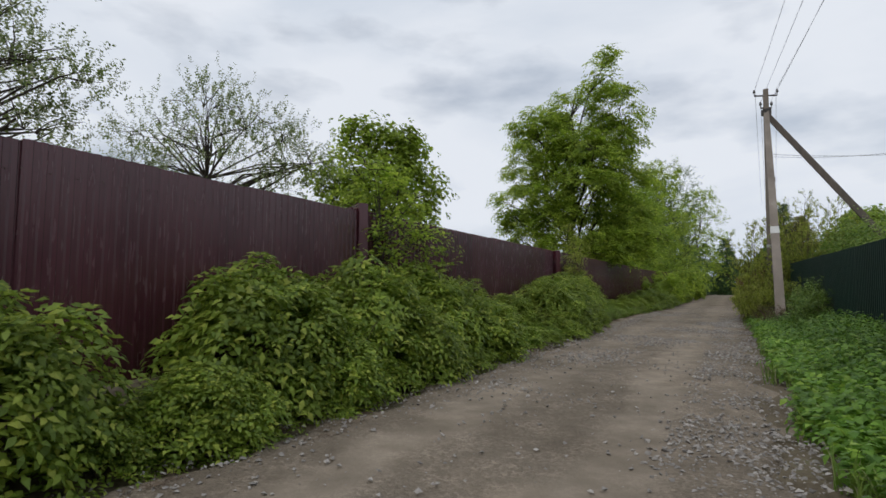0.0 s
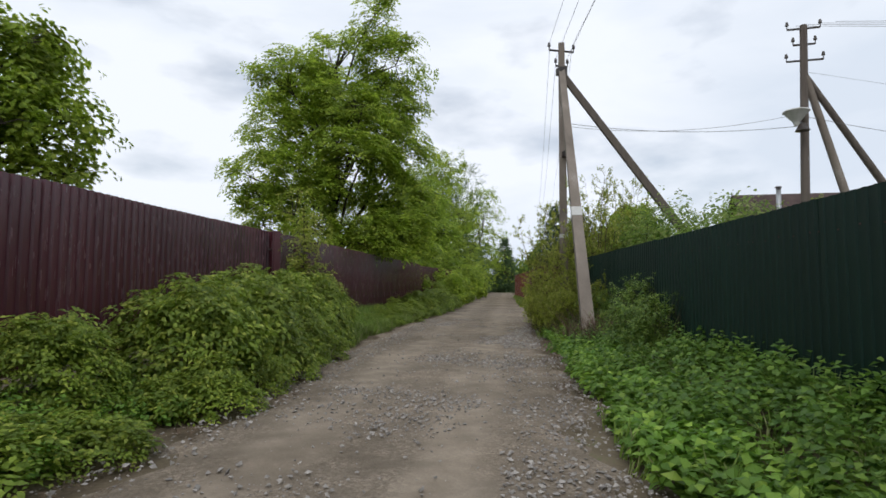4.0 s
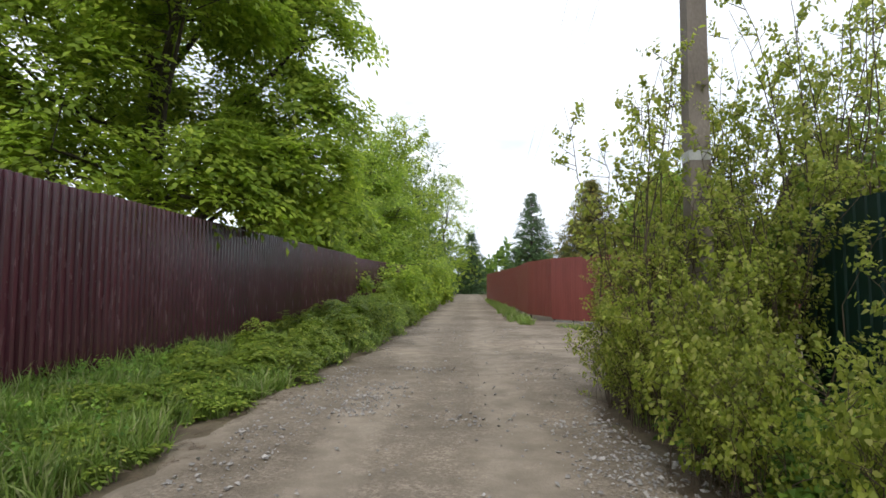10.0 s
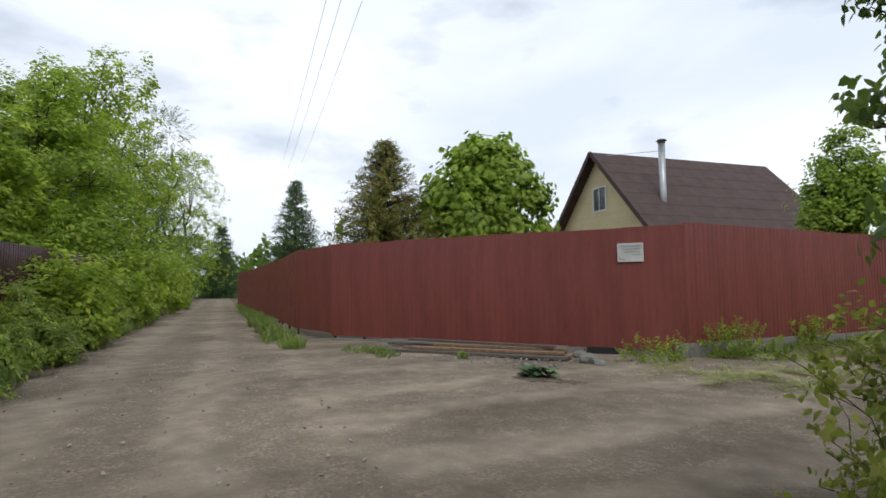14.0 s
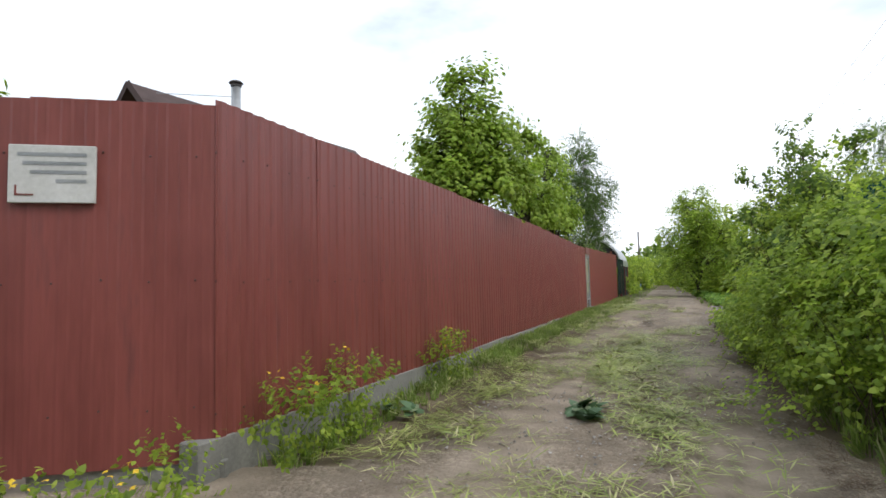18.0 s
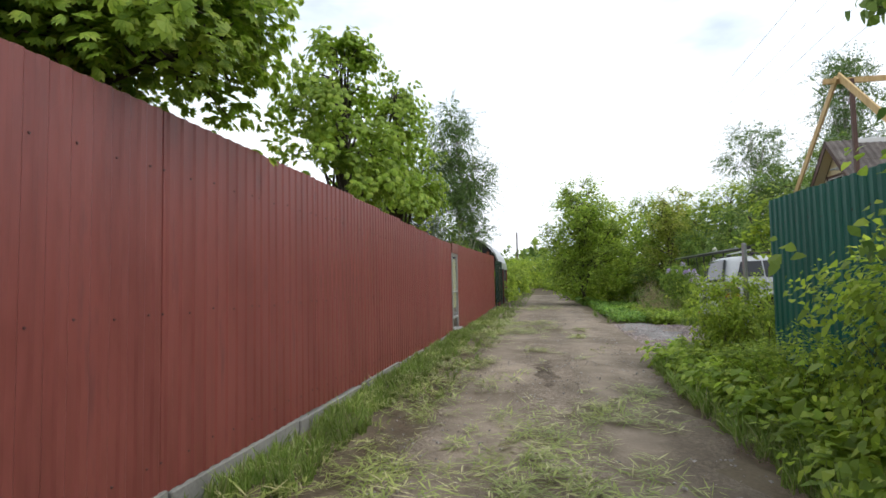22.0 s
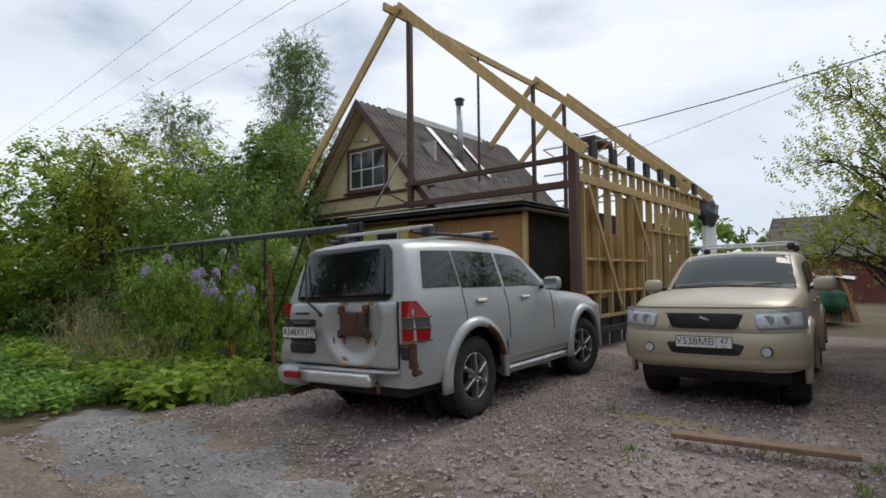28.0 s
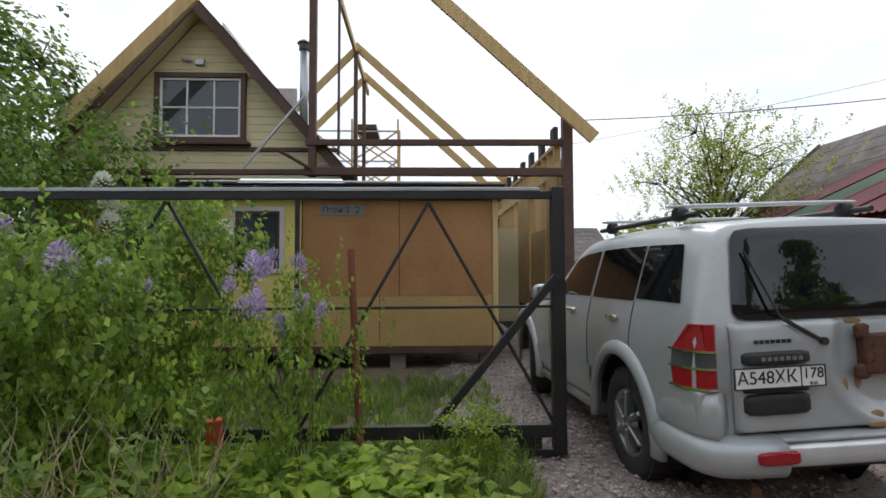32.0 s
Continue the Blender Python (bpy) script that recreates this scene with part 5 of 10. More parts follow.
slope_roof(house, -1, -0.05, -6.8, -0.75, wave=0.2)
slope_roof(house, 1, -0.05, -6.8, 4.45, wave=0.2)
for s in (-1, 1):
    e = (PEAK_U + s * 2.62, PEAK_Z - 2.62 * SLOPE)
    bar("bargeboard", house, M_BROWN, (PEAK_U, -0.08, PEAK_Z + 0.02), (e[0], -0.08, e[1] + 0.02), 0.03, 0.16)
    bar("soffit", house, M_CREAM, (PEAK_U, -0.25, PEAK_Z - 0.05), (e[0], -0.25, e[1] - 0.05), 0.30, 0.02)
bar("ridge_cap", house, M_WHITE, (PEAK_U - 0.12, -1.0, PEAK_Z + 0.06), (PEAK_U - 0.12, -5.2, PEAK_Z + 0.05), 0.02, 0.16, "pale metal ridge strip")
for v, w in ((-2.45, 0.22), (-3.6, 0.14)):
    bar("flashing", house, M_GALV, (PEAK_U - 0.25, v, PEAK_Z - 0.12), (0.35, v, PEAK_Z + 0.2 - SLOPE * 1.5), w, 0.015, "pale metal flashing strip")
# stove pipe
bm = bmesh.new()
tube(bm, (0.73, -2.74, 4.3), (0.73, -2.74, 6.12), 0.085, 0.085, 14)
pipe = part("stove_pipe", bm, M_GALV, house, "grey metal stove pipe", True)
bm = bmesh.new()
tube(bm, (0.73, -2.74, 6.10), (0.73, -2.74, 6.24), 0.11, 0.11, 14)
tube(bm, (0.73, -2.74, 6.24), (0.73, -2.74, 6.29), 0.15, 0.10, 14)
part("cap", bm, M_INS, pipe, "dark pipe cap")
# lower front: yellow vertical boards, two windows, then plywood
FV = -0.10
lower = [(0.46, 1.22, 1.56, 2.52), (2.25, 2.85, 1.58, 2.50)]
for u0, u1, z0, z1 in ((0.18, 0.46, 0.42, 2.72), (0.463, 1.22, 0.42, 1.10), (0.463, 1.22, 1.103, 1.56), (0.463, 1.22, 2.52, 2.72), (1.223, 2.25, 0.42, 1.10), (1.223, 2.25, 1.103, 2.72),
                       (2.253, 2.85, 0.42, 1.10), (2.253, 2.85, 1.103, 1.58), (2.253, 2.85, 2.50, 2.72), (2.853, 4.3, 0.42, 1.10), (2.853, 4.3, 1.103, 2.72)):
    bx("wall_sheet", house, M_YEL, u0, FV - 0.025, z0, u1 - 0.004, FV, z1 - 0.004, bevel=0.002)
for a, b, c, d in lower:
    window(house, a + 0.04, b - 0.04, c + 0.04, d - 0.04, FV + 0.01, 1, 1, M_CURTAIN, M_BROWN, False, 0.07)
    bx("curtain", house, M_CURTAIN, a + 0.1, FV - 0.16, c, b - 0.1, FV - 0.14, d, bevel=0)
bx("skirting", house, M_BROWN, -2.78, FV - 0.10, 0.30, 4.3, FV + 0.02, 0.415)
for u0, u1, z0, z1, m_ in ((0.16, -1.32, 1.18, 2.66, M_PLY), (-1.33, -2.76, 1.18, 2.66, M_PLY), (0.16, -1.02, 0.41, 1.175, M_PLY2), (-1.03, -2.76, 0.41, 1.175, M_PLY2)):
    bx("plywood_sheet", house, m_, u1, FV - 0.012, z0, u0, FV + 0.004, z1, bevel=0.002)
bx("porch_core", house, M_BLACK, -2.70, -2.2, 0.45, 4.2, FV - 0.20, 2.68, bevel=0)
bx("corner_post", house, M_WOOD, -2.86, FV - 0.08, 0.3, -2.77, FV + 0.01, 2.7)
for uu in (3.6, 1.9, 0.2, -1.3, -2.7):
    bx("pier", house, M_CONC, uu - 0.12, -0.5, -0.1, uu + 0.12, -0.2, 0.36)
# flat porch roof with its worn edge boards
for z, v1, th, m_ in ((2.70, 0.10, 0.06, M_BROWN), (2.80, 0.22, 0.03, M_BLACK), (2.86, 0.16, 0.025, M_TARP)):
    bx("roof_board", house, m_, -2.95, -2.4, z, 4.4, v1, z + th, bevel=0.004)
bx("lath", house, M_WHITE, -2.2, 0.18, 2.885, 1.9, 0.21, 2.91)
bx("lath", house, M_WOOD, -2.9, 0.05, 2.89, -0.6, 0.09, 2.93)
house_sign = thing("house_sign", "weathered grey house sign with dark lettering on plywood", "sign")
bx("plate", house_sign, M_CONC, -0.78, FV + 0.006, 2.42, -0.10, FV + 0.016, 2.585, bevel=0.003)
for txt, uu, sz in (("Перн-2", -0.35, 0.125), ("2", -0.68, 0.15)):
    me = text_mesh(txt, sz, M_TEXT)
    q = link_mesh("lettering", me, None, house_sign)
    q.matrix_world = pose(uu, FV + 0.019, 2.502, 0, 0, 180)
house_sign.matrix_world = YARD_M

# new timber frame: posts, beams, rafters, side wall
frame_ = thing("roof_frame", "unfinished yellow timber roof frame on dark steel posts", "roof frame")
bar("tall_post", frame_, M_BROWN, (0, 0, 3.0), (0, 0, 7.3), 0.11, 0.11, "brown steel post")
bar("corner_post", frame_, M_BROWN, (-3.92, 0.05, 0.1), (-3.92, 0.05, 3.95), 0.15, 0.15, "dark brown steel post")
bar("beam", frame_, M_BROWN, (0.1, 0.03, 3.52), (-3.9, 0.03, 3.55), 0.09, 0.09)
bar("beam", frame_, M_BROWN, (0.1, 0.06, 3.07), (-3.9, 0.06, 3.08), 0.12, 0.12)
bar("beam", frame_, M_BROWN, (4.2, 0.06, 3.04), (0.1, 0.06, 3.06), 0.10, 0.08)
bar("brace", frame_, M_GALV, (0.1, 0.15, 4.2), (1.0, 0.15, 3.10), 0.035, 0.035)
bar("brace", frame_, M_BROWN, (0.0, 0.15, 3.10), (0.45, 0.3, 3.35), 0.10, 0.03)
bar("ridge_beam", frame_, M_WOOD, (0.05, 0.75, 7.28), (0.0, -8.6, 7.2), 0.07, 0.17)
for v in (0.32, -5.6, -7.7):
    bar("rafter", frame_, M_WOOD, (0.06, v, 7.45), (-4.27, v, 3.552), 0.06, 0.20)
bar("rafter", frame_, M_WOOD, (-0.05, 0.42, 7.36), (3.5, 0.5, 3.62), 0.06, 0.20)
for v in (-5.6, -7.7):
    bar("rafter", frame_, M_WOOD, (-0.05, v + 0.07, 7.36), (2.3, v + 0.07, 4.95), 0.06, 0.18)
for v, zz in ((-2.6, 3.9), (-5.4, 3.2), (-7.4, 3.2)):
    bar("ridge_prop", frame_, M_BROWN, (0, v, zz), (0, v, 7.2), 0.05 if v > -3 else 0.1, 0.05 if v > -3 else 0.1)
# stud wall along the yard
SU = -3.9
for v in np.arange(-0.25, -7.0, -0.58):
    bar("stud", frame_, M_WOOD, (SU, v, 0.75), (SU, v, 3.15), 0.14, 0.045)
for v in np.arange(-0.5, -8.2, -0.45):
    bar("stud", frame_, M_WOOD, (SU, v, 3.28), (SU, v, 3.58), 0.12, 0.045)
for z, h_ in ((3.22, 0.16), (3.62, 0.07), (0.72, 0.06)):
    bx("plate", frame_, M_WOOD, SU - 0.06, -8.3, z - h_ / 2, SU + 0.06, -0.05, z + h_ / 2)
for v in np.arange(-0.75, -8.3, -0.95):
    bx("rafter_stub", frame_, M_BLACK, SU - 0.06, v - 0.13, 3.66, SU + 0.02, v + 0.13, 3.98)
for a, b in (((SU - 0.08, -0.4, 3.1), (SU - 0.08, -1.8, 0.9)), ((SU - 0.08, -2.6, 3.1), (SU - 0.08, -3.5, 1.9)), ((SU - 0.08, -6.9, 1.0), (SU - 0.08, -6.2, 3.1)), ((SU - 0.08, -5.2, 3.1), (SU - 0.08, -4.5, 2.5))):
    bar("diagonal", frame_, M_WOOD, a, b, 0.03, 0.10)
for v0, v1, z0, z1 in ((-1.0, -2.2, 1.2, 2.3), (-2.4, -3.6, 0.9, 3.1), (-0.1, -0.9, 0.8, 3.1)):
    bx("sheathing", frame_, M_PLY2, SU + 0.08, v1, z0, SU + 0.10, v0, z1)
bx("insulation", frame_, M_CREAM, SU + 0.05, -4.7, 1.2, SU + 0.09, -3.7, 2.5)
for z in (2.45, 1.15, 1.75):
    bx("noggin", frame_, M_WOOD, SU - 0.05, -6.6 if z > 2 else -3.4, z, SU + 0.05, -3.6 if z > 2 else -0.3, z + 0.05)
for v in np.arange(-0.3, -8.2, -0.62):
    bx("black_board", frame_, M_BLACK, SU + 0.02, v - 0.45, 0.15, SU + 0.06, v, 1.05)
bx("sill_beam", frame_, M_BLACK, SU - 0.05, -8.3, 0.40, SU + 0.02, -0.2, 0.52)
# black sheet 0.9 m behind the studs; the cream one stands crosswise
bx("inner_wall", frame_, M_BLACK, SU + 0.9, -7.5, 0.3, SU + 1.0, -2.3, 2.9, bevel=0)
bx("inner_wall", frame_, M_CREAM, SU + 0.35, -2.3, 0.6, SU + 1.1, -2.2, 2.4, bevel=0)
bx("end_panel", frame_, M_WHITE, SU - 0.05, -9.6, 0.5, SU + 0.05, -8.35, 3.1)
bm = bmesh.new()
bmesh.ops.create_icosphere(bm, subdivisions=3, radius=0.5)
for vv in bm.verts:
    vv.co = Vector((vv.co.x * 0.45, vv.co.y * 1.6, vv.co.z * 0.85)) * (1 + 0.45 * noise.noise(vv.co * 5))
    vv.co += Vector((SU - 0.05, -8.7, 3.3))
part("tarp", bm, M_TARP, frame_, "bundled dark tarpaulin", True)
# pale scaffold of thin poles behind
scaff = thing("scaffold", "light scaffold of thin poles behind the roof frame", "scaffold")
for uu in (-0.9, 0.6):
    for v in (-9.4, -10.8):
        bar("pole", scaff, M_WOOD, (uu, v, 0), (uu, v, 6.6), 0.06, 0.06)
for z in (4.2, 5.2, 6.2):
    for v in (-9.4, -10.8):
        bar("rail", scaff, M_GALV, (-0.95, v, z), (1.9, v, z), 0.05, 0.05)
for a, b in (((-0.9, 4.2), (0.6, 5.2)), ((0.6, 4.2), (-0.9, 5.2)), ((-0.9, 5.2), (0.6, 6.2)), ((0.6, 5.2), (-0.9, 6.2)), ((0.6, 5.2), (1.9, 6.2))):
    for v in (-9.4, -10.8):
        bar("brace", scaff, M_WOOD, (a[0], v, a[1]), (b[0], v, b[1]), 0.04, 0.05)
bx("platform", scaff, M_BROWN, -0.2, -10.9, 6.25, 0.5, -9.3, 6.40)
for ob in (house, frame_, scaff):
    ob.matrix_world = YARD_M

# ---- sliding gate ----
gate = thing("sliding_gate", "black steel sliding gate frame beside the driveway", "gate")
GVV = 4.05
bar("end_post", gate, M_TUBE, (-2.74, GVV, 0.12), (-2.74, GVV, 2.2), 0.10, 0.10)
bar("end_post", gate, M_TUBE, (-2.78, GVV - 0.09, 0.05), (-2.78, GVV - 0.09, 2.22), 0.07, 0.07)
bx("roller_bracket", gate, M_TUBE, -2.72, GVV - 0.07, 0.10, -2.25, GVV + 0.03, 0.16)
bx("roller_bracket", gate, M_TUBE, -2.60, GVV - 0.06, 0.16, -2.40, GVV + 0.02, 0.25)
bar("top_rail", gate, M_TUBE, (-2.74, GVV, 2.14), (5.2, GVV, 2.10), 0.05, 0.06)
bar("top_strip", gate, M_GALV, (-2.6, GVV, 2.185), (5.2, GVV, 2.145), 0.06, 0.03, "bright metal strip")
bar("bottom_beam", gate, M_TUBE, (-2.74, GVV, 0.30), (5.2, GVV, 0.28), 0.07, 0.10)
bar("mid_rail", gate, M_TUBE, (-2.7, GVV, 1.26), (5.2, GVV, 1.22), 0.022, 0.022)
for uu in (-0.70, 1.3, 3.3):
    bar("upright", gate, M_TUBE, (uu, GVV, 0.3), (uu, GVV, 2.12), 0.035, 0.035)
for uu in (-1.72, 0.30, 2.30, 4.3):
    for s in (-1, 1):
        bar("brace", gate, M_TUBE, (uu, GVV + 0.02 * s, 2.08), (uu + s * 0.98, GVV + 0.02 * s, 0.35), 0.025, 0.025)
bar("stay", gate, M_TUBE, (-2.72, GVV + 0.05, 1.5), (-1.75, GVV + 0.05, 0.33), 0.06, 0.06)
segs = []
for k in range(46):
    u0 = 0.2 + k * 0.11
    for s in (-1, 1):
        segs.append((u0 + (0.9 if s < 0 else 0), GVV - 0.03, 0.36, 0.002, u0 + (0.9 if s > 0 else 0), GVV - 0.03, 1.22, 0.002))
tagged(link_mesh("wire_netting", fast_mesh("wire_netting", *tubes_arrays(segs, 3)), M_TUBE, gate), kind="stuff")
gate.matrix_world = YARD_M
rp = thing("steel_pipe", "rusty red steel pipe standing by the gate", "pipe")
part("shaft", tube(bmesh.new(), (-1.22, 4.22, 0.1), (-1.14, 4.25, 1.70), 0.028), M_RUSTPIPE, rp)
rp.matrix_world = YARD_M
mk = thing("marker_block", "small orange-red block in the weeds", "block")
bx("block", mk, mat("orange_red", (0.42, 0.07, 0.03), (0.52, 0.10, 0.05), 0.7, 6, 40, 0.2), -0.06, -0.05, 0, 0.06, 0.05, 0.30)
mk.matrix_world = YARD_M @ pose(-0.18, 4.26, 0.17, 0, 4, 20)
gp = thing("gate_post", "grey steel gate post in the bushes", "post")
part("shaft", beam(bmesh.new(), (0, 0, 0), (0, 0, 1.80), 0.05, 0.05), M_GALV, gp)
gp.matrix_world = pose(30.95, 16.35, 0.1)

# ---- lattice shed ----
M_TARPPALE = mat("pale_plastic", (0.36, 0.37, 0.38), (0.52, 0.53, 0.54), 0.5, 3, 20, 0.2)
M_TARPGREEN = mat("green_tarpaulin", (0.02, 0.09, 0.055), (0.04, 0.15, 0.09), 0.6, 4, 30, 0.2)
M_SHED = mat("shed_stain", (0.105, 0.032, 0.025), (0.19, 0.065, 0.052), 0.7, 3, 30, 0.15, obj=0.15)
M_SHEDROOF = mat("maroon_roof_sheets", (0.12, 0.035, 0.042), (0.18, 0.062, 0.070), 0.75, 1.2, 20, 0.2, third=(0.16, 0.13, 0.12), obj=0.1)
M_SHEDGREEN = mat("green_roof_sheets", (0.05, 0.085, 0.055), (0.09, 0.135, 0.085), 0.75, 1.2, 20, 0.2, third=(0.16, 0.15, 0.13), obj=0.1)
shed = thing("shed", "red-brown lattice shed with a patched sheet roof", "shed")
LU = -8.9
for v in (2.4, 1.05, 0.1, -0.65, -1.9, -3.1):
    bar("post", shed, M_SHED, (LU, v, 0.15), (LU, v, 2.35), 0.09, 0.09)
bx("plinth", shed, M_SHED, LU - 0.06, -3.15, 0.20, LU + 0.10, 2.5, 0.38)
bx("deck", shed, M_SHED, LU - 2.6, -3.1, 0.33, LU - 0.07, 2.45, 0.40)
bx("top_plate", shed, M_SHED, LU - 0.06, -3.2, 2.30, LU + 0.06, 2.5, 2.42)
for v0, v1 in ((2.4, 1.05), (1.05, 0.1), (-0.65, -1.9), (-1.9, -3.1)):
    for d in np.arange(-1.9, v0 - v1 + 0.05, 0.19):
        a0, a1 = max(0.0, d), min(v0 - v1, d + 1.9)
        if a1 - a0 > 0.12:
            bar("slat", shed, M_SHED, (LU + 0.02, v0 - a0, 2.28 - (a0 - d)), (LU + 0.02, v0 - a1, 2.28 - (a1 - d)), 0.02, 0.085)
bx("rear_wall", shed, M_SHED, LU - 2.7, -3.1, 0.3, LU - 2.62, 2.45, 3.0, bevel=0)
for v in (-3.1, 2.42):
    bx("end_wall", shed, M_SHED, LU - 2.6, v, 0.4, LU - 0.06, v + 0.03, 2.95, bevel=0)
bx("fascia", shed, M_SHED, LU - 0.05, -3.2, 2.425, LU - 0.02, 2.5, 2.66)
for k, (c1, c2) in enumerate((((0.10, 0.24, 0.26), (0.16, 0.34, 0.36)), ((0.42, 0.30, 0.16), (0.52, 0.40, 0.26)), ((0.36, 0.36, 0.34), (0.5, 0.5, 0.48)))):
    bm = bmesh.new()
    bmesh.ops.create_icosphere(bm, subdivisions=3, radius=0.5)
    for vv in bm.verts:
        vv.co *= 1 + 0.3 * noise.noise(vv.co * 2.5 + Vector((k, 0, 0)))
        vv.co = Vector((vv.co.x * 0.7, vv.co.y * 1.1, vv.co.z * 1.3))
    b_ = thing("sack", "stored sack of coloured cloth in the shed", "sack", "sacks in the shed")
    part("cloth", bm, mat("sack_cloth", c1, c2, 0.9, 4, 30, 0.2), b_, "", True)
    b_.matrix_world = YARD_M @ pose(LU - 0.75, 1.7 - 0.8 * k, 0.85)
for k in range(7):
    v0 = 3.0 - k * 0.95
    n = 22
    vs = np.linspace(v0, v0 - 1.0, n)
    zz = 0.018 * np.cos(np.linspace(0, 2 * np.pi * 7, n))
    V = np.concatenate([np.stack([np.full(n, uu), vs, z + zz - t * 0.008], 1) for t in (0, 1) for uu, z in ((LU + 0.72, 2.40), (LU - 2.9, 4.05))])
    i = np.arange(n - 1)
    F = np.concatenate([np.stack([i, i + 1, n + i + 1, n + i], 1), np.stack([3 * n + i, 3 * n + i + 1, 2 * n + i + 1, 2 * n + i], 1), np.stack([2 * n + i, 2 * n + i + 1, i + 1, i], 1)])
    q = link_mesh("roof_sheet", fast_mesh("roof_sheet", V, F), (M_SHEDROOF, M_SHEDGREEN, M_SHEDROOF, M_SHEDROOF, M_SHEDGREEN, M_SHEDROOF, M_SLATE)[k], shed)
    q.location.z = 0.012 * (k % 2)
for v in (2.3, 0.2, -1.9):
    bar("rafter", shed, M_SHED, (LU + 0.6, v, 2.36), (LU - 2.8, v, 3.92), 0.05, 0.09)
shed.matrix_world = YARD_M


# ---- neighbouring houses ----
def plain_house(name, label, m, w, d, zw, zr, wall_m, roof_m, over=0.35, windows=()):
    """Gable house: its ridge runs along y; gables face -y and +y."""
    root = thing(name, label, "house")
    bm = bmesh.new()
    pr = [(-w / 2, 0), (w / 2, 0), (w / 2, zw), (0, zr - 0.12), (-w / 2, zw)]
    lo, hi = [bm.verts.new((x, -d / 2, z)) for x, z in pr], [bm.verts.new((x, d / 2, z)) for x, z in pr]
    bm.faces.new(lo)
    bm.faces.new(hi[::-1])
    for k in range(5):
        bm.faces.new((lo[k], hi[k], hi[(k + 1) % 5], lo[(k + 1) % 5]))
    bmesh.ops.recalc_face_normals(bm, faces=bm.faces)
    part("wall", bm, wall_m, root)
    for z in np.arange(zw, zr - 0.3, 0.14):
        half = (zr - 0.12 - z) / (zr - zw) * w / 2
        bx("siding", root, wall_m, -half, -d / 2 - 0.018, z, half - 0.05, -d / 2, z + 0.13, bevel=0.004)
    sl = (zr - zw) / (w / 2)
    for s in (-1, 1):
        e = w / 2 + over
        for k in range(8):
            f0, f1 = k / 8, (k + 1.1) / 8
            bm = bmesh.new()
            q = [bm.verts.new((s * e * f, y, zr - e * f * sl + o + t)) for t in (0.0, -0.03) for f, o in ((f0, 0.03), (f1, 0.045)) for y in (-d / 2 - over, d / 2 + over)]
            for fc in ((0, 1, 3, 2), (6, 7, 5, 4), (0, 2, 6, 4), (1, 5, 7, 3), (0, 4, 5, 1), (2, 3, 7, 6)):
                bm.faces.new([q[i] for i in fc])
            bmesh.ops.recalc_face_normals(bm, faces=bm.faces)
            part("roof_course", bm, roof_m, root)
        bar("bargeboard", root, roof_m, (0, -d / 2 - over, zr), (s * e, -d / 2 - over, zr - e * sl), 0.03, 0.2)
    for u0, u1, z0, z1 in windows:
        win = bmesh.new()
        for c in ((u0 - 0.07, z0 - 0.07, u0, z1 + 0.07), (u1, z0 - 0.07, u1 + 0.07, z1 + 0.07), (u0, z1, u1, z1 + 0.07), (u0, z0 - 0.07, u1, z0), ((u0 + u1) / 2 - 0.02, z0, (u0 + u1) / 2 + 0.02, z1)):
            box(win, c[0], -d / 2 - 0.06, c[1], c[2], -d / 2 - 0.019, c[3], None, 0.004)
        wi = part("window", win, M_WHITE, root)
        bx("pane", wi, M_GLASS, u0, -d / 2 - 0.03, z0, u1, -d / 2 - 0.022, z1, bevel=0)
    root.matrix_world = m
    return root


M_TILE = mat("brown_shingles", (0.045, 0.028, 0.026), (0.085, 0.055, 0.05), 0.85, 2, 25, 0.3)
hx, hy = (34.63 + 42.75) / 2, (33.09 + 28.02) / 2
ha = math.degrees(math.atan2(28.02 - 33.09, 42.75 - 34.63)) - 90
nh = plain_house("house", "cream sided house with a brown shingle roof", pose(hx, hy, 0, 0, 0, ha), 7.4, 9.4, 3.6, 7.35, M_CREAM, M_TILE, 0.5, [(-0.45, 0.45, 4.75, 5.75)])
chim = thing("chimney", "shiny metal flue with a dark cap beside the roof", "chimney")
bm = bmesh.new()
tube(bm, (34.64, 30.25, 3.0), (34.64, 30.25, 7.3), 0.14, 0.14, 16)
part("flue", bm, M_GALV, chim, "", True)
bm = bmesh.new()
tube(bm, (34.64, 30.25, 7.32), (34.64, 30.25, 7.36), 0.16, 0.16, 16)
tube(bm, (34.64, 30.25, 7.42), (34.64, 30.25, 7.48), 0.22, 0.16, 16)
part("cap", bm, M_INS, chim, "dark cap")
part("stay_rod", tube(bmesh.new(), (34.64, 30.25, 7.0), (34.9, 32.8, 7.25), 0.012), M_GALV, chim)
plain_house("house", "grey roofed wooden house at the end of the yard", YARD_M @ pose(-8.0, -26, 0, 0, 0, 90), 7.0, 9.0, 2.4, 4.4, M_SHED, M_SLATE, 0.4)
plain_house("house", "small green gabled house beyond the yard", YARD_M @ pose(-7.0, -34, 0, 0, 0, 0), 4.5, 6.0, 3.4, 6.2, M_YEL, M_SLATE, 0.3)
plain_house("house", "grey slate roofed house behind the lattice shed", YARD_M @ pose(-13.0, -2.6, 0, 0, 0, 0), 5.6, 7.0, 2.7, 5.1, M_SHED, M_SLATE, 0.4)
ant = thing("antenna", "thin metal antenna mast over the roofs", "antenna")
part("mast", tube(bmesh.new(), (0, 0, 2.5), (0, 0, 6.4), 0.02, 0.012), M_GALV, ant)
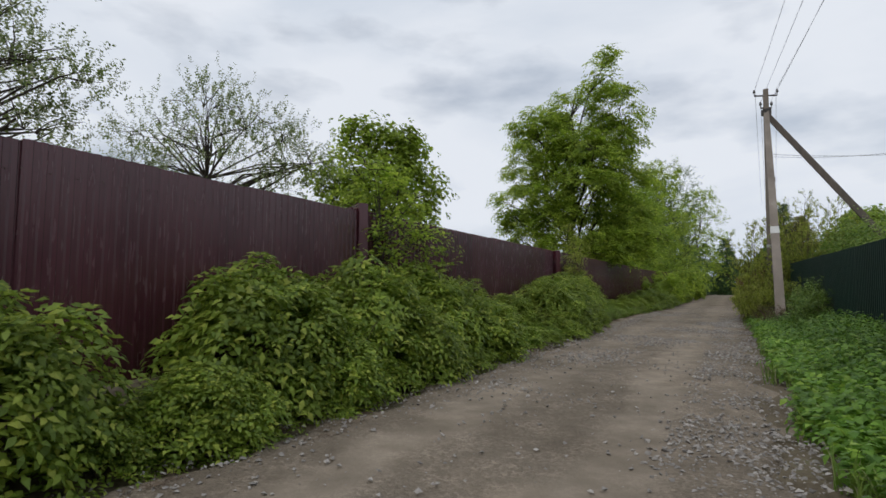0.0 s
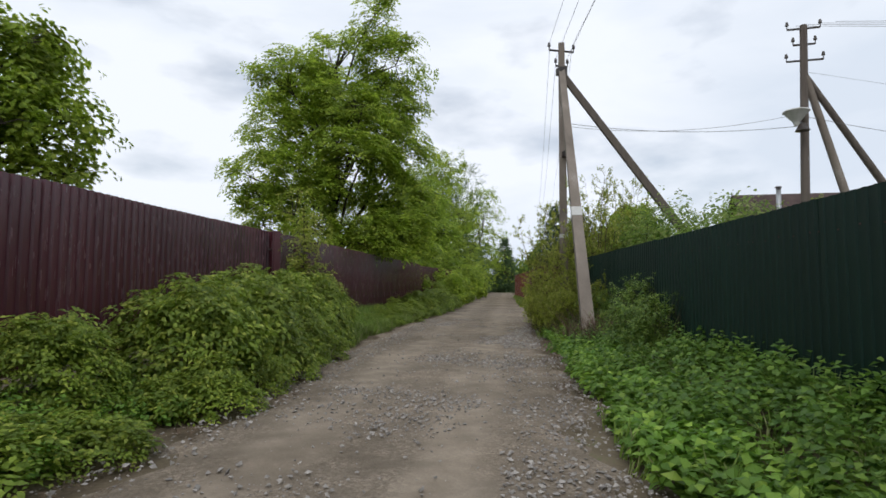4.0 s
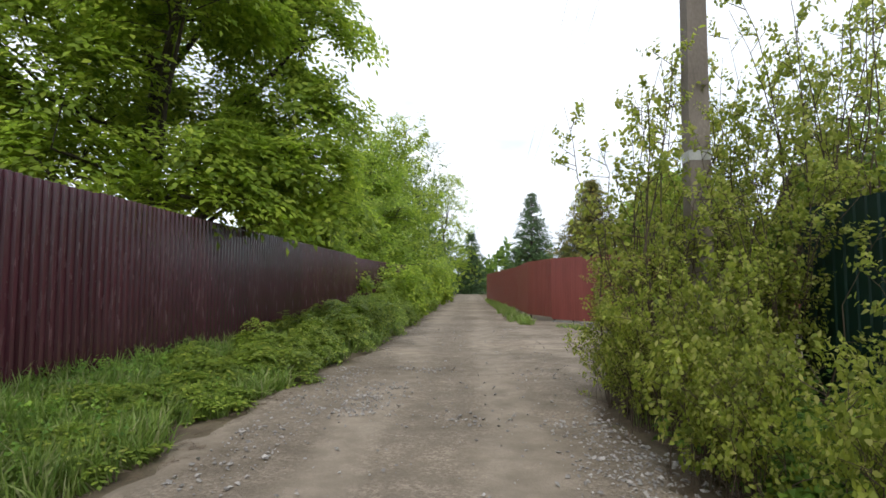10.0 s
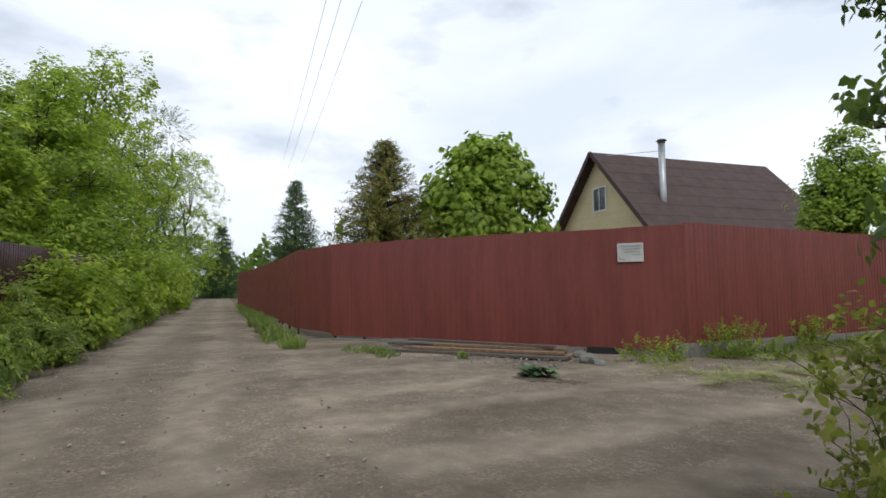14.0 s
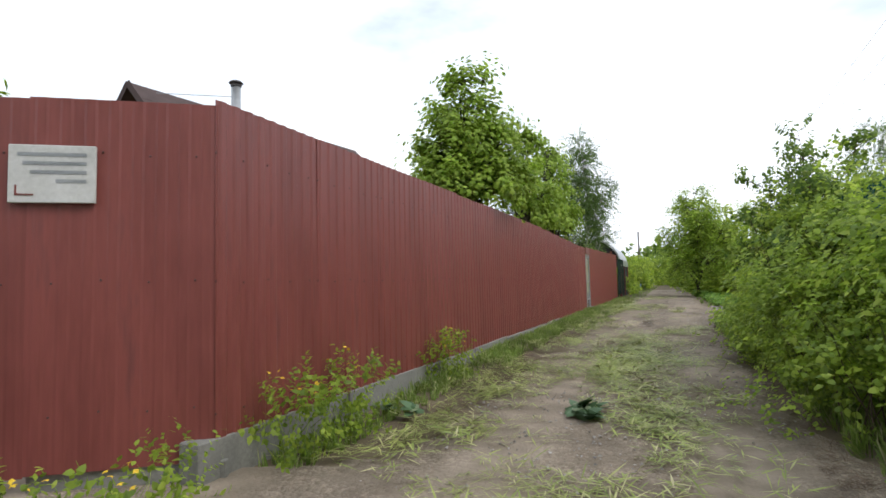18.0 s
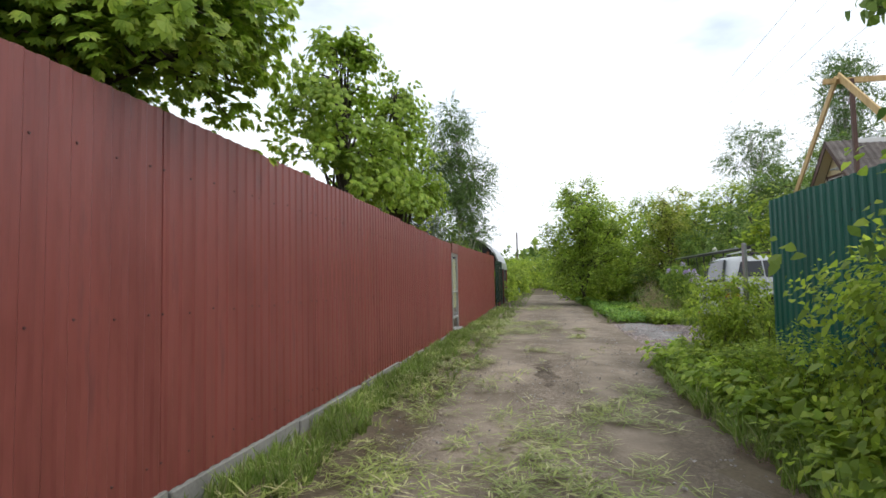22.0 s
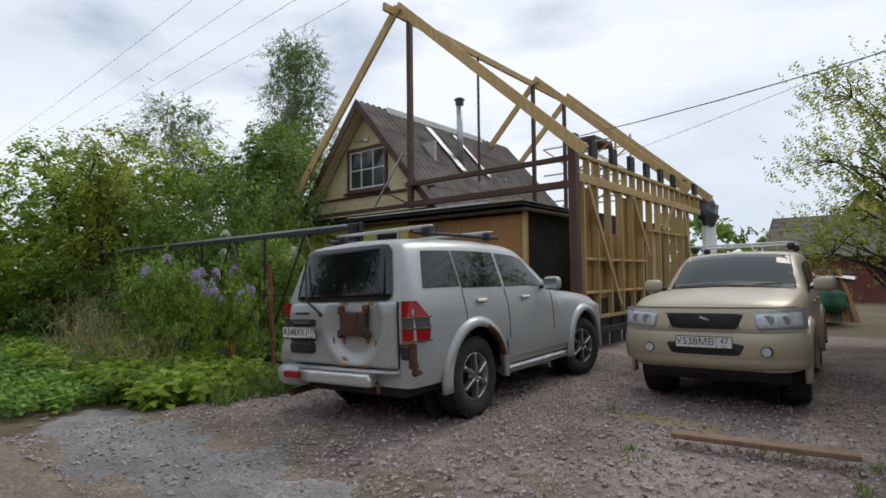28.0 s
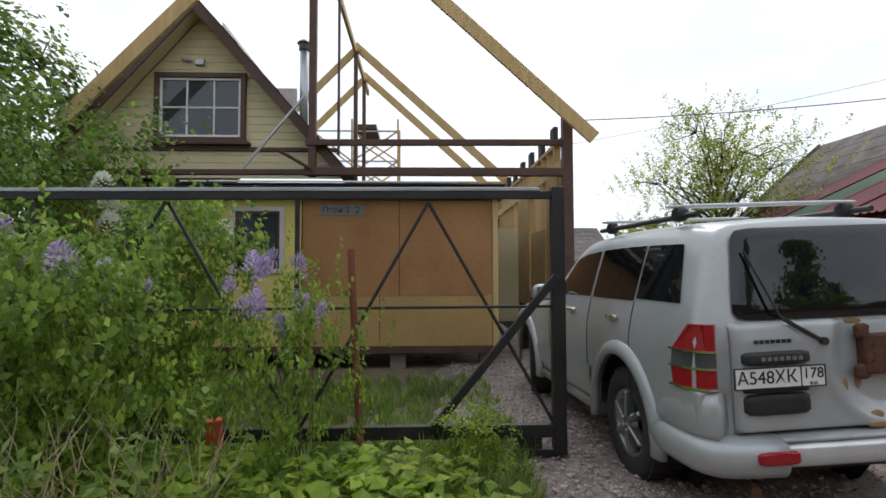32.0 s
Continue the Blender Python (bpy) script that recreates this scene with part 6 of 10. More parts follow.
part("arm", tube(bmesh.new(), (-0.25, 0, 5.9), (0.25, 0, 5.9), 0.008), M_GALV, ant)
ant.matrix_world = YARD_M @ pose(-12.6, -1.2, 0)
wires2 = thing("service_cable", "dark cable from the roof frame across the yard", "cable")
wire("wire", (*yard(-3.9, 0.0), 3.9), (P2.x, P2.y, 6.4), 0.65, wires2, 0.008)
wire("wire", (*yard(-3.9, -2.0), 3.9), (P2.x, P2.y, 7.8), 0.45, wires2, 0.004)

sp_ = thing("shed_post", "black steel post and arm before the lattice shed", "post")
bar("post", sp_, M_TUBE, (-8.43, 2.71, 0.1), (-8.43, 2.71, 2.36), 0.045, 0.045)
bar("arm", sp_, M_TUBE, (-8.46, 2.71, 2.36), (-8.46, 1.4, 2.40), 0.05, 0.05)
sp_.matrix_world = YARD_M
# wood piles and sheets beyond the parked car
wp = thing("wood_pile", "untidy pile of old boards under a pale sheet", "wood pile")
rw = random.Random(14)
for k in range(46):
    r_, c_ = divmod(k, 8)
    v_, z_ = -9.2 - 0.16 * c_ + rw.uniform(-0.05, 0.05), 0.25 + 0.13 * r_ + rw.uniform(-0.02, 0.03)
    bar("board", wp, rw.choice((M_WOOD, M_PLY, M_POLEWOOD, M_BROWN)), (-6.9 + rw.uniform(-0.25, 0.1), v_, z_), (-4.75 + rw.uniform(-0.2, 0.4), v_ + rw.uniform(-0.15, 0.15), z_ + rw.uniform(-0.05, 0.12)), 0.13, 0.07)
for a, b in (((-7.3, -9.0, 1.25), (-4.5, -8.9, 1.62)), ((-7.3, -9.9, 1.45), (-4.5, -9.7, 1.75))):
    bar("pole", wp, M_POLEWOOD, a, b, 0.09, 0.09)
bm = bmesh.new()
bmesh.ops.create_grid(bm, x_segments=24, y_segments=12, size=0.5)
for vv in bm.verts:
    x_, y_ = vv.co.x * 2.9, vv.co.y * 1.5
    vv.co = Vector((-5.9 + x_, -9.6 + y_, 1.52 + 0.12 * x_ + 0.06 * noise.noise(Vector((x_ * 2, y_ * 2, 0))) - 0.25 * max(0, abs(y_) - 0.55)))
part("cover_sheet", bm, M_TARPPALE, wp, "pale grey plastic sheet", True)
bm = bmesh.new()
pill_ = bmesh.ops.create_icosphere(bm, subdivisions=3, radius=0.5)["verts"]
for vv in pill_:
    vv.co = Vector((vv.co.x * 1.1, vv.co.y * 0.7, vv.co.z * 0.8)) * (1 + 0.4 * noise.noise(vv.co * 4)) + Vector((-6.6, -8.7, 0.75))
part("tarp", bm, M_TARPGREEN, wp, "green tarpaulin bundle", True)
for k in range(6):
    bar("leaning_board", wp, rw.choice((M_PLY, M_POLEWOOD)), (-7.4 + 0.12 * k, -8.6, 0.2), (-7.0 + 0.1 * k, -9.0, 1.5 + 0.1 * rw.random()), 0.12, 0.03)
wp.matrix_world = YARD_M
# ---- small gate in the red fence, sign and clutter ----
M_GATEG = mat("olive_gate_panel", (0.36, 0.36, 0.16), (0.46, 0.45, 0.22), 0.7, 2, 30, 0.1)
door = thing("small_gate", "narrow yellow-green gate with wire grid in the red fence", "gate")
DU0, DU1, DV = -4.85, -3.92, 11.58
bx("panel", door, M_GATEG, DU0 + 0.10, DV + 0.02, 0.75, DU1 - 0.10, DV + 0.035, 2.0)
for c in ((DU0, 0.25, DU0 + 0.06, 2.13), (DU1 - 0.08, 0.25, DU1, 2.13), (DU0 + 0.06, 2.06, DU1 - 0.08, 2.13), (DU0 + 0.06, 0.50, DU1 - 0.08, 0.55), (DU0 + 0.06, 1.15, DU1 - 0.08, 1.18)):
    bx("bar", door, M_GALV, c[0], DV - 0.03, c[1], c[2], DV + 0.015, c[3])
def grid_wire(a, b):
    link_mesh("wire", fast_mesh("wire", *tubes_arrays([(*a, 0.003, *b, 0.003)], 4)), M_GALV, door)


for k in range(1, 8):
    uu = DU0 + 0.06 + k * (DU1 - DU0 - 0.14) / 8
    grid_wire((uu, DV, 0.52), (uu, DV, 2.06))
for k in range(1, 15):
    zz = 0.52 + k * 1.54 / 15
    grid_wire((DU0 + 0.06, DV, zz), (DU1 - 0.08, DV, zz))
bx("step", door, M_CONC, DU0 + 0.02, DV - 0.14, 0.10, DU1 + 0.02, DV + 0.1, 0.25, bevel=0.015)
bx("lintel", door, M_RED, DU0 - 0.02, DV - 0.045, 2.135, DU1 + 0.02, DV - 0.02, 2.385, bevel=0.002)
door.matrix_world = YARD_M
sign = thing("notice_board", "pale grey notice board with faded lines on the red fence", "sign")
ang_f = math.degrees(math.atan2(31.2 - 25.86, 20.85 - 21.9))
bx("plate", sign, M_BANDM, -0.24, -0.012, -0.18, 0.24, 0.012, 0.18, bevel=0.004)
for k in range(4):
    bx("text_line", sign, M_GALV, -0.19, 0.013, 0.11 - 0.055 * k, (0.19, 0.16, 0.12, -0.02)[k], 0.015, 0.132 - 0.055 * k, bevel=0)
bx("arrow", sign, M_RED, 0.10, 0.013, -0.135, 0.20, 0.016, -0.125, bevel=0)
bx("arrow", sign, M_RED, 0.19, 0.013, -0.135, 0.20, 0.016, -0.07, bevel=0)
M_TIMBER = mat("old_timber", (0.16, 0.10, 0.065), (0.28, 0.19, 0.125), 0.9, 3, 30, 0.4, stretch=(4, 4, 0.4))
sp = Vector((21.715, 26.79))
sign.matrix_world = pose(sp.x - 0.028, sp.y - 0.006, 1.98, 0, 0, ang_f) 
for k, (x0, y0, x1, y1, z, w) in enumerate(((20.35, 27.45, 19.35, 31.2, 0.065, 0.20), (20.6, 27.5, 19.85, 31.0, 0.07, 0.18), (20.85, 27.75, 20.2, 31.8, 0.09, 0.16), (20.5, 27.6, 19.6, 30.6, 0.125, 0.16), (20.8, 27.7, 20.1, 30.4, 0.155, 0.12), (20.7, 27.9, 20.2, 31.2, 0.205, 0.10))):
    pk = thing("timber", "weathered timber lying at the foot of the red fence", "timber", "timbers by the red fence")
    part("board", beam(bmesh.new(), (x0, y0, z), (x1, y1, z), w, 0.05), (M_POLEWOOD, M_TIMBER, M_POLEWOOD, M_TIMBER, M_TIMBER, M_POLEWOOD)[k], pk)
for k, (x, y, s) in enumerate(((20.35, 27.05, 0.34), (20.75, 27.2, 0.24), (20.95, 27.5, 0.26), (20.2, 26.8, 0.2))):
    bm = bmesh.new()
    bmesh.ops.create_icosphere(bm, subdivisions=2, radius=s / 2)
    for vv in bm.verts:
        vv.co *= 1 + 0.35 * noise.noise(vv.co * 7 + Vector((k * 3, 0, 0)))
        vv.co.z *= 0.7
    st = thing("rock", "pale rough stone by the red fence", "rock", "stones by the red fence", "", (x, y, s * 0.22))
    part("stone", bm, M_CONC, st)
pipe_ = thing("drain_pipe", "drain opening under the red fence, its shade a black block", "drain")
# solid black block put in for the shade within the hole
bx("cover", pipe_, M_BLACK, -0.30, -0.12, -0.05, 0.30, 0.0, 0.14)
pipe_.matrix_world = pose(21.57, 27.35, 0.02, 0, 0, ang_f)
slab = thing("plank", "pale worn plank lying on the yard", "plank")
bx("slab", slab, M_TIMBER, -0.62, -0.07, -0.04, 0.62, 0.07, 0.0)
slab.matrix_world = YARD_M @ pose(-7.3, 3.95, 0.22, 0, 0, 10)
# arched carport roof beyond the red fence
arch = thing("carport", "dark arched carport roof behind the red fence", "carport")
V, F, n = [], [], 15
for t_, r in enumerate((1.75, 1.68)):
    for v in (0.0, 6.0):
        for k in range(n):
            a = math.pi * k / (n - 1)
            V.append((v, math.cos(a) * r, 1.9 + math.sin(a) * r * 0.95))
for k in range(n - 1):
    F += [(k, k + 1, n + k + 1, n + k), (3 * n + k, 3 * n + k + 1, 2 * n + k + 1, 2 * n + k), (2 * n + k, 2 * n + k + 1, k + 1, k), (n + k, n + k + 1, 3 * n + k + 1, 3 * n + k)]
link_mesh("roof", fast_mesh("roof", V, F), M_GALV, arch)
for v in (0.1, 3.0, 5.9):
    for s in (-1, 1):
        bar("post", arch, M_SHED, (v, s * 1.7, 0), (v, s * 1.7, 2.0), 0.09, 0.09)
    bar("tie", arch, M_SHED, (v, -1.7, 1.95), (v, 1.7, 1.95), 0.06, 0.08)
# black sheets at front and side stand for the shade inside
bm = bmesh.new()
rim = [bm.verts.new((0.25, math.cos(math.pi * k / 14) * 1.66, 1.9 + math.sin(math.pi * k / 14) * 1.57)) for k in range(15)]
wall_ = bmesh.ops.extrude_face_region(bm, geom=[bm.faces.new(rim)])
bmesh.ops.translate(bm, vec=(0.04, 0, 0), verts=[q for q in wall_["geom"] if isinstance(q, bmesh.types.BMVert)])
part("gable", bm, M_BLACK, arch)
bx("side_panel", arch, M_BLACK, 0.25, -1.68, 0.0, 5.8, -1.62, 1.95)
bar("front_post", arch, M_RUSTPIPE, (-0.05, -1.2, 0), (-0.05, -1.2, 2.75), 0.12, 0.12)
arch.matrix_world = YARD_M @ pose(9.0, 13.2, 0.1)
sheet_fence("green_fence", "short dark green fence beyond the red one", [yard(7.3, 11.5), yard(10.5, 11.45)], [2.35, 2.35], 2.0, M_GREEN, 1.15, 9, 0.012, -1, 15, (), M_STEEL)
M_BLUE = mat("blue_paint", (0.02, 0.08, 0.28), (0.03, 0.11, 0.36), 0.5, 3, 30, 0.05)
for (u, v, w, h) in ((27.0, 11.3, 1.6, 1.3), (33, 11.3, 2.4, 1.5)):
    bf = thing("blue_fence", "bright blue board fence far along the lane", "fence", "", "structure")
    for k in range(8):
        bx("board", bf, M_BLUE, k * w / 8, -0.01, 0, (k + 0.9) * w / 8, 0.01, h)
    bf.matrix_world = YARD_M @ pose(u, v, 0.1)
barrel = thing("barrel", "blue plastic barrel behind the parked car", "barrel")
bm = bmesh.new()
for z0, z1, a, b in ((0, 0.1, 0.26, 0.29), (0.1, 0.45, 0.29, 0.29), (0.45, 0.85, 0.29, 0.28), (0.85, 0.92, 0.28, 0.22)):
    tube(bm, (0, 0, z0), (0, 0, z1), a, b, 20)
part("shell", bm, M_BLUE, barrel, "", True)
barrel.matrix_world = YARD_M @ pose(-8.3, -3.6, 0.55)
bx("stand", barrel, M_CONC, -0.3, -0.3, -0.55, 0.3, 0.3, 0.0)

# ---- parked cars ----
def paint(name, a, b, dirt):
    m = mat(name, a, b, 0.38, 1.2, 14, 0.01, metal=0.15, third=dirt, spec=0.5, fine_mix=0.25)
    m.node_tree.nodes["Principled BSDF"].inputs["Coat Weight"].default_value = 0.5
    m.node_tree.nodes["Principled BSDF"].inputs["Coat Roughness"].default_value = 0.12
    return m


M_SILVER = paint("silver_paint", (0.31, 0.325, 0.33), (0.385, 0.40, 0.40), (0.32, 0.305, 0.26))
M_BEIGE = paint("beige_paint", (0.40, 0.35, 0.262), (0.46, 0.405, 0.305), (0.37, 0.33, 0.25))
M_BEIGE.node_tree.nodes["Principled BSDF"].inputs["Coat Weight"].default_value = 0.15
M_BEIGE.node_tree.nodes["Principled BSDF"].inputs["Coat Roughness"].default_value = 0.25
M_CARGLASS = glass_mat("tinted_glass", (0.006, 0.007, 0.008), 0.02, 0.0, 0.5)
M_SHIELD = glass_mat("windscreen_glass", (0.012, 0.022, 0.024), 0.03, 0.12)
M_RUBBER = mat("tyre_rubber", (0.018, 0.018, 0.018), (0.04, 0.038, 0.036), 0.85, 8, 50, 0.2)
M_RIM = mat("alloy_rim", (0.28, 0.28, 0.28), (0.42, 0.42, 0.42), 0.35, 6, 40, 0.05, metal=0.85)
M_PLASTIC = mat("black_plastic", (0.012, 0.012, 0.013), (0.03, 0.03, 0.031), 0.55, 6, 60, 0.05)
M_CHROME = mat("chrome", (0.62, 0.62, 0.63), (0.75, 0.75, 0.76), 0.15, 5, 40, 0.02, metal=1.0)
M_RUST = mat("rust", (0.035, 0.018, 0.013), (0.12, 0.050, 0.028), 0.9, 9, 50, 0.6, third=(0.24, 0.16, 0.11))
M_REDLENS = mat("red_lens", (0.23, 0.008, 0.012), (0.36, 0.014, 0.018), 0.12, 14, 60, 0.1, stretch=(1, 1, 6))
M_BAR = mat("bright_bar", (0.55, 0.56, 0.57), (0.68, 0.69, 0.70), 0.32, 4, 40, 0.03, metal=0.6)
M_LAMPDARK = mat("smoked_lens", (0.05, 0.05, 0.052), (0.10, 0.10, 0.105), 0.15, 4, 40, 0.02)
M_LENS = mat("clear_lens", (0.40, 0.43, 0.45), (0.64, 0.67, 0.69), 0.06, 9, 20, 0.04, metal=0.2, stretch=(3, 1, 0.6))
M_LENSGREY = mat("lamp_reflector", (0.22, 0.24, 0.25), (0.40, 0.42, 0.44), 0.1, 9, 30, 0.02, metal=0.3)
M_PLATE = mat("number_plate", (0.66, 0.66, 0.64), (0.76, 0.76, 0.74), 0.4, 5, 40, 0)
M_RUSTSTAIN = mat("rust_stain", (0.18, 0.10, 0.04), (0.33, 0.23, 0.11), 0.7, 9, 40, 0.05)


class Shell:
    """A car's outer skin: half-sections along its length. y runs forward from the rear axle."""

    def __init__(self, ys, rows, shear):
        self.ys, self.rows, self.shear = np.array(ys), np.array(rows, float), shear
        h = np.diff(self.ys)[:, None]
        m = np.diff(self.rows, axis=0) / h
        d = np.zeros_like(self.rows)
        same = m[:-1] * m[1:] > 0
        d[1:-1] = np.where(same, 2 * m[:-1] * m[1:] / np.where(same, m[:-1] + m[1:], 1), 0)
        d[0], d[-1] = m[0], m[-1]
        self.d = d

    def levels(self, y):
        """Heights and half-widths at length y, on smooth curves."""
        i = int(np.clip(np.searchsorted(self.ys, y) - 1, 0, len(self.ys) - 2))
        h = self.ys[i + 1] - self.ys[i]
        f = min(1.0, max(0.0, (y - self.ys[i]) / h))
        a, b, c, e = 2 * f ** 3 - 3 * f * f + 1, f ** 3 - 2 * f * f + f, 3 * f * f - 2 * f ** 3, f ** 3 - f * f
        return a * self.rows[i] + b * h * self.d[i] + c * self.rows[i + 1] + e * h * self.d[i + 1]

    def at(self, y, k, soft=0.24):
        """The place at length y and level k (0 sill to 6 roof centre), with rounded corners between the levels."""
        r = self.levels(y)

        def corner(q):
            sign = 1.0
            if q > 6:
                q, sign = 12 - q, -1.0
            q = max(0.0, q)
            k0 = min(int(q), 5)
            f = q - k0
            return sign * (r[7 + k0] * (1 - f) + r[8 + k0] * f), r[k0] * (1 - f) + r[k0 + 1] * f

        got = [corner(k - soft), corner(k), corner(k), corner(k + soft)]
        w, z = sum(g_[0] for g_ in got) / 4, sum(g_[1] for g_ in got) / 4
        return w, y + self.shear(y) * max(0.0, z - 1.10), z


def shell_mesh(sh, arches, y0, y1, low, n=120):
    """Skin of both sides, with the wheel openings cut out of its lower edge."""
    ks = [0, 0.4, 0.75, 1, 1.25, 1.75, 2, 2.25, 2.75, 3, 3.25, 3.75, 4, 4.25, 4.75, 5, 5.25, 5.6, 6]
    V, F = [], []
    ys = np.linspace(y0, y1, n)
    m = len(ks) * 2 - 1
    for y in ys:
        zl = low
        for yc, zc, ra in arches:
            if abs(y - yc) < ra:
                zl = max(zl, zc + math.sqrt(ra * ra - (y - yc) ** 2))
        half = []
        for k in ks:
            w, yy, z = sh.at(y, k)
            half.append((w, yy, max(z, zl) if k < 2 else z))
        V += [(-w, yy, z) for w, yy, z in half] + [(w, yy, z) for w, yy, z in half[:-1][::-1]]
    for i in range(n - 1):
        for j in range(m - 1):
            F.append((i * m + j, i * m + j + 1, (i + 1) * m + j + 1, (i + 1) * m + j))
    for i, flip in ((0, False), (n - 1, True)):
        for j in range(len(ks) - 1):
            q = (i * m + j, i * m + m - 1 - j, i * m + m - 2 - j, i * m + j + 1)
            F.append(q if not flip else q[::-1])
    bm = bmesh.new()
    vs = [bm.verts.new(v) for v in V]
    for f in F:
        ids = list(dict.fromkeys(f))
        if len(ids) > 2:
            try:
                bm.faces.new([vs[i] for i in ids])
            except ValueError:
                pass
    bmesh.ops.remove_doubles(bm, verts=bm.verts, dist=0.0008)
    bmesh.ops.recalc_face_normals(bm, faces=bm.faces)
    return bm


def pill(bm, c, r, p=4.0, sub=3, m=None):
    """A block with well-rounded corners round the centre c."""
    vs = bmesh.ops.create_icosphere(bm, subdivisions=sub, radius=1)["verts"]
    for v in vs:
        n_ = v.co.normalized()
        s = (abs(n_.x) ** p + abs(n_.y) ** p + abs(n_.z) ** p) ** (-1 / p)
        v.co = Vector((c[0] + n_.x * s * r[0], c[1] + n_.y * s * r[1], c[2] + n_.z * s * r[2]))
    if m is not None:
        bmesh.ops.transform(bm, matrix=m, verts=vs)
    return bm


def sweep(path, prof):
    """A moulding along plan points, its profile given as (outwards, height)."""
    P = np.array(path, float)
    d = np.gradient(P, axis=0)
    d /= np.linalg.norm(d, axis=1, keepdims=True)
    bm = bmesh.new()
    rings = [[bm.verts.new((p[0] + t[1] * o, p[1] - t[0] * o, z)) for o, z in prof] for p, t in zip(P, d)]
    for a, b in zip(rings[:-1], rings[1:]):
        for j in range(len(prof) - 1):
            bm.faces.new((a[j], a[j + 1], b[j + 1], b[j]))
    bm.faces.new(rings[0])
    bm.faces.new(rings[-1][::-1])
    bmesh.ops.recalc_face_normals(bm, faces=bm.faces)
    return bm


def curve_grid(fn, nu, nv):
    """A sheet of nu by nv cells from a function of two shares, with its own thickness towards -y of its edge."""
    bm = bmesh.new()
    g_ = [[bm.verts.new(fn(i / nu, j / nv)) for j in range(nv + 1)] for i in range(nu + 1)]
    for i in range(nu):
        for j in range(nv):
            bm.faces.new((g_[i][j], g_[i + 1][j], g_[i + 1][j + 1], g_[i][j + 1]))
    bmesh.ops.recalc_face_normals(bm, faces=bm.faces)
    return bm


def skin_patch(sh, side, y0, y1, k0, k1, off=0.006, n=8, tilt0=0.0, tilt1=0.0):
    """A thin pane lying on the skin. tilt: how far its ends lean forward from bottom to top."""
    bm = bmesh.new()
    grid = []
    for i in range(n + 1):
        row = []
        for j in range(4):
            f = j / 3
            y = (y0 + tilt0 * f) * (1 - i / n) + (y1 + tilt1 * f) * (i / n)
            w, yy, z = sh.at(y, k0 + (k1 - k0) * f)
            row.append((side * (w + off), yy, z))
        grid.append(row)
    lay = []
    for o in (0, 0.008):
        lay.append([[bm.verts.new((p[0] - side * o, p[1], p[2])) for p in row] for row in grid])
    for i in range(n):
        for j in range(3):
            bm.faces.new((lay[0][i][j], lay[0][i + 1][j], lay[0][i + 1][j + 1], lay[0][i][j + 1]))
            bm.faces.new((lay[1][i][j + 1], lay[1][i + 1][j + 1], lay[1][i + 1][j], lay[1][i][j]))
    bmesh.ops.recalc_face_normals(bm, faces=bm.faces)
    return bm


def cross_patch(sh, ya, yb, k0, inset, off, n=10):
    """A pane across the car (windscreen): from y ya to yb over the tops of the sections."""
    bm = bmesh.new()
    grid = []
    for i in range(7):
        y = ya + (yb - ya) * i / 6
        row = []
        pts = [sh.at(y, k) for k in np.linspace(k0, 6, 6)]
        half = [(max(0, w - inset), yy, z) for w, yy, z in pts]
        row = [(-w, yy + off * 0.6, z + off) for w, yy, z in half] + [(w, yy + off * 0.6, z + off) for w, yy, z in half[:-1][::-1]]
        grid.append([bm.verts.new(p) for p in row])
    for a, b in zip(grid[:-1], grid[1:]):
        for j in range(len(a) - 1):
            bm.faces.new((a[j], a[j + 1], b[j + 1], b[j]))
    bmesh.ops.recalc_face_normals(bm, faces=bm.faces)
    return bm


def lathe(profile, seg=32, axis_x=True):
    bm = bmesh.new()
    rings = []
    for r, x in profile:
        rings.append([bm.verts.new((x, math.cos(a) * r, math.sin(a) * r)) for a in [2 * math.pi * k / seg for k in range(seg)]])
    for a, b in zip(rings[:-1], rings[1:]):
        for k in range(seg):
            bm.faces.new((a[k], a[(k + 1) % seg], b[(k + 1) % seg], b[k]))
    bmesh.ops.recalc_face_normals(bm, faces=bm.faces)
    return bm


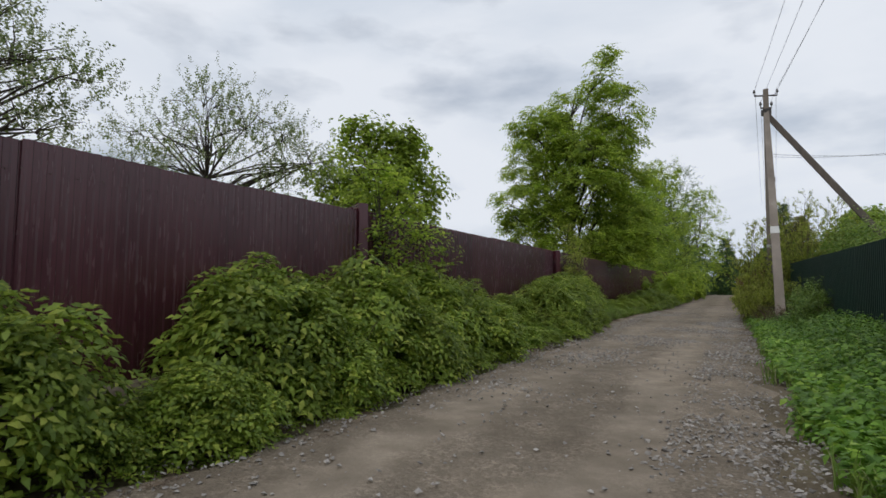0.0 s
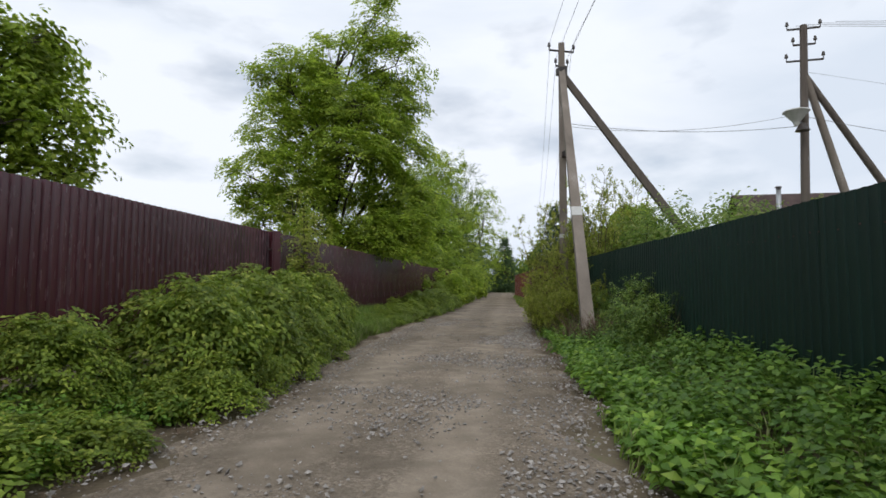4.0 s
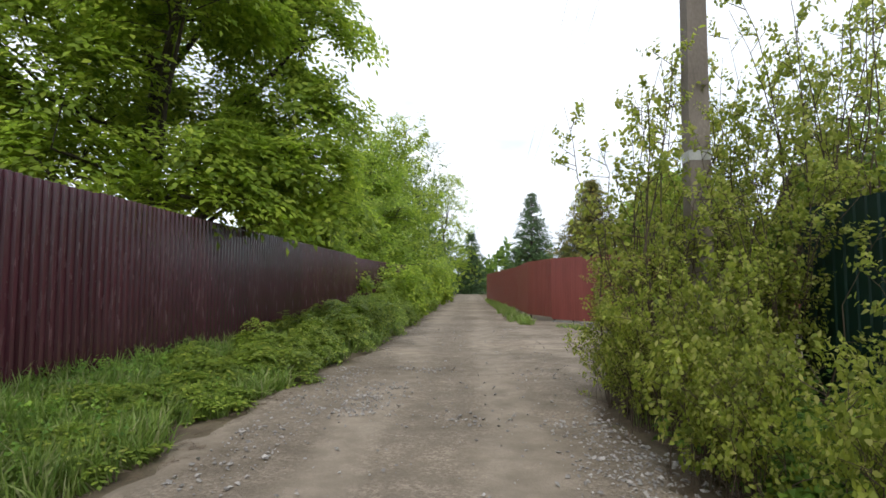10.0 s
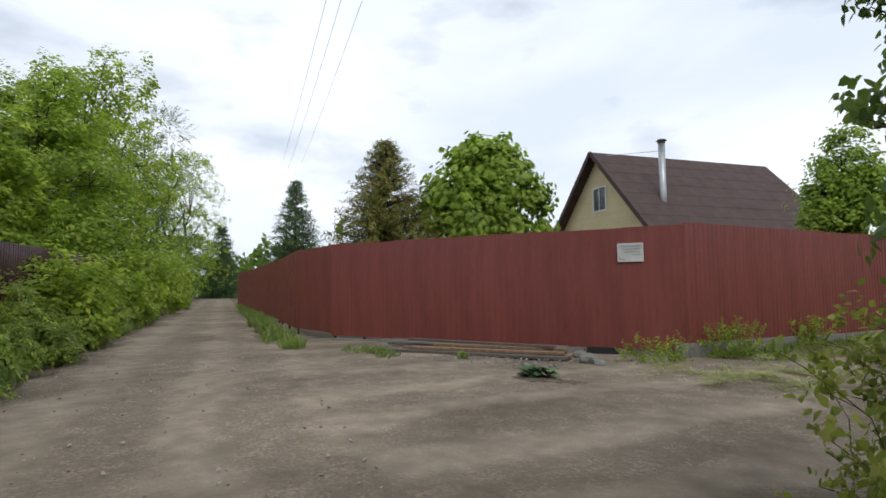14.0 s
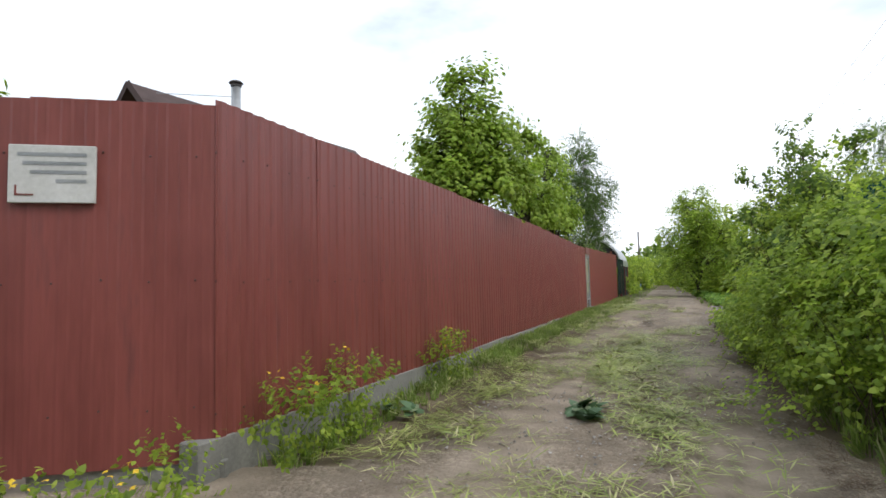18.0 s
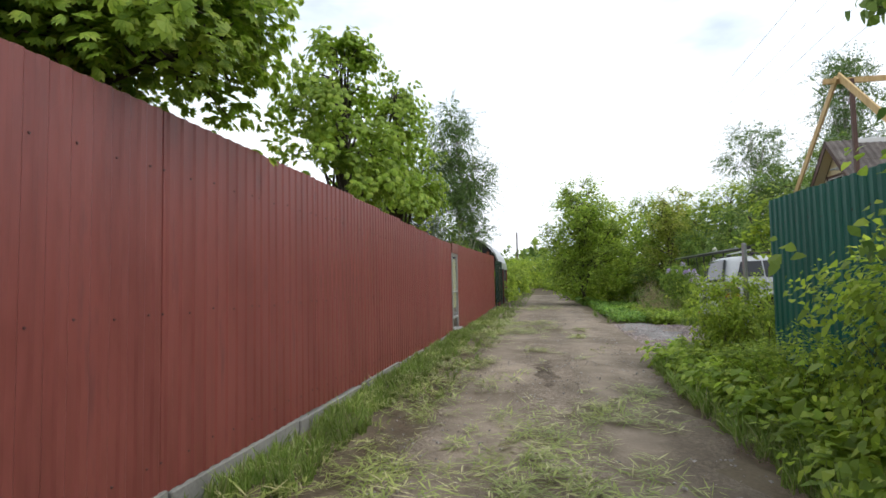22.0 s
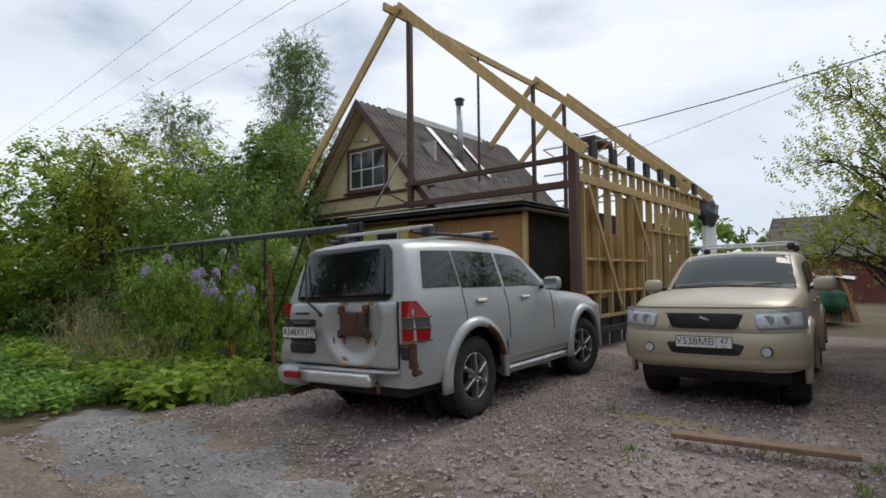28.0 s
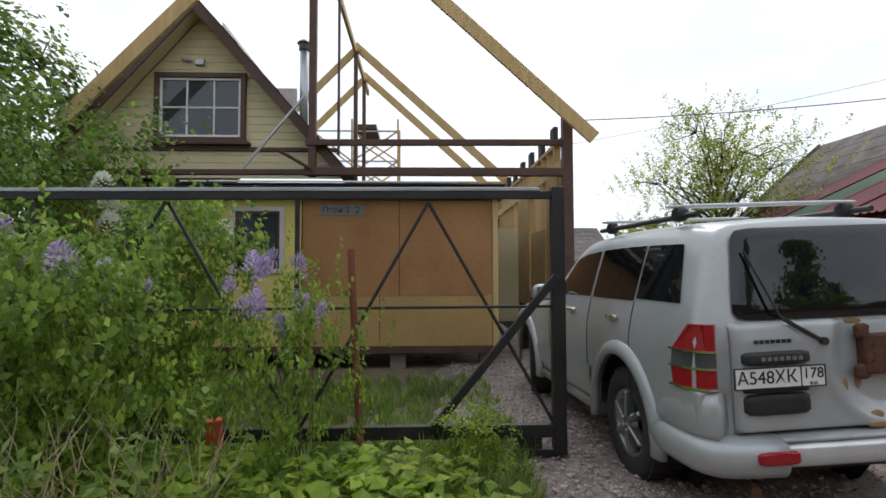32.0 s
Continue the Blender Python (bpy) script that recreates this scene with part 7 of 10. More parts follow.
def wheel(parent, x, y, r, side, steer=0.0, spokes=6, width=0.26):
    root = new("wheel")
    root.parent = parent
    root.matrix_local = pose(x, y, r, 0, 0, steer + (0 if side > 0 else 180))
    w = width / 2
    t = lathe([(r * 0.60, w * 0.8), (r * 0.66, w * 0.98), (r * 0.9, w), (r * 0.985, w * 0.82), (r, w * 0.4), (r, -w * 0.4), (r * 0.985, -w * 0.82), (r * 0.9, -w), (r * 0.6, -w * 0.9)])
    ty = part("tyre", t, M_RUBBER, root, "", True)
    bm = bmesh.new()
    for k in range(36):
        a = 2 * math.pi * k / 36
        for s in (-1, 1):
            box(bm, s * w * 0.45 - 0.05, -0.02, r - 0.004, s * w * 0.45 + 0.05, 0.02, r + 0.008, pose(0, 0, 0, math.degrees(a) + s * 2.5))
    part("tread", bm, M_RUBBER, ty)
    rim = part("rim", lathe([(r * 0.62, w * 0.75), (r * 0.60, w * 0.9), (r * 0.56, w * 0.8), (r * 0.54, -w * 0.6)]), M_RIM, root, "", True)
    bm = bmesh.new()
    tube(bm, (w * 0.3, 0, 0), (w * 0.35, 0, 0), r * 0.56, r * 0.56, 24)
    part("brake_disc", bm, M_PLASTIC, root)
    for k in range(spokes):
        a = 2 * math.pi * k / spokes
        bm = bmesh.new()
        beam(bm, (w * 0.80, 0, r * 0.1), (w * 0.72, 0, r * 0.57), 0.035, 0.075, 0.008)
        bmesh.ops.transform(bm, matrix=pose(0, 0, 0, math.degrees(a)), verts=bm.verts)
        part("spoke", bm, M_RIM, rim)
    bm = bmesh.new()
    tube(bm, (w * 0.6, 0, 0), (w * 0.86, 0, 0), r * 0.2, r * 0.15, 16)
    part("hub_cap", bm, M_RIM, rim)
    return root


def arch_trim(sh, side, yc, zc, ra, a0=-8, a1=188, lip=0.085, out=0.035):
    """A flared lip round a wheel opening."""
    bm = bmesh.new()
    rings = []
    for k in range(19):
        a = math.radians(a0 + (a1 - a0) * k / 18)
        y, z = yc + math.cos(a) * ra, zc + math.sin(a) * ra
        w = sh.at(y, 1.0)[0]
        n_ = (math.cos(a), math.sin(a))
        pts = [(w - 0.03, -0.012), (w + out, -0.012), (w + out, lip * 0.35), (w + out * 0.12, lip), (w - 0.03, lip)]
        rings.append([bm.verts.new((side * p, y + n_[0] * d, z + n_[1] * d)) for p, d in pts])
    for a, b in zip(rings[:-1], rings[1:]):
        for j in range(5):
            bm.faces.new((a[j], a[(j + 1) % 5], b[(j + 1) % 5], b[j]))
    bm.faces.new(rings[0])
    bm.faces.new(rings[-1][::-1])
    bmesh.ops.recalc_face_normals(bm, faces=bm.faces)
    return bm


def mirror(parent, side, x, y, z, material):
    bm = bmesh.new()
    pill(bm, (side * (x + 0.13), y + 0.01, z), (0.115, 0.065, 0.085), 3.2)
    q = part("mirror", bm, material, parent, "", True)
    bm = bmesh.new()
    beam(bm, (side * (x - 0.04), y, z - 0.05), (side * (x + 0.06), y, z - 0.03), 0.05, 0.04)
    part("arm", bm, M_PLASTIC, q)
    bm = bmesh.new()
    box(bm, side * (x + 0.13) - 0.085, y - 0.064, z - 0.062, side * (x + 0.13) + 0.085, y - 0.050, z + 0.062, None, 0.003)
    part("mirror_glass", bm, M_CHROME, q)


def plate(parent, txt, region, m):
    q = new("number_plate")
    q.parent = parent
    bm = bmesh.new()
    box(bm, -0.26, -0.006, -0.056, 0.26, 0.006, 0.056, None, 0.003)
    p = part("board", bm, M_PLATE, q)
    bm = bmesh.new()
    for c in ((-0.262, -0.058, 0.262, -0.052), (-0.262, 0.052, 0.262, 0.058), (-0.262, -0.052, -0.256, 0.052), (0.256, -0.052, 0.262, 0.052), (0.118, -0.052, 0.122, 0.052)):
        box(bm, c[0], -0.010, c[1], c[2], 0.0, c[3])
    part("rim_line", bm, M_TEXT, q)
    for t, x, s, dz in ((txt, -0.075, 0.098, 0), (region, 0.19, 0.082, 0.012)):
        o = link_mesh("lettering", text_mesh(t, s, M_TEXT), None, q)
        o.matrix_local = pose(x, -0.0085, dz)
    o = link_mesh("lettering", text_mesh("RUS", 0.026, M_TEXT), None, q)
    o.matrix_local = pose(0.19, -0.0085, -0.04)
    q.matrix_local = m
    return q


def roof_bars(parent, ys, half, z, material):
    for y in ys:
        bm = bmesh.new()
        pill(bm, (0, y, z), (half + 0.09, 0.032, 0.014), 6.0)
        q = part("roof_bar", bm, material, parent, "", True)
        for s in (-1, 1):
            bm = bmesh.new()
            pill(bm, (s * half, y, z - 0.055), (0.045, 0.06, 0.05), 3.0)
            part("foot", bm, M_PLASTIC, q)


def seats(parent, ys, z, w):
    for y in ys:
        for s in (-1, 1):
            bm = bmesh.new()
            pill(bm, (s * w, y, z - 0.12), (0.24, 0.09, 0.34), 4.0)
            q = part("seat", bm, M_PLASTIC, parent, "", True)
            bm = bmesh.new()
            pill(bm, (s * w, y - 0.03, z + 0.33), (0.13, 0.05, 0.10), 3.0)
            part("head_rest", bm, M_PLASTIC, q, "", True)


def big_car():
    """Silver off-road estate, seen from behind: worn, with rust."""
    car = thing("car", "weathered silver off-road car with rusty rear parts", "car")
    W = 0.925
    # levels: sill, lower, crease, belt, window top, roof edge, roof centre; then the half-widths
    ys, rows = [], []

    def row(y, zt, wt, bw=W, belt=1.24, roofw=None):
        ys.append(y)
        z4, z5, z6 = zt - 0.11, zt - 0.03, zt
        rw = wt - 0.09 if roofw is None else roofw
        rows.append([0.38, 0.66, 1.05, belt, z4, z5, z6, bw - 0.05, bw, bw - 0.01, bw - 0.055, wt, rw, 0.0])

    def hood(y, zh, bw):
        ys.append(y)
        rows.append([0.38, 0.66, 0.96, zh - 0.10, zh - 0.03, zh - 0.005, zh + 0.015, bw - 0.05, bw, bw - 0.015, bw - 0.05, bw - 0.12, bw - 0.25, 0.0])

    row(-1.00, 1.72, 0.640, 0.850)
    row(-0.985, 1.755, 0.655, 0.880)
    row(-0.95, 1.785, 0.668, 0.903)
    row(-0.88, 1.80, 0.680, 0.918)
    row(-0.6, 1.825, 0.70)
    row(0.3, 1.84, 0.71)
    row(1.0, 1.815, 0.705)
    row(1.30, 1.77, 0.70)
    row(1.60, 1.60, 0.74)
    row(1.90, 1.38, 0.80, belt=1.20)
    hood(2.12, 1.22, W)
    hood(2.6, 1.19, W)
    hood(3.2, 1.12, W - 0.01)
    hood(3.5, 1.04, W - 0.05)
    hood(3.62, 0.93, W - 0.16)
    sh = Shell(ys, rows, lambda y: 0.20 * max(0.0, 1 - (y + 1.0) / 0.9))
    R = 0.395
    arches = [(0.0, R, 0.515), (2.78, R, 0.515)]
    body_ = part("body", shell_mesh(sh, arches, -1.0, 3.62, 0.43), M_SILVER, car, "dull silver paint with scratches", True)
    md = body_.modifiers.new("crease", "EDGE_SPLIT")
    md.split_angle = radians(40)
    for s in (-1, 1):
        for yc, zc, ra in arches:
            part("arch_trim", arch_trim(sh, s, yc, zc, ra), M_SILVER, car, "", True)
        part("side_window", skin_patch(sh, s, -0.80, -0.19, 3.12, 3.93, 0.006, 8, 0.10, 0.0), M_CARGLASS, car)
        part("side_window", skin_patch(sh, s, -0.16, 0.63, 3.08, 3.93), M_CARGLASS, car)
        part("side_window", skin_patch(sh, s, 0.69, 1.74, 3.08, 3.93, 0.006, 8, 0.0, -0.40), M_CARGLASS, car)
        part("door_cladding", skin_patch(sh, s, 0.58, 2.22, 0.45, 1.15, 0.022), M_SILVER, car)
        bm = bmesh.new()
        tube(bm, (s * 0.86, 0.52, 0.37), (s * 0.86, 2.26, 0.37), 0.05, 0.05, 10)
        part("side_step", bm, M_GALV, car, "bright side step")
        for y in (0.12, 1.06):
            bm = bmesh.new()
            w, yy, z = sh.at(y, 2.55)
            box(bm, s * (w + 0.02) - 0.018, y - 0.09, z - 0.02, s * (w + 0.02) + 0.018, y + 0.09, z + 0.02, None, 0.01)
            part("door_handle", bm, M_CHROME, car)
        for y in (-0.17, 0.66, 1.78):
            bm = bmesh.new()
            pts = [sh.at(y, k) for k in np.linspace(0.9, 3.05, 9)]
            for a, b in zip(pts[:-1], pts[1:]):
                beam(bm, (s * (a[0] + 0.001), a[1], a[2]), (s * (b[0] + 0.001), b[1], b[2]), 0.007, 0.006, 0)
            part("door_gap", bm, M_PLASTIC, car)
        mirror(car, s, W - 0.03, 1.55, 1.30, M_SILVER)
        wheel(car, s * (W - 0.17), 0.0, R, s, 0, 6, 0.27)
        wheel(car, s * (W - 0.17), 2.78, R, s, -14, 6, 0.27)
        bm = bmesh.new()
        tube(bm, (s * (W - 0.34), 0.0, R), (s * (W - 0.33), 0.0, R), 0.52, 0.52, 24)
        part("wheel_well", bm, M_PLASTIC, car)
        bm = bmesh.new()
        tube(bm, (s * (W - 0.34), 2.78, R), (s * (W - 0.33), 2.78, R), 0.52, 0.52, 24)
        part("wheel_well", bm, M_PLASTIC, car)
        bm = bmesh.new()
        tube(bm, (s * 0.60, -0.60, 1.855), (s * 0.60, 1.0, 1.865), 0.02, 0.02, 8)
        part("roof_rail", bm, M_PLASTIC, car)
        # tail lamp: red, dark and red again, wrapping the corner, with a chrome edge
        tl = new("tail_lamp")
        tl.parent = car
        for z0, z1, m_, ft, fb in ((1.05, 1.195, M_REDLENS, -0.94, -0.79), (0.955, 1.042, M_LAMPDARK, -0.79, -0.77), (0.845, 0.947, M_REDLENS, -0.77, -0.79)):
            bm = bmesh.new()
            front, back = [], []
            for z, ye in ((z0, fb), (z1, ft)):
                wk = np.interp(z, [0.66, 1.05, 1.24], [0.905, 0.895, 0.85])
                for x, y in ((0.80, -1.024), (0.85, -1.012), (wk - 0.012, -0.965), (wk + 0.022, -0.90), (wk + 0.030, ye)):
                    front.append(bm.verts.new((s * x, y, z)))
                    back.append(bm.verts.new((s * (x - 0.05), y + 0.06, z)))
            for k in range(4):
                bm.faces.new((front[k], front[k + 1], front[k + 6], front[k + 5]))
            for ids in (range(0, 5), range(5, 10)):
                ids = list(ids)
                for a, b in zip(ids[:-1], ids[1:]):
                    bm.faces.new((front[a], back[a], back[b], front[b]))
            for a, b in ((0, 5), (4, 9)):
                bm.faces.new((front[a], front[b], back[b], back[a]))
            bmesh.ops.recalc_face_normals(bm, faces=bm.faces)
            part("lens", bm, m_, tl)
        for z in (0.838, 0.951, 1.046):
            bm = bmesh.new()
            wk = float(np.interp(z, [0.66, 1.05, 1.24], [0.905, 0.895, 0.85]))
            pts = [(0.80, -1.028), (0.85, -1.016), (wk - 0.01, -0.968), (wk + 0.026, -0.90), (wk + 0.033, -0.76)]
            for a, b in zip(pts[:-1], pts[1:]):
                beam(bm, (s * a[0], a[1], z), (s * b[0], b[1], z), 0.010, 0.012, 0)
            part("chrome_edge", bm, M_CHROME, tl)
        bm = bmesh.new()
        box(bm, s * 0.81 - 0.09, -1.0, 0.60, s * 0.81 + 0.09, -0.90, 0.825, None, 0.01)
        q = part("corner_vent", bm, M_SILVER if s < 0 else M_RUST, car)
        bm = bmesh.new()
        box(bm, s * 0.81 - 0.045, -1.012, 0.68, s * 0.81 + 0.045, -0.99, 0.79, None, 0.004)
        part("grille", bm, M_PLASTIC, q)
    # tail door: panel, window, round dish with the bare spare-wheel bracket
    td = new("tail_door")
    td.parent = car

    def rear(z):
        return -1.0 + 0.20 * max(0.0, z - 1.10)

    def door_skin(a, b):
        x, z = -0.705 + 1.44 * a, 0.595 + 0.605 * b
        q = math.hypot(x - 0.225, z - 1.0) / 0.385
        bowl = 0.060 * (1 - sstep(0.70, 1.0, q)) - 0.012 * math.exp(-((q - 1.06) / 0.09) ** 2)
        edge = 0.05 * (max(0.0, abs(2 * a - 1) - 0.965) / 0.035 + max(0.0, abs(2 * b - 1) - 0.93) / 0.07) ** 2
        return x, rear(z) - 0.066 + float(bowl) + min(edge, 0.07), z

    part("door_panel", curve_grid(door_skin, 84, 40), M_SILVER, td, "silver tail door with a round pressed dish", True)

    def pane(a, b):
        a, b = 2 * a - 1, 2 * b - 1
        x, f = a * (1 - 0.05 * abs(b) ** 10), b * (1 - 0.05 * abs(a) ** 14)
        z = 1.470 + 0.262 * f
        return x * (0.675 - 0.085 * (f + 1) / 2), rear(z) - 0.036 - 0.012 * (1 - x * x) + 0.02 * max(abs(a), abs(b)) ** 20, z

    part("rear_window", curve_grid(pane, 24, 18), M_CARGLASS, td, "", True)
    br = bmesh.new()
    box(br, 0.05, -1.072, 0.885, 0.39, -1.005, 1.105, None, 0.008)
    for x, z in ((0.055, 1.125), (0.385, 1.13), (0.045, 0.90), (0.395, 0.90)):
        pill(br, (x, -1.045, z), (0.040, 0.022, 0.042), 6.0, 2)
    q = part("spare_bracket", br, M_RUST, td, "rusty spare-wheel bracket")
    bm = bmesh.new()
    box(bm, 0.315, -1.080, 0.90, 0.40, -1.06, 1.10, None, 0.008)
    part("bracket_plate", bm, M_STEEL, q)
    for k, (x, z) in enumerate(((0.07, 0.96), (0.16, 1.05), (0.07, 1.05), (0.20, 0.94))):
        bm = bmesh.new()
        tube(bm, (x + 0.03, -1.080, z), (x + 0.03, -1.07, z), 0.011, 0.011, 8)
        part("bolt", bm, M_RUST, q)
    for x, z, rx_, rz_ in ((0.05, 1.175, 0.06, 0.022), (0.40, 1.178, 0.05, 0.02), (0.50, 0.80, 0.018, 0.05), (-0.06, 0.82, 0.016, 0.05), (0.10, 0.612, 0.07, 0.016), (0.36, 0.61, 0.07, 0.012), (0.05, 0.84, 0.022, 0.045), (0.36, 0.838, 0.03, 0.03), (0.10, 0.66, 0.045, 0.03)):
        bm = bmesh.new()
        a_, b_ = (x + 0.705) / 1.44, (z - 0.595) / 0.605
        pill(bm, (x, door_skin(a_, min(b_, 0.99))[1] - 0.001, z), (rx_, 0.003, rz_), 2.0, 2)
        part("rust_stain", bm, M_RUSTSTAIN, td)
    for x0, x1, z0, z1, y_ in ((-0.68, -0.29, 0.972, 1.042, -1.100), (-0.68, -0.30, 0.70, 0.815, -1.097), (-0.68, -0.30, 0.82, 0.85, -1.088)):
        bm = bmesh.new()
        pill(bm, ((x0 + x1) / 2, y_ / 2 - 0.505, (z0 + z1) / 2), ((x1 - x0) / 2, (-1.01 - y_) / 2, (z1 - z0) / 2), 7.0)
        part("plate_garnish", bm, M_PLASTIC, td, "", True)
    for k in range(7):
        bm = bmesh.new()
        box(bm, -0.59 + 0.036 * k, -1.106, 0.996, -0.567 + 0.036 * k, -1.097, 1.016)
        part("badge", bm, M_RIM, td, "small metal badge bar")
        bm = bmesh.new()
        box(bm, -0.60 + 0.032 * k, -1.072, 1.085, -0.578 + 0.032 * k, -1.062, 1.105)
        part("badge", bm, M_TUBE, td, "small dark badge bar")
    plate(td, "А548ХК", "178", pose(-0.495, -1.108, 0.909))
    bm = bmesh.new()
    y_ = rear(1.1) - 0.072
    beam(bm, (-0.20, y_, 1.085), (-0.43, y_ + 0.01, 1.22), 0.016, 0.02, 0.003)
    beam(bm, (-0.43, y_ + 0.01, 1.22), (-0.56, rear(1.6) - 0.06, 1.60), 0.016, 0.012, 0.003)
    tube(bm, (-0.20, y_ + 0.03, 1.085), (-0.20, y_ - 0.02, 1.085), 0.022)
    part("wiper", bm, M_PLASTIC, td)
    bm = bmesh.new()
    box(bm, 0.737, -1.012, 0.60, 0.744, -0.99, 1.19)
    part("door_gap", bm, M_PLASTIC, td)
    # bumper
    bp = new("bumper")
    bp.parent = car
    corner = [(-0.945, -0.50), (-0.955, -0.66), (-0.955, -0.80), (-0.945, -0.92), (-0.915, -1.02), (-0.86, -1.09), (-0.78, -1.13), (-0.66, -1.148), (-0.50, -1.155)]
    part("corner", sweep(corner, [(-0.16, 0.375), (-0.03, 0.385), (0.0, 0.42), (0.012, 0.475), (0.012, 0.53), (-0.012, 0.56), (-0.05, 0.58), (-0.16, 0.59)]), M_SILVER, bp, "silver plastic bumper corner", True)
    part("corner_top", sweep(corner[:6], [(-0.14, 0.57), (-0.04, 0.58), (-0.022, 0.61), (-0.035, 0.75), (-0.06, 0.81), (-0.14, 0.82)]), M_SILVER, bp, "", True)
    part("step", sweep([(-0.50, -1.135), (-0.3, -1.145), (0.0, -1.148), (0.3, -1.145), (0.47, -1.135)], [(-0.12, 0.43), (-0.01, 0.435), (0.0, 0.45), (0.0, 0.53), (-0.012, 0.548), (-0.12, 0.552)]), M_BAR, bp, "worn bright bumper step", True)
    part("step_top", sweep([(-0.50, -1.11), (0.0, -1.118), (0.5, -1.11), (0.76, -1.06)], [(-0.12, 0.555), (0.0, 0.557), (0.004, 0.568), (-0.006, 0.58), (-0.12, 0.588)]), M_SILVER, bp, "", True)
    bm = bmesh.new()
    pill(bm, (-0.565, -1.160, 0.500), (0.115, 0.022, 0.034), 6.0)
    part("fog_lamp", bm, M_REDLENS, bp, "red rear fog lamp")
    bm = bmesh.new()
    beam(bm, (0.60, -0.98, 0.58), (0.64, -0.93, 0.44), 0.03, 0.05)
    box(bm, 0.70, -0.98, 0.53, 0.90, -0.72, 0.61, None, 0.02)
    part("bare_bracket", bm, M_RUST, bp, "rusty bare bumper bracket")
    bm = bmesh.new()
    beam(bm, (0.50, -1.05, 0.48), (0.53, -1.06, 0.38), 0.03, 0.03)
    part("tow_eye", bm, M_RUST, bp)
    bm = bmesh.new()
    tube(bm, (-0.66, -1.10, 0.30), (-0.66, -0.7, 0.32), 0.035)
    part("exhaust_pipe", bm, M_RUST, bp)
    bm = bmesh.new()
    box(bm, -0.72, -0.92, 0.32, 0.72, 3.3, 0.55, None, 0.03)
    part("underbody", bm, M_PLASTIC, car)
    roof_bars(car, (-0.38, 0.75), 0.60, 1.925, M_BAR)
    part("windscreen", cross_patch(sh, 2.02, 1.42, 4.0, 0.03, 0.006), M_SHIELD, car)
    part("rusty_lip", arch_trim(sh, 1, 0.0, R, 0.51, 18, 72, 0.06, 0.040), M_RUST, car, "rust patch above the wheel arch", True)
    return car


def small_car():
    """Beige compact off-road car, seen from the front."""
    car = thing("car", "dusty beige compact off-road car with roof bars", "car")
    W = 0.865
    ys, rows = [], []

    def row(y, zt, wt, bw=W, belt=1.09):
        ys.append(y)
        rows.append([0.36, 0.62, 0.93, belt, zt - 0.12, zt - 0.035, zt, bw - 0.05, bw, bw - 0.01, bw - 0.055, wt, wt - 0.10, 0.0])

    def hood(y, zh, bw, drop=0.10):
        ys.append(y)
        rows.append([0.36, 0.62, 0.84, zh - drop, zh - 0.035, zh, zh + 0.025, bw - 0.05, bw, bw - 0.01, bw - 0.04, bw - 0.10, bw - 0.27, 0.0])

    row(-0.95, 1.58, 0.68, 0.84)
    row(-0.6, 1.65, 0.71)
    row(0.3, 1.69, 0.725)
    row(1.0, 1.675, 0.725)
    row(1.28, 1.62, 0.72)
    row(1.62, 1.43, 0.76)
    row(1.92, 1.24, 0.80, belt=1.11)
    hood(2.08, 1.19, W)
    hood(2.6, 1.175, W)
    hood(3.0, 1.145, W - 0.01)
    hood(3.22, 1.11, W - 0.04, 0.10)
    hood(3.36, 1.07, W - 0.11, 0.09)
    hood(3.43, 1.035, W - 0.20, 0.08)
    hood(3.46, 1.005, W - 0.30, 0.08)

    def nose(x, z):
        """The front face in plan and lean."""
        return 3.56 - 0.30 * abs(x / 0.865) ** 4.0 - 0.34 * max(0.0, z - 0.81) ** 1.3

    def face(x0a, x1a, z0, z1, x0b, x1b, off, n_=14, m_=5, rise=0.0):
        """A sheet on the front face between two heights; its ends may lean."""
        def fn(a, b):
            x = (x0a + (x1a - x0a) * a) * (1 - b) + (x0b + (x1b - x0b) * a) * b
            z = z0 + (z1 - z0) * b + rise * a
            return x, nose(x, z) + off * min(1.0, 8 * min(a, 1 - a, b, 1 - b) + 0.2), z
        return curve_grid(fn, n_, m_)

    sh = Shell(ys, rows, lambda y: 0.0)
    R = 0.36
    arches = [(0.0, R, 0.455), (2.64, R, 0.455)]
    body_ = part("body", shell_mesh(sh, arches, -0.95, 3.46, 0.41), M_BEIGE, car, "dusty beige paint", True)
    md = body_.modifiers.new("crease", "EDGE_SPLIT")
    md.split_angle = radians(40)
    part("windscreen", cross_patch(sh, 1.965, 1.245, 4.0, 0.025, 0.010), M_SHIELD, car)
    for s in (-1, 1):
        for yc, zc, ra in arches:
            part("arch_trim", arch_trim(sh, s, yc, zc, ra), M_BEIGE, car, "", True)
        part("side_window", skin_patch(sh, s, -0.7, 0.0, 3.1, 3.93), M_CARGLASS, car)
        part("side_window", skin_patch(sh, s, 0.06, 0.74, 3.1, 3.93), M_CARGLASS, car)
        part("side_window", skin_patch(sh, s, 0.80, 1.74, 3.1, 3.93, 0.006, 8, 0.0, -0.42), M_CARGLASS, car)
        for y in (0.62, 1.5):
            bm = bmesh.new()
            w, yy, z = sh.at(y, 2.5)
            box(bm, s * (w + 0.02) - 0.018, y - 0.09, z - 0.018, s * (w + 0.02) + 0.018, y + 0.09, z + 0.018, None, 0.01)
            part("door_handle", bm, M_BEIGE, car)
        mirror(car, s, W - 0.02, 1.74, 1.225, M_BEIGE)
        wheel(car, s * (W - 0.16), 0.0, R, s, 0, 5, 0.24)
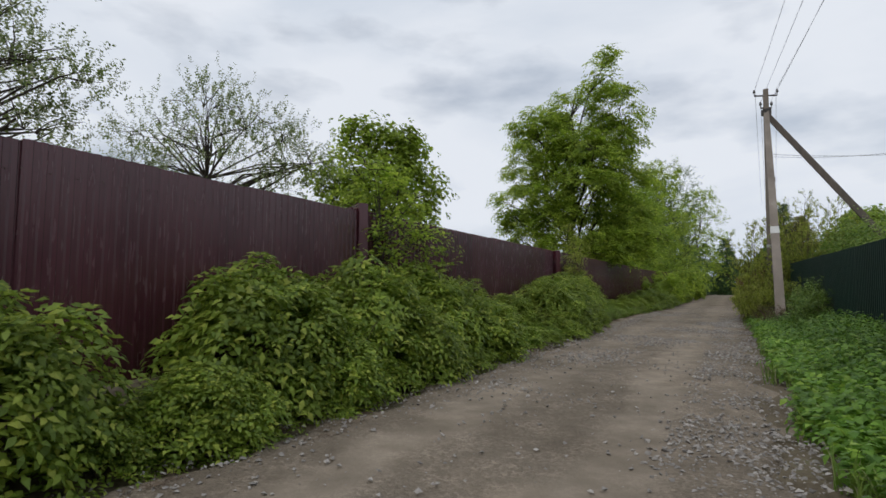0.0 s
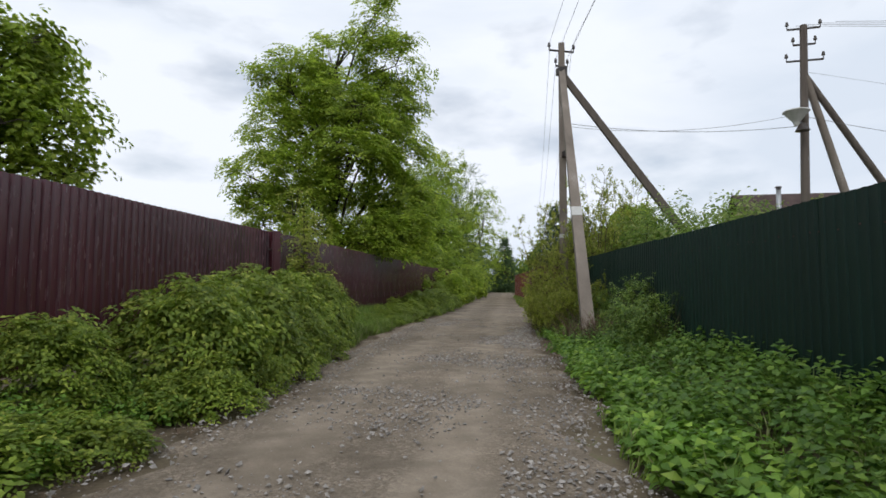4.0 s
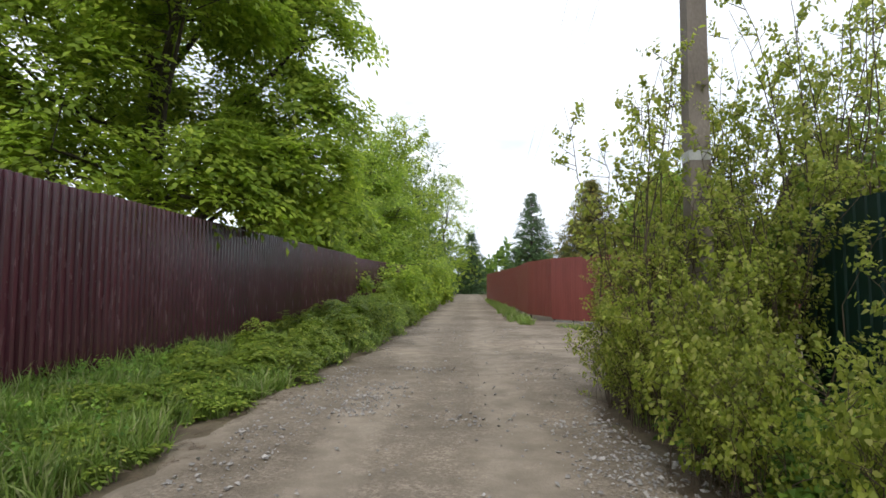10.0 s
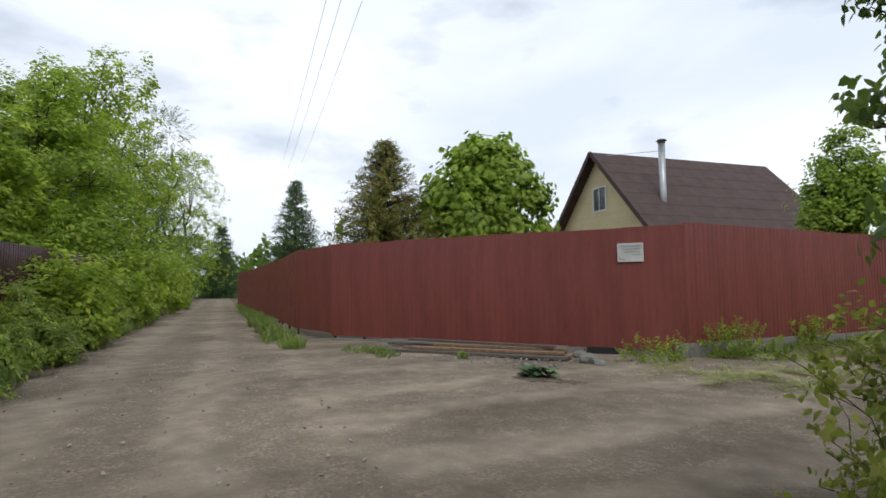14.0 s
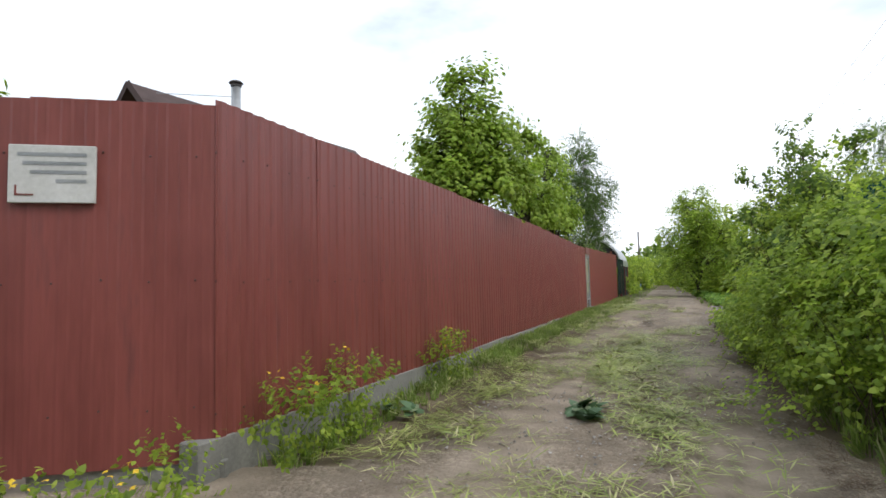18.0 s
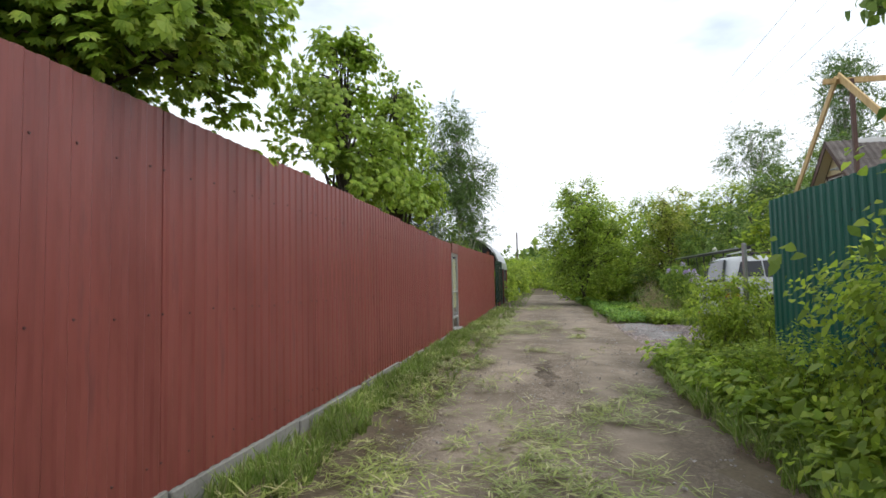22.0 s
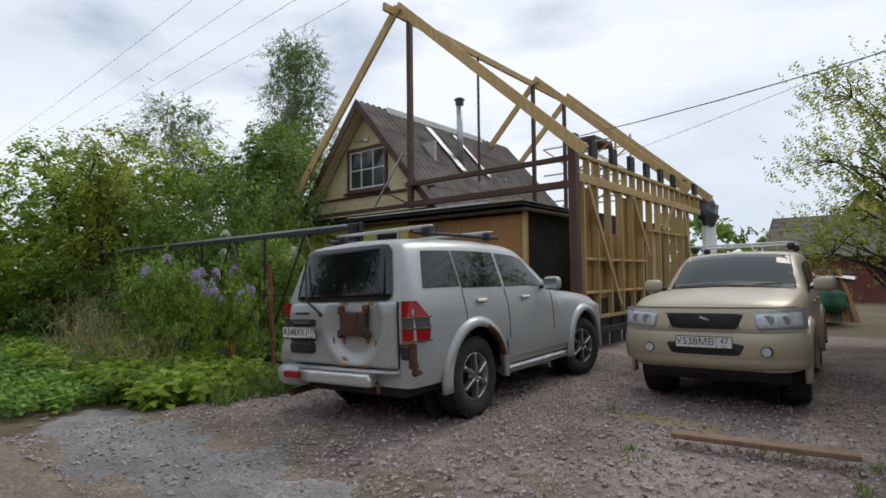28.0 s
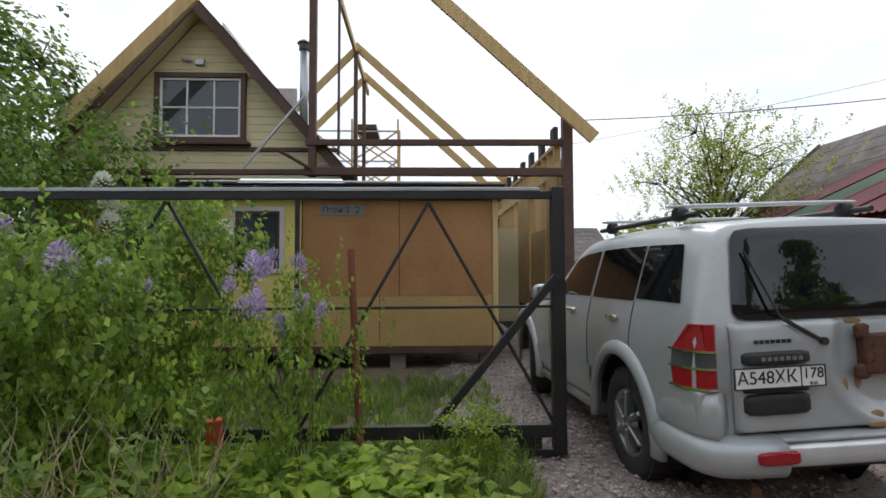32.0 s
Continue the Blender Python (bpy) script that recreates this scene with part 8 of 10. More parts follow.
        wheel(car, s * (W - 0.16), 2.64, R, s, 4, 5, 0.24)
        bm = bmesh.new()
        tube(bm, (s * (W - 0.31), 0.0, R), (s * (W - 0.30), 0.0, R), 0.46, 0.46, 24)
        part("wheel_well", bm, M_PLASTIC, car)
        bm = bmesh.new()
        tube(bm, (s * (W - 0.31), 2.64, R), (s * (W - 0.30), 2.64, R), 0.46, 0.46, 24)
        part("wheel_well", bm, M_PLASTIC, car)
        # headlamp: clear block in the corner with its reflector
        part("lamp_seal", face(s * 0.455, s * 0.872, 0.802, 1.003, s * 0.415, s * 0.857, 0.024, 14, 6, 0.02), M_LENSGREY, car, "", True)
        hl = part("headlamp", face(s * 0.47, s * 0.86, 0.815, 0.99, s * 0.43, s * 0.845, 0.03, 14, 6, 0.02), M_LENS, car, "clear headlamp lens", True)
        for xr, rr_ in ((0.56, 0.055), (0.69, 0.048)):
            bm = bmesh.new()
            y_ = nose(xr, 0.91) + 0.028
            tube(bm, (s * xr, y_ - 0.02, 0.91), (s * xr, y_ + 0.003, 0.91), rr_, rr_ * 0.9, 18)
            part("reflector", bm, M_LENSGREY, hl)
        bm = bmesh.new()
        tube(bm, (s * 0.54, 3.40, 0.615), (s * 0.54, nose(0.54, 0.52) + 0.046, 0.615), 0.058, 0.05, 18)
        fg = part("fog_lamp", bm, M_PLASTIC, car)
        bm = bmesh.new()
        tube(bm, (s * 0.54, nose(0.54, 0.52) + 0.046, 0.615), (s * 0.54, nose(0.54, 0.52) + 0.05, 0.615), 0.034, 0.042, 18)
        part("lens", bm, M_LENS, fg)
    # front: bumper, grille, intake, plain badge, plate
    prof = [(-0.12, 0.43), (-0.03, 0.435), (0.0, 0.46), (0.014, 0.52), (0.014, 0.54), (0.022, 0.55), (0.018, 0.69), (0.0, 0.78), (-0.02, 0.81), (-0.13, 0.835)]
    part("bumper", sweep([(-x, nose(x, 0.5)) for x in np.linspace(0.872, -0.872, 33)], [(-o, z) for o, z in prof]), M_BEIGE, car, "", True)
    part("cowl", cross_patch(sh, 2.10, 1.87, 4.0, 0.05, 0.018), M_PLASTIC, car, "black cowl under the windscreen")
    part("nose_panel", face(-0.86, 0.86, 0.79, 1.04, -0.80, 0.80, 0.012, 30, 8), M_BEIGE, car, "", True)
    part("hood_gap", face(-0.78, 0.78, 1.026, 1.037, -0.775, 0.775, 0.018, 24, 2), M_PLASTIC, car)
    gr = new("grille")
    gr.parent = car
    part("mesh_back", face(-0.31, 0.31, 0.815, 0.985, -0.39, 0.39, 0.028, 16, 5), M_PLASTIC, gr, "", True)
    bm = bmesh.new()
    for k in range(25):
        x = -0.36 + 0.03 * k
        for s in (-1, 1):
            x0_, x1_ = x - 0.03 * s, x + 0.03 * s
            if max(abs(x0_), abs(x1_)) < 0.37:
                beam(bm, (x0_ * 0.9, nose(x0_, 0.82) + 0.032, 0.82), (x1_, nose(x1_, 0.98) + 0.032, 0.98), 0.005, 0.005, 0)
    part("mesh", bm, M_TUBE, gr)
    for s, dz in ((-1, 0.022), (1, -0.022)):
        bm = bmesh.new()
        box(bm, -0.05, 3.51, 0.0, 0.05, 3.582, 0.022, None, 0.004)
        bmesh.ops.transform(bm, matrix=Matrix.Translation((s * 0.012, -0.01, 0.888 + dz)) @ pose(0, 0, 0, 0, -22), verts=bm.verts)
        part("badge", bm, M_BAR, gr, "plain bright badge bar")
    part("intake", face(-0.34, 0.34, 0.545, 0.70, -0.41, 0.41, 0.034, 16, 4), M_PLASTIC, car, "black lower air intake", True)
    bm = bmesh.new()
    box(bm, -0.52, 3.05, 0.35, 0.52, 3.42, 0.45, None, 0.02)
    part("skid_lip", bm, M_PLASTIC, car)
    plate(car, "У538МВ", "47", pose(0, 3.612, 0.695, 0, 0, 180))
    for x0 in (-0.05, -0.62):
        bm = bmesh.new()
        beam(bm, (x0 + 0.62, 2.04, 1.21), (x0 + 0.05, 1.96, 1.245), 0.014, 0.014, 0.002)
        part("wiper", bm, M_PLASTIC, car)
    roof_bars(car, (0.0, 0.85), 0.60, 1.775, M_BAR)
    bm = bmesh.new()
    box(bm, -0.70, -0.7, 0.26, 0.70, 3.25, 0.50, None, 0.03)
    part("underbody", bm, M_PLASTIC, car)
    seats(car, (0.75,), 0.95, 0.36)
    bm = bmesh.new()
    box(bm, -0.72, 1.55, 0.98, 0.72, 2.0, 1.10, None, 0.03)
    part("dashboard", bm, M_PLASTIC, car)
    return car


c1 = big_car()
c1.matrix_world = YARD_M @ pose(-4.033, 4.342, 0.084, 0, -2.1, 182.98) @ Matrix.Scale(0.988, 4)
c2 = small_car()
c2.matrix_world = YARD_M @ pose(-6.468, -0.745, 0.125, 0, 1.0, 3.0)

# ---- hedges, herbs and grass ----
def bush_kind(seed, rx, ry, h, n, templates, leaf_m, size=1.0, stems=14, lumps=6, up=0.6, r=0.007, clump=0):
    f = mound_mesh("foliage", seed, rx, ry, h, n, templates, size, lumps) if clump < 0 else bush_mesh("foliage", seed, rx, ry, h, n, templates, size, lumps, up, 0.05, clump)
    f.materials.append(leaf_m)
    s = stems_mesh("branchwork", seed + 50, rx, ry, h, stems, r)
    s.materials.append(M_TWIG)
    return f, s


def put_bush(kind, name, label, x, y, turn, sx=1.0, sz=1.0, group="", sink=0.03, category="bush"):
    root = thing(name, label, category, group, "", (x, y, hz(x, y) - sink), turn)
    root.scale = (sx, sx, sz)
    for nm, me in zip(("foliage", "branchwork"), kind):
        ob = new(nm, me)
        ob.parent = root
    return root


RB = random.Random(21)
K_SORB = [bush_kind(100 + k, 1.0, 0.95, 1.25, 480, T_ROSE, M_L_SORB, 0.82, 22, 11, 1.5, 0.007, -1) for k in range(4)]
K_LOW = [bush_kind(120 + k, 0.8, 0.65, 0.75, 190, T_ROSE, M_L_SORB, 0.7, 12, 8, 1.5, 0.006, -1) for k in range(3)]
K_WILD = [open_bush(140 + k, 0.95, 0.9, 1.6, 30, 6, T_SHOOT, M_L_WILLOW, 1.0, 0.007, 0.12, 0.25) for k in range(3)]
K_TALL = [open_bush(150 + k, 1.05, 1.0, 3.6, 22, 9, T_SHOOT, M_L_WILLOW, 1.0, 0.011, 0.16, 0.15) for k in range(3)]
K_ARCH = [open_bush(157 + k, 1.25, 1.15, 3.3, 30, 20, T_SHOOT_BROAD, M_L_DARK, 1.0, 0.011, 0.08, 0.35) for k in range(2)]
K_ROSE = [bush_kind(155 + k, 1.0, 0.9, 1.4, 620, T_BROAD, M_L_DARK, 0.72, 40, 9, 1.2, 0.008, 8) for k in range(2)]
K_GREEN = [bush_kind(160 + k, 1.2, 1.1, 2.0, 700, T_BROAD, M_L_ASH, 1.2, 22, 9, 1.4, 0.008, 8) for k in range(3)]
K_DARK = [bush_kind(170 + k, 1.2, 1.1, 2.0, 640, T_BROAD, M_L_DARK, 1.05, 22, 9, 1.3, 0.008, 8) for k in range(2)]
K_FAR = [bush_kind(175 + k, 1.2, 1.1, 2.0, 420, T_BROAD, M_L_ASH, 1.9, 8, 9, 1.2, 0.010, 7) for k in range(2)]
K_NEAR = [bush_kind(165 + k, 1.2, 1.1, 2.0, 1150, T_BROAD, M_L_LANE, 0.86, 26, 12, 1.5, 0.009, 9) for k in range(3)]
K_EDGE = [bush_kind(190 + k, 1.2, 1.1, 2.0, 500, T_BROAD, M_L_ASH, 1.2, 24, 11, 1.5, 0.009, 6) for k in range(2)]
K_LIME = [bush_kind(180 + k, 1.3, 1.2, 2.2, 800, T_OVAL, M_L_LIME, 1.5, 16, 9, 1.2, 0.009, 7) for k in range(3)]

HEDGE = "hedge along the maroon fence"
# (lane y, distance from the lane's edge, width, height)
for y, d, s, z in [(-2.5, 0.8, 1.0, 0.95), (-0.9, 0.9, 1.0, 1.0), (0.5, 0.75, 1.0, 1.05), (1.8, 0.75, 1.05, 1.12), (2.95, 0.7, 0.8, 1.12), (4.0, 0.3, 0.6, 0.62), (4.95, 0.85, 0.95, 1.30),
                   (5.4, 0.4, 0.7, 0.92), (6.3, 0.85, 0.95, 1.36), (7.0, 0.4, 0.72, 1.0), (7.9, 0.9, 1.0, 1.34), (8.9, 0.45, 0.75, 0.98), (9.4, 1.0, 0.7, 1.1), (11.9, 1.2, 0.6, 0.8),
                   (13.2, 0.8, 0.85, 1.25), (14.4, 0.85, 0.95, 1.40), (15.6, 0.8, 0.9, 1.42), (16.8, 0.9, 0.9, 1.36), (17.8, 0.85, 0.9, 1.5), (18.7, 0.8, 0.75, 1.35)]:
    put_bush(RB.choice(K_SORB), "hedge_bush", "dense green hedge bush with feathery leaves", *left_of(y, d), RB.uniform(0, 360), s, z, HEDGE)
for y in np.arange(0.4, 9.6, 0.95):
    put_bush(RB.choice(K_LOW), "hedge_bush", "low green hedge bush at the lane's edge", *left_of(y, RB.uniform(0.12, 0.3)), RB.uniform(0, 360), RB.uniform(0.5, 0.7), RB.uniform(0.55, 0.85), HEDGE)
for y in np.arange(12.6, 18.6, 0.9):
    put_bush(RB.choice(K_LOW), "hedge_bush", "low green hedge bush at the lane's edge", *left_of(y, RB.uniform(0.1, 0.3)), RB.uniform(0, 360), RB.uniform(0.55, 0.75), RB.uniform(0.7, 1.0), HEDGE)
for k in range(34):
    y = 21.5 + k * 0.82
    put_bush(RB.choice(K_LOW), "hedge_bush", "low green hedge bush with feathery leaves", *left_of(y, (0.9 if k % 2 else 0.5) + RB.uniform(-0.1, 0.15)), RB.uniform(0, 360), RB.uniform(0.85, 1.1), (0.45 + 1.1 * min(1, max(0, (y - 23) / 6))) * RB.uniform(0.9, 1.15), HEDGE)
for y, d, s, z in [(10.6, 0.55, 0.9, 0.75), (11.3, 0.35, 0.7, 0.6), (12.4, 0.45, 0.6, 0.7), (13.0, 0.4, 0.5, 0.5), (10.0, 0.9, 0.8, 0.7)]:
    put_bush(RB.choice(K_LOW), "hedge_bush", "low yellow-green bush at the hedge's foot", *left_of(y, d), RB.uniform(0, 360), s, z, HEDGE)


def carpet(name, label, P, templates, material, smin, smax, seed, lean=0.25):
    rng = np.random.default_rng(seed)
    P = P.copy()
    P[:, 2] = height(P[:, 0], P[:, 1]) - 0.01
    D = np.tile(np.array([[0, 0, 1.0]]), (len(P), 1)) + rng.normal(size=(len(P), 3)) * lean
    D[:, 2] = np.abs(D[:, 2])
    ob = link_mesh(name, fast_mesh(name, *scatter(templates, P, D, rng.uniform(smin, smax, len(P)), rng)), material)
    return tagged(ob, label, "plants", "", "stuff")


def verge(n, y0, y1, d0, d1, side, wave=0.12):
    yy, d = rng0.uniform(y0, y1, n), d0 + (d1 - d0) * rng0.random(n)
    d = d + wave * np.sin(yy * 2.3) + wave * 0.6 * np.sin(yy * 5.1)
    x, y = (left_of if side > 0 else right_of)(yy, d)
    return np.stack([x, y, 0 * yy], axis=1)


carpet("nettles", "bright green nettles and ground elder beside the lane", np.concatenate([patchy(verge(6400, -2, 21.5, 0.55, 2.1, -1), 2.2, -0.35), verge(1300, -2, 12.5, 1.2, 2.6, -1)]), T_HERB, M_L_NETT, 0.6, 1.3, 31)
carpet("ground_elder", "low bright ground elder at the lane's edge", verge(2800, -2, 20.5, 0.08, 0.8, -1, 0.07), T_ELDER, M_L_WEED, 0.55, 1.05, 42, 0.35)
carpet("nettles", "bright green nettles at the foot of the maroon fence", np.concatenate([verge(1700, 17.0, 25, 0.25, 2.1, 1), verge(700, 9.5, 13.5, 0.2, 1.2, 1), verge(500, 24, 45, 0.1, 0.6, 1)]), T_HERB, M_L_WEED, 0.5, 0.95, 32)
carpet("grass", "long green grass along the lane's edges", np.concatenate([verge(1500, 17.0, 48, 0.0, 1.6, 1), verge(1000, 19.2, 29, 0.1, 1.5, 1), verge(1500, 15.5, 25, 0.02, 1.5, 1), verge(60, -2, 21.5, 0.05, 0.35, -1), verge(350, 8, 17, 0.8, 2.6, -1), verge(600, 33, 60, 0.0, 0.6, -1)]), T_LUSH, M_L_GRASS, 0.6, 1.0, 33)
carpet("weeds", "rough weeds and grass behind the fences", np.concatenate([verge(700, -6, 60, 2.2, 9.0, 1), verge(400, -6, 18, 3.2, 8, -1)]), T_TUFT, M_L_GRASS, 0.8, 1.3, 34)


def lane2(n, u0, u1, v0, v1):
    u, v = rng0.uniform(u0, u1, n), rng0.uniform(v0, v1, n)
    x, y = yard(u, v)
    return np.stack([x, y, 0 * x], axis=1)


carpet("grass", "green grass at the foot of the red fence", np.concatenate([lane2(800, -17.5, 7.3, 10.95, 11.45), lane2(300, -12, 7.3, 10.4, 11.0), lane2(500, 7, 45, 10.2, 11.4), lane2(180, -21.6, -18, 11.1, 11.45)]), T_TUFT, M_L_GRASS, 0.22, 0.6, 35)
carpet("grass", "grass and weeds along the bushes of the side lane", np.concatenate([lane2(900, -22, -9.3, 7.0, 7.7), lane2(500, -12, -9.2, 4.5, 7.6), lane2(420, -16, -9.6, 7.35, 7.85), lane2(60, -1.6, 42, 6.9, 7.6)]), T_LUSH, M_L_GRASS, 0.35, 0.8, 36)
carpet("nettles", "tall nettles and weeds at the driveway", lane2(900, -14.8, -9.0, 5.0, 7.75), T_ELDER, M_L_LANE, 0.8, 1.5, 41)
carpet("ground_elder", "bright ground elder beside the driveway", np.concatenate([lane2(2600, -1.3, 9, 4.4, 7.3), lane2(900, 9, 24, 6.6, 7.5)]), T_ELDER, M_L_WEED, 0.55, 1.0, 37)
carpet("grass", "short grass and weeds behind the gate", lane2(2000, -2.5, 3.5, 0.9, 4.2), T_TUFT, M_L_GRASS, 0.3, 0.7, 40)
T_CUT = []
for _ in range(6):
    pieces = []
    for k in range(16):
        V, F = small_leaf(RND.uniform(0.07, 0.26), RND.uniform(0.009, 0.019), 0.3)
        pieces.append(((rot_z(RND.uniform(0, 6.28)) @ rot_y(RND.uniform(-0.25, 0.1)) @ V.T).T + np.array([RND.uniform(-0.1, 0.1), RND.uniform(-0.1, 0.1), RND.uniform(0.0, 0.045)]), F))
    T_CUT.append(gather(pieces))
heaps = []
for hu, hv, sp, cnt in ((-21.8, 9.65, 0.26, 70), (-22.8, 9.6, 0.2, 40), (-23.3, 9.7, 0.22, 46), (-15.8, 9.5, 0.42, 130), (-20.0, 8.95, 0.22, 44), (-23.0, 8.8, 0.26, 56), (-21.0, 8.7, 0.3, 40), (-23.2, 10.6, 0.3, 44),
                        (-14.6, 9.25, 0.4, 110), (-18.6, 9.0, 0.34, 120), (-18.9, 10.7, 0.3, 70), (-19.5, 8.95, 0.25, 70), (-17.0, 9.55, 0.36, 120), (-16.5, 9.2, 0.4, 150), (-17.6, 9.6, 0.3, 110), (-12.5, 8.7, 0.24, 60),
                        (-13.5, 9.4, 0.3, 70), (-17.5, 10.75, 0.3, 70), (-11.3, 10.1, 0.16, 14), (-2.1, 10.1, 0.4, 70), (-12.2, 10.6, 0.3, 44), (-11.5, 8.3, 0.12, 20), (-4.1, 8.5, 0.1, 16), (-8.1, 9.5, 0.12, 14),
                        (6.8, 9.65, 0.6, 70), (-4.4, 10.4, 0.35, 60), (-5.6, 8.6, 0.10, 26), (-1.9, 9.6, 0.3, 50), (-4.7, 9.8, 0.22, 36), (-4.9, 10.6, 0.3, 70), (-3.8, 9.6, 0.28, 50), (5.4, 9.6, 0.5, 60), (-2.2, 10.8, 0.35, 60), (-5.4, 10.9, 0.3, 60),
                        (-20.4, 10.3, 0.3, 50), (-14.4, 10.4, 0.3, 50), (-9.5, 10.6, 0.3, 40)):
    u_, v_ = rng0.normal(hu, sp * 1.3, int(cnt * 0.75)), rng0.normal(hv, sp, int(cnt * 0.75))
    x_, y_ = yard(u_, np.clip(v_, 7.9, 11.3))
    heaps.append(np.stack([x_, y_, 0 * x_], axis=1))
cut = np.concatenate(heaps + [patchy(lane2(500, -21.5, -8, 10.5, 11.4), 3.3, 0.1), patchy(lane2(700, -12, 6, 10.2, 11.4), 3.3, 0.1), lane2(70, -21, -4, 8.1, 10.6)])
cut[:, 2] = 0
cob = carpet("cut_grass", "mown yellow-green grass cuttings lying on the lane", cut, T_CUT, M_CUT, 0.55, 1.0, 38, 0.16)
cob.location.z = 0.05
lit = np.concatenate([verge(2200, 0, 45, -0.35, 0.5, 1, 0.08), verge(900, 12, 22, -0.3, 0.4, -1, 0.08), lane2(700, -22, -10, 7.4, 8.0), lane2(500, -20, -8, 10.6, 11.3)])
lob = carpet("leaf_litter", "brown leaf litter along the lane's edge", lit, T_CUT, M_LITTER, 0.25, 0.5, 39, 0.15)
lob.location.z = 0.035

# shrubs on the right of the main lane
for x, y, s, z, k in [(11.5, 17.6, 0.7, 0.9, 1), (11.75, 21.0, 0.6, 0.95, 0), (12.2, 21.9, 0.6, 0.9, 2), (13.0, 22.2, 0.6, 0.85, 1), (11.35, 18.4, 0.7, 1.0, 2), (10.8, 19.2, 0.6, 0.85, 1), (10.5, 18.3, 0.6, 0.95, 0), (11.0, 19.7, 0.8, 1.1, 2), (12.2, 20.2, 0.7, 1.1, 0), (12.2, 21.2, 0.6, 0.85, 1), (13.5, 22.6, 0.6, 0.75, 2), (14.4, 22.7, 0.7, 0.9, 0), (15.2, 22.5, 0.8, 1.0, 1)]:
    put_bush(K_WILD[k], "bush", "twiggy bush with sparse pale leaves beside the pole", x, y, RB.uniform(0, 360), s, z, "bushes by the pole")
for x, y, s, z, k in [(11.7, 20.5, 0.62, 0.62, 0), (12.15, 21.35, 1.1, 1.2, 2), (12.95, 21.0, 0.8, 1.15, 1), (13.2, 19.9, 1.0, 1.35, 2), (13.5, 21.9, 0.8, 0.95, 0), (12.5, 22.0, 0.7, 0.72, 1), (14.9, 20.8, 1.0, 1.4, 2), (13.45, 21.25, 0.9, 1.4, 0), (12.3, 20.0, 0.8, 0.8, 1)]:
    put_bush(K_TALL[k], "bush", "tall open willow bush with small pale leaves", x, y, RB.uniform(0, 360), s, z, "bushes by the pole")
for x, y, s, z, k in [(14.3, 22.05, 0.75, 1.05, 0), (15.0, 22.0, 0.8, 1.15, 1), (13.6, 22.3, 0.55, 0.6, 1)]:
    put_bush(K_ARCH[k], "bush", "dark arching bush at the corner of the lanes", x, y, RB.uniform(0, 360), s, z, "bushes by the pole")
for x, y, s, z in ((9.75, 14.1, 0.75, 0.9), (9.2, 13.0, 0.7, 0.75), (10.5, 15.0, 0.8, 0.9), (11.0, 16.9, 0.6, 0.8)):
    put_bush(K_ROSE[int(y) % 2], "bush", "dark leafy bush before the green fence", x, y, RB.uniform(0, 360), s, z, "bushes by the pole")
for x, y, h, n in ((9.65, 15.45, 0.9, 120), (10.3, 15.7, 0.8, 90), (9.9, 16.5, 1.0, 90)):
    dry = thing("dry_grass", "brown dead grass round the foot of the strut", "grass", "dry grass", "", (x, y, hz(x, y)))
    link_mesh("branchwork", stems_mesh("branchwork", 991 + n, 0.75, 0.7, h, n, 0.006), M_LITTER, dry)
# bushes along the side lane
for u, v, s, z, k in [(-22.3, 6.3, 0.8, 0.95, 0), (-20.5, 6.7, 0.85, 1.0, 1), (-19.1, 6.8, 0.9, 1.2, 2), (-17.9, 6.7, 0.9, 1.25, 0), (-16.8, 6.75, 0.9, 1.45, 1), (-15.7, 6.85, 0.85, 1.3, 2), (-17.8, 7.3, 0.75, 0.85, 1), (-19.6, 7.4, 0.7, 0.7, 0), (-16.2, 7.5, 0.6, 0.6, 2)]:
    put_bush(K_NEAR[k % 3], "bush", "leafy green bush at the side lane", *yard(u, v), RB.uniform(0, 360), s, z, "bushes along the side lane")
for u, v, s, z, k in [(-14.6, 7.1, 0.58, 1.0, 0), (-13.9, 7.05, 0.42, 0.8, 1), (-12.8, 7.1, 0.45, 0.5, 1), (-11.9, 7.2, 0.42, 0.40, 0), (-10.2, 6.95, 0.42, 0.62, 1), (-9.9, 6.5, 0.45, 0.85, 0), (-9.6, 6.9, 0.42, 0.8, 1), (-9.7, 5.9, 0.42, 0.75, 0), (-9.75, 5.3, 0.42, 0.7, 1), (-9.85, 4.6, 0.42, 0.75, 0), (-9.2, 6.2, 0.35, 0.55, 1)]:
    put_bush(K_EDGE[k], "bush", "bright green leafy bush at the driveway", *yard(u, v), RB.uniform(0, 360), s, z, "bushes along the side lane")
put_bush(K_EDGE[1], "bush", "small leafy shrub at the end of the gate", *yard(-2.05, 4.42), 70, 0.26, 0.30, "bushes along the side lane")
for u, v, s, z, k in [(-15.9, 6.95, 0.95, 1.12, 0), (-15.0, 6.5, 0.7, 1.0, 1), (-20.2, 6.2, 0.7, 0.95, 1)]:
    put_bush(K_ARCH[k], "bush", "tall loose bush with arching shoots at the side lane", *yard(u, v), RB.uniform(0, 360), s, z, "bushes along the side lane")
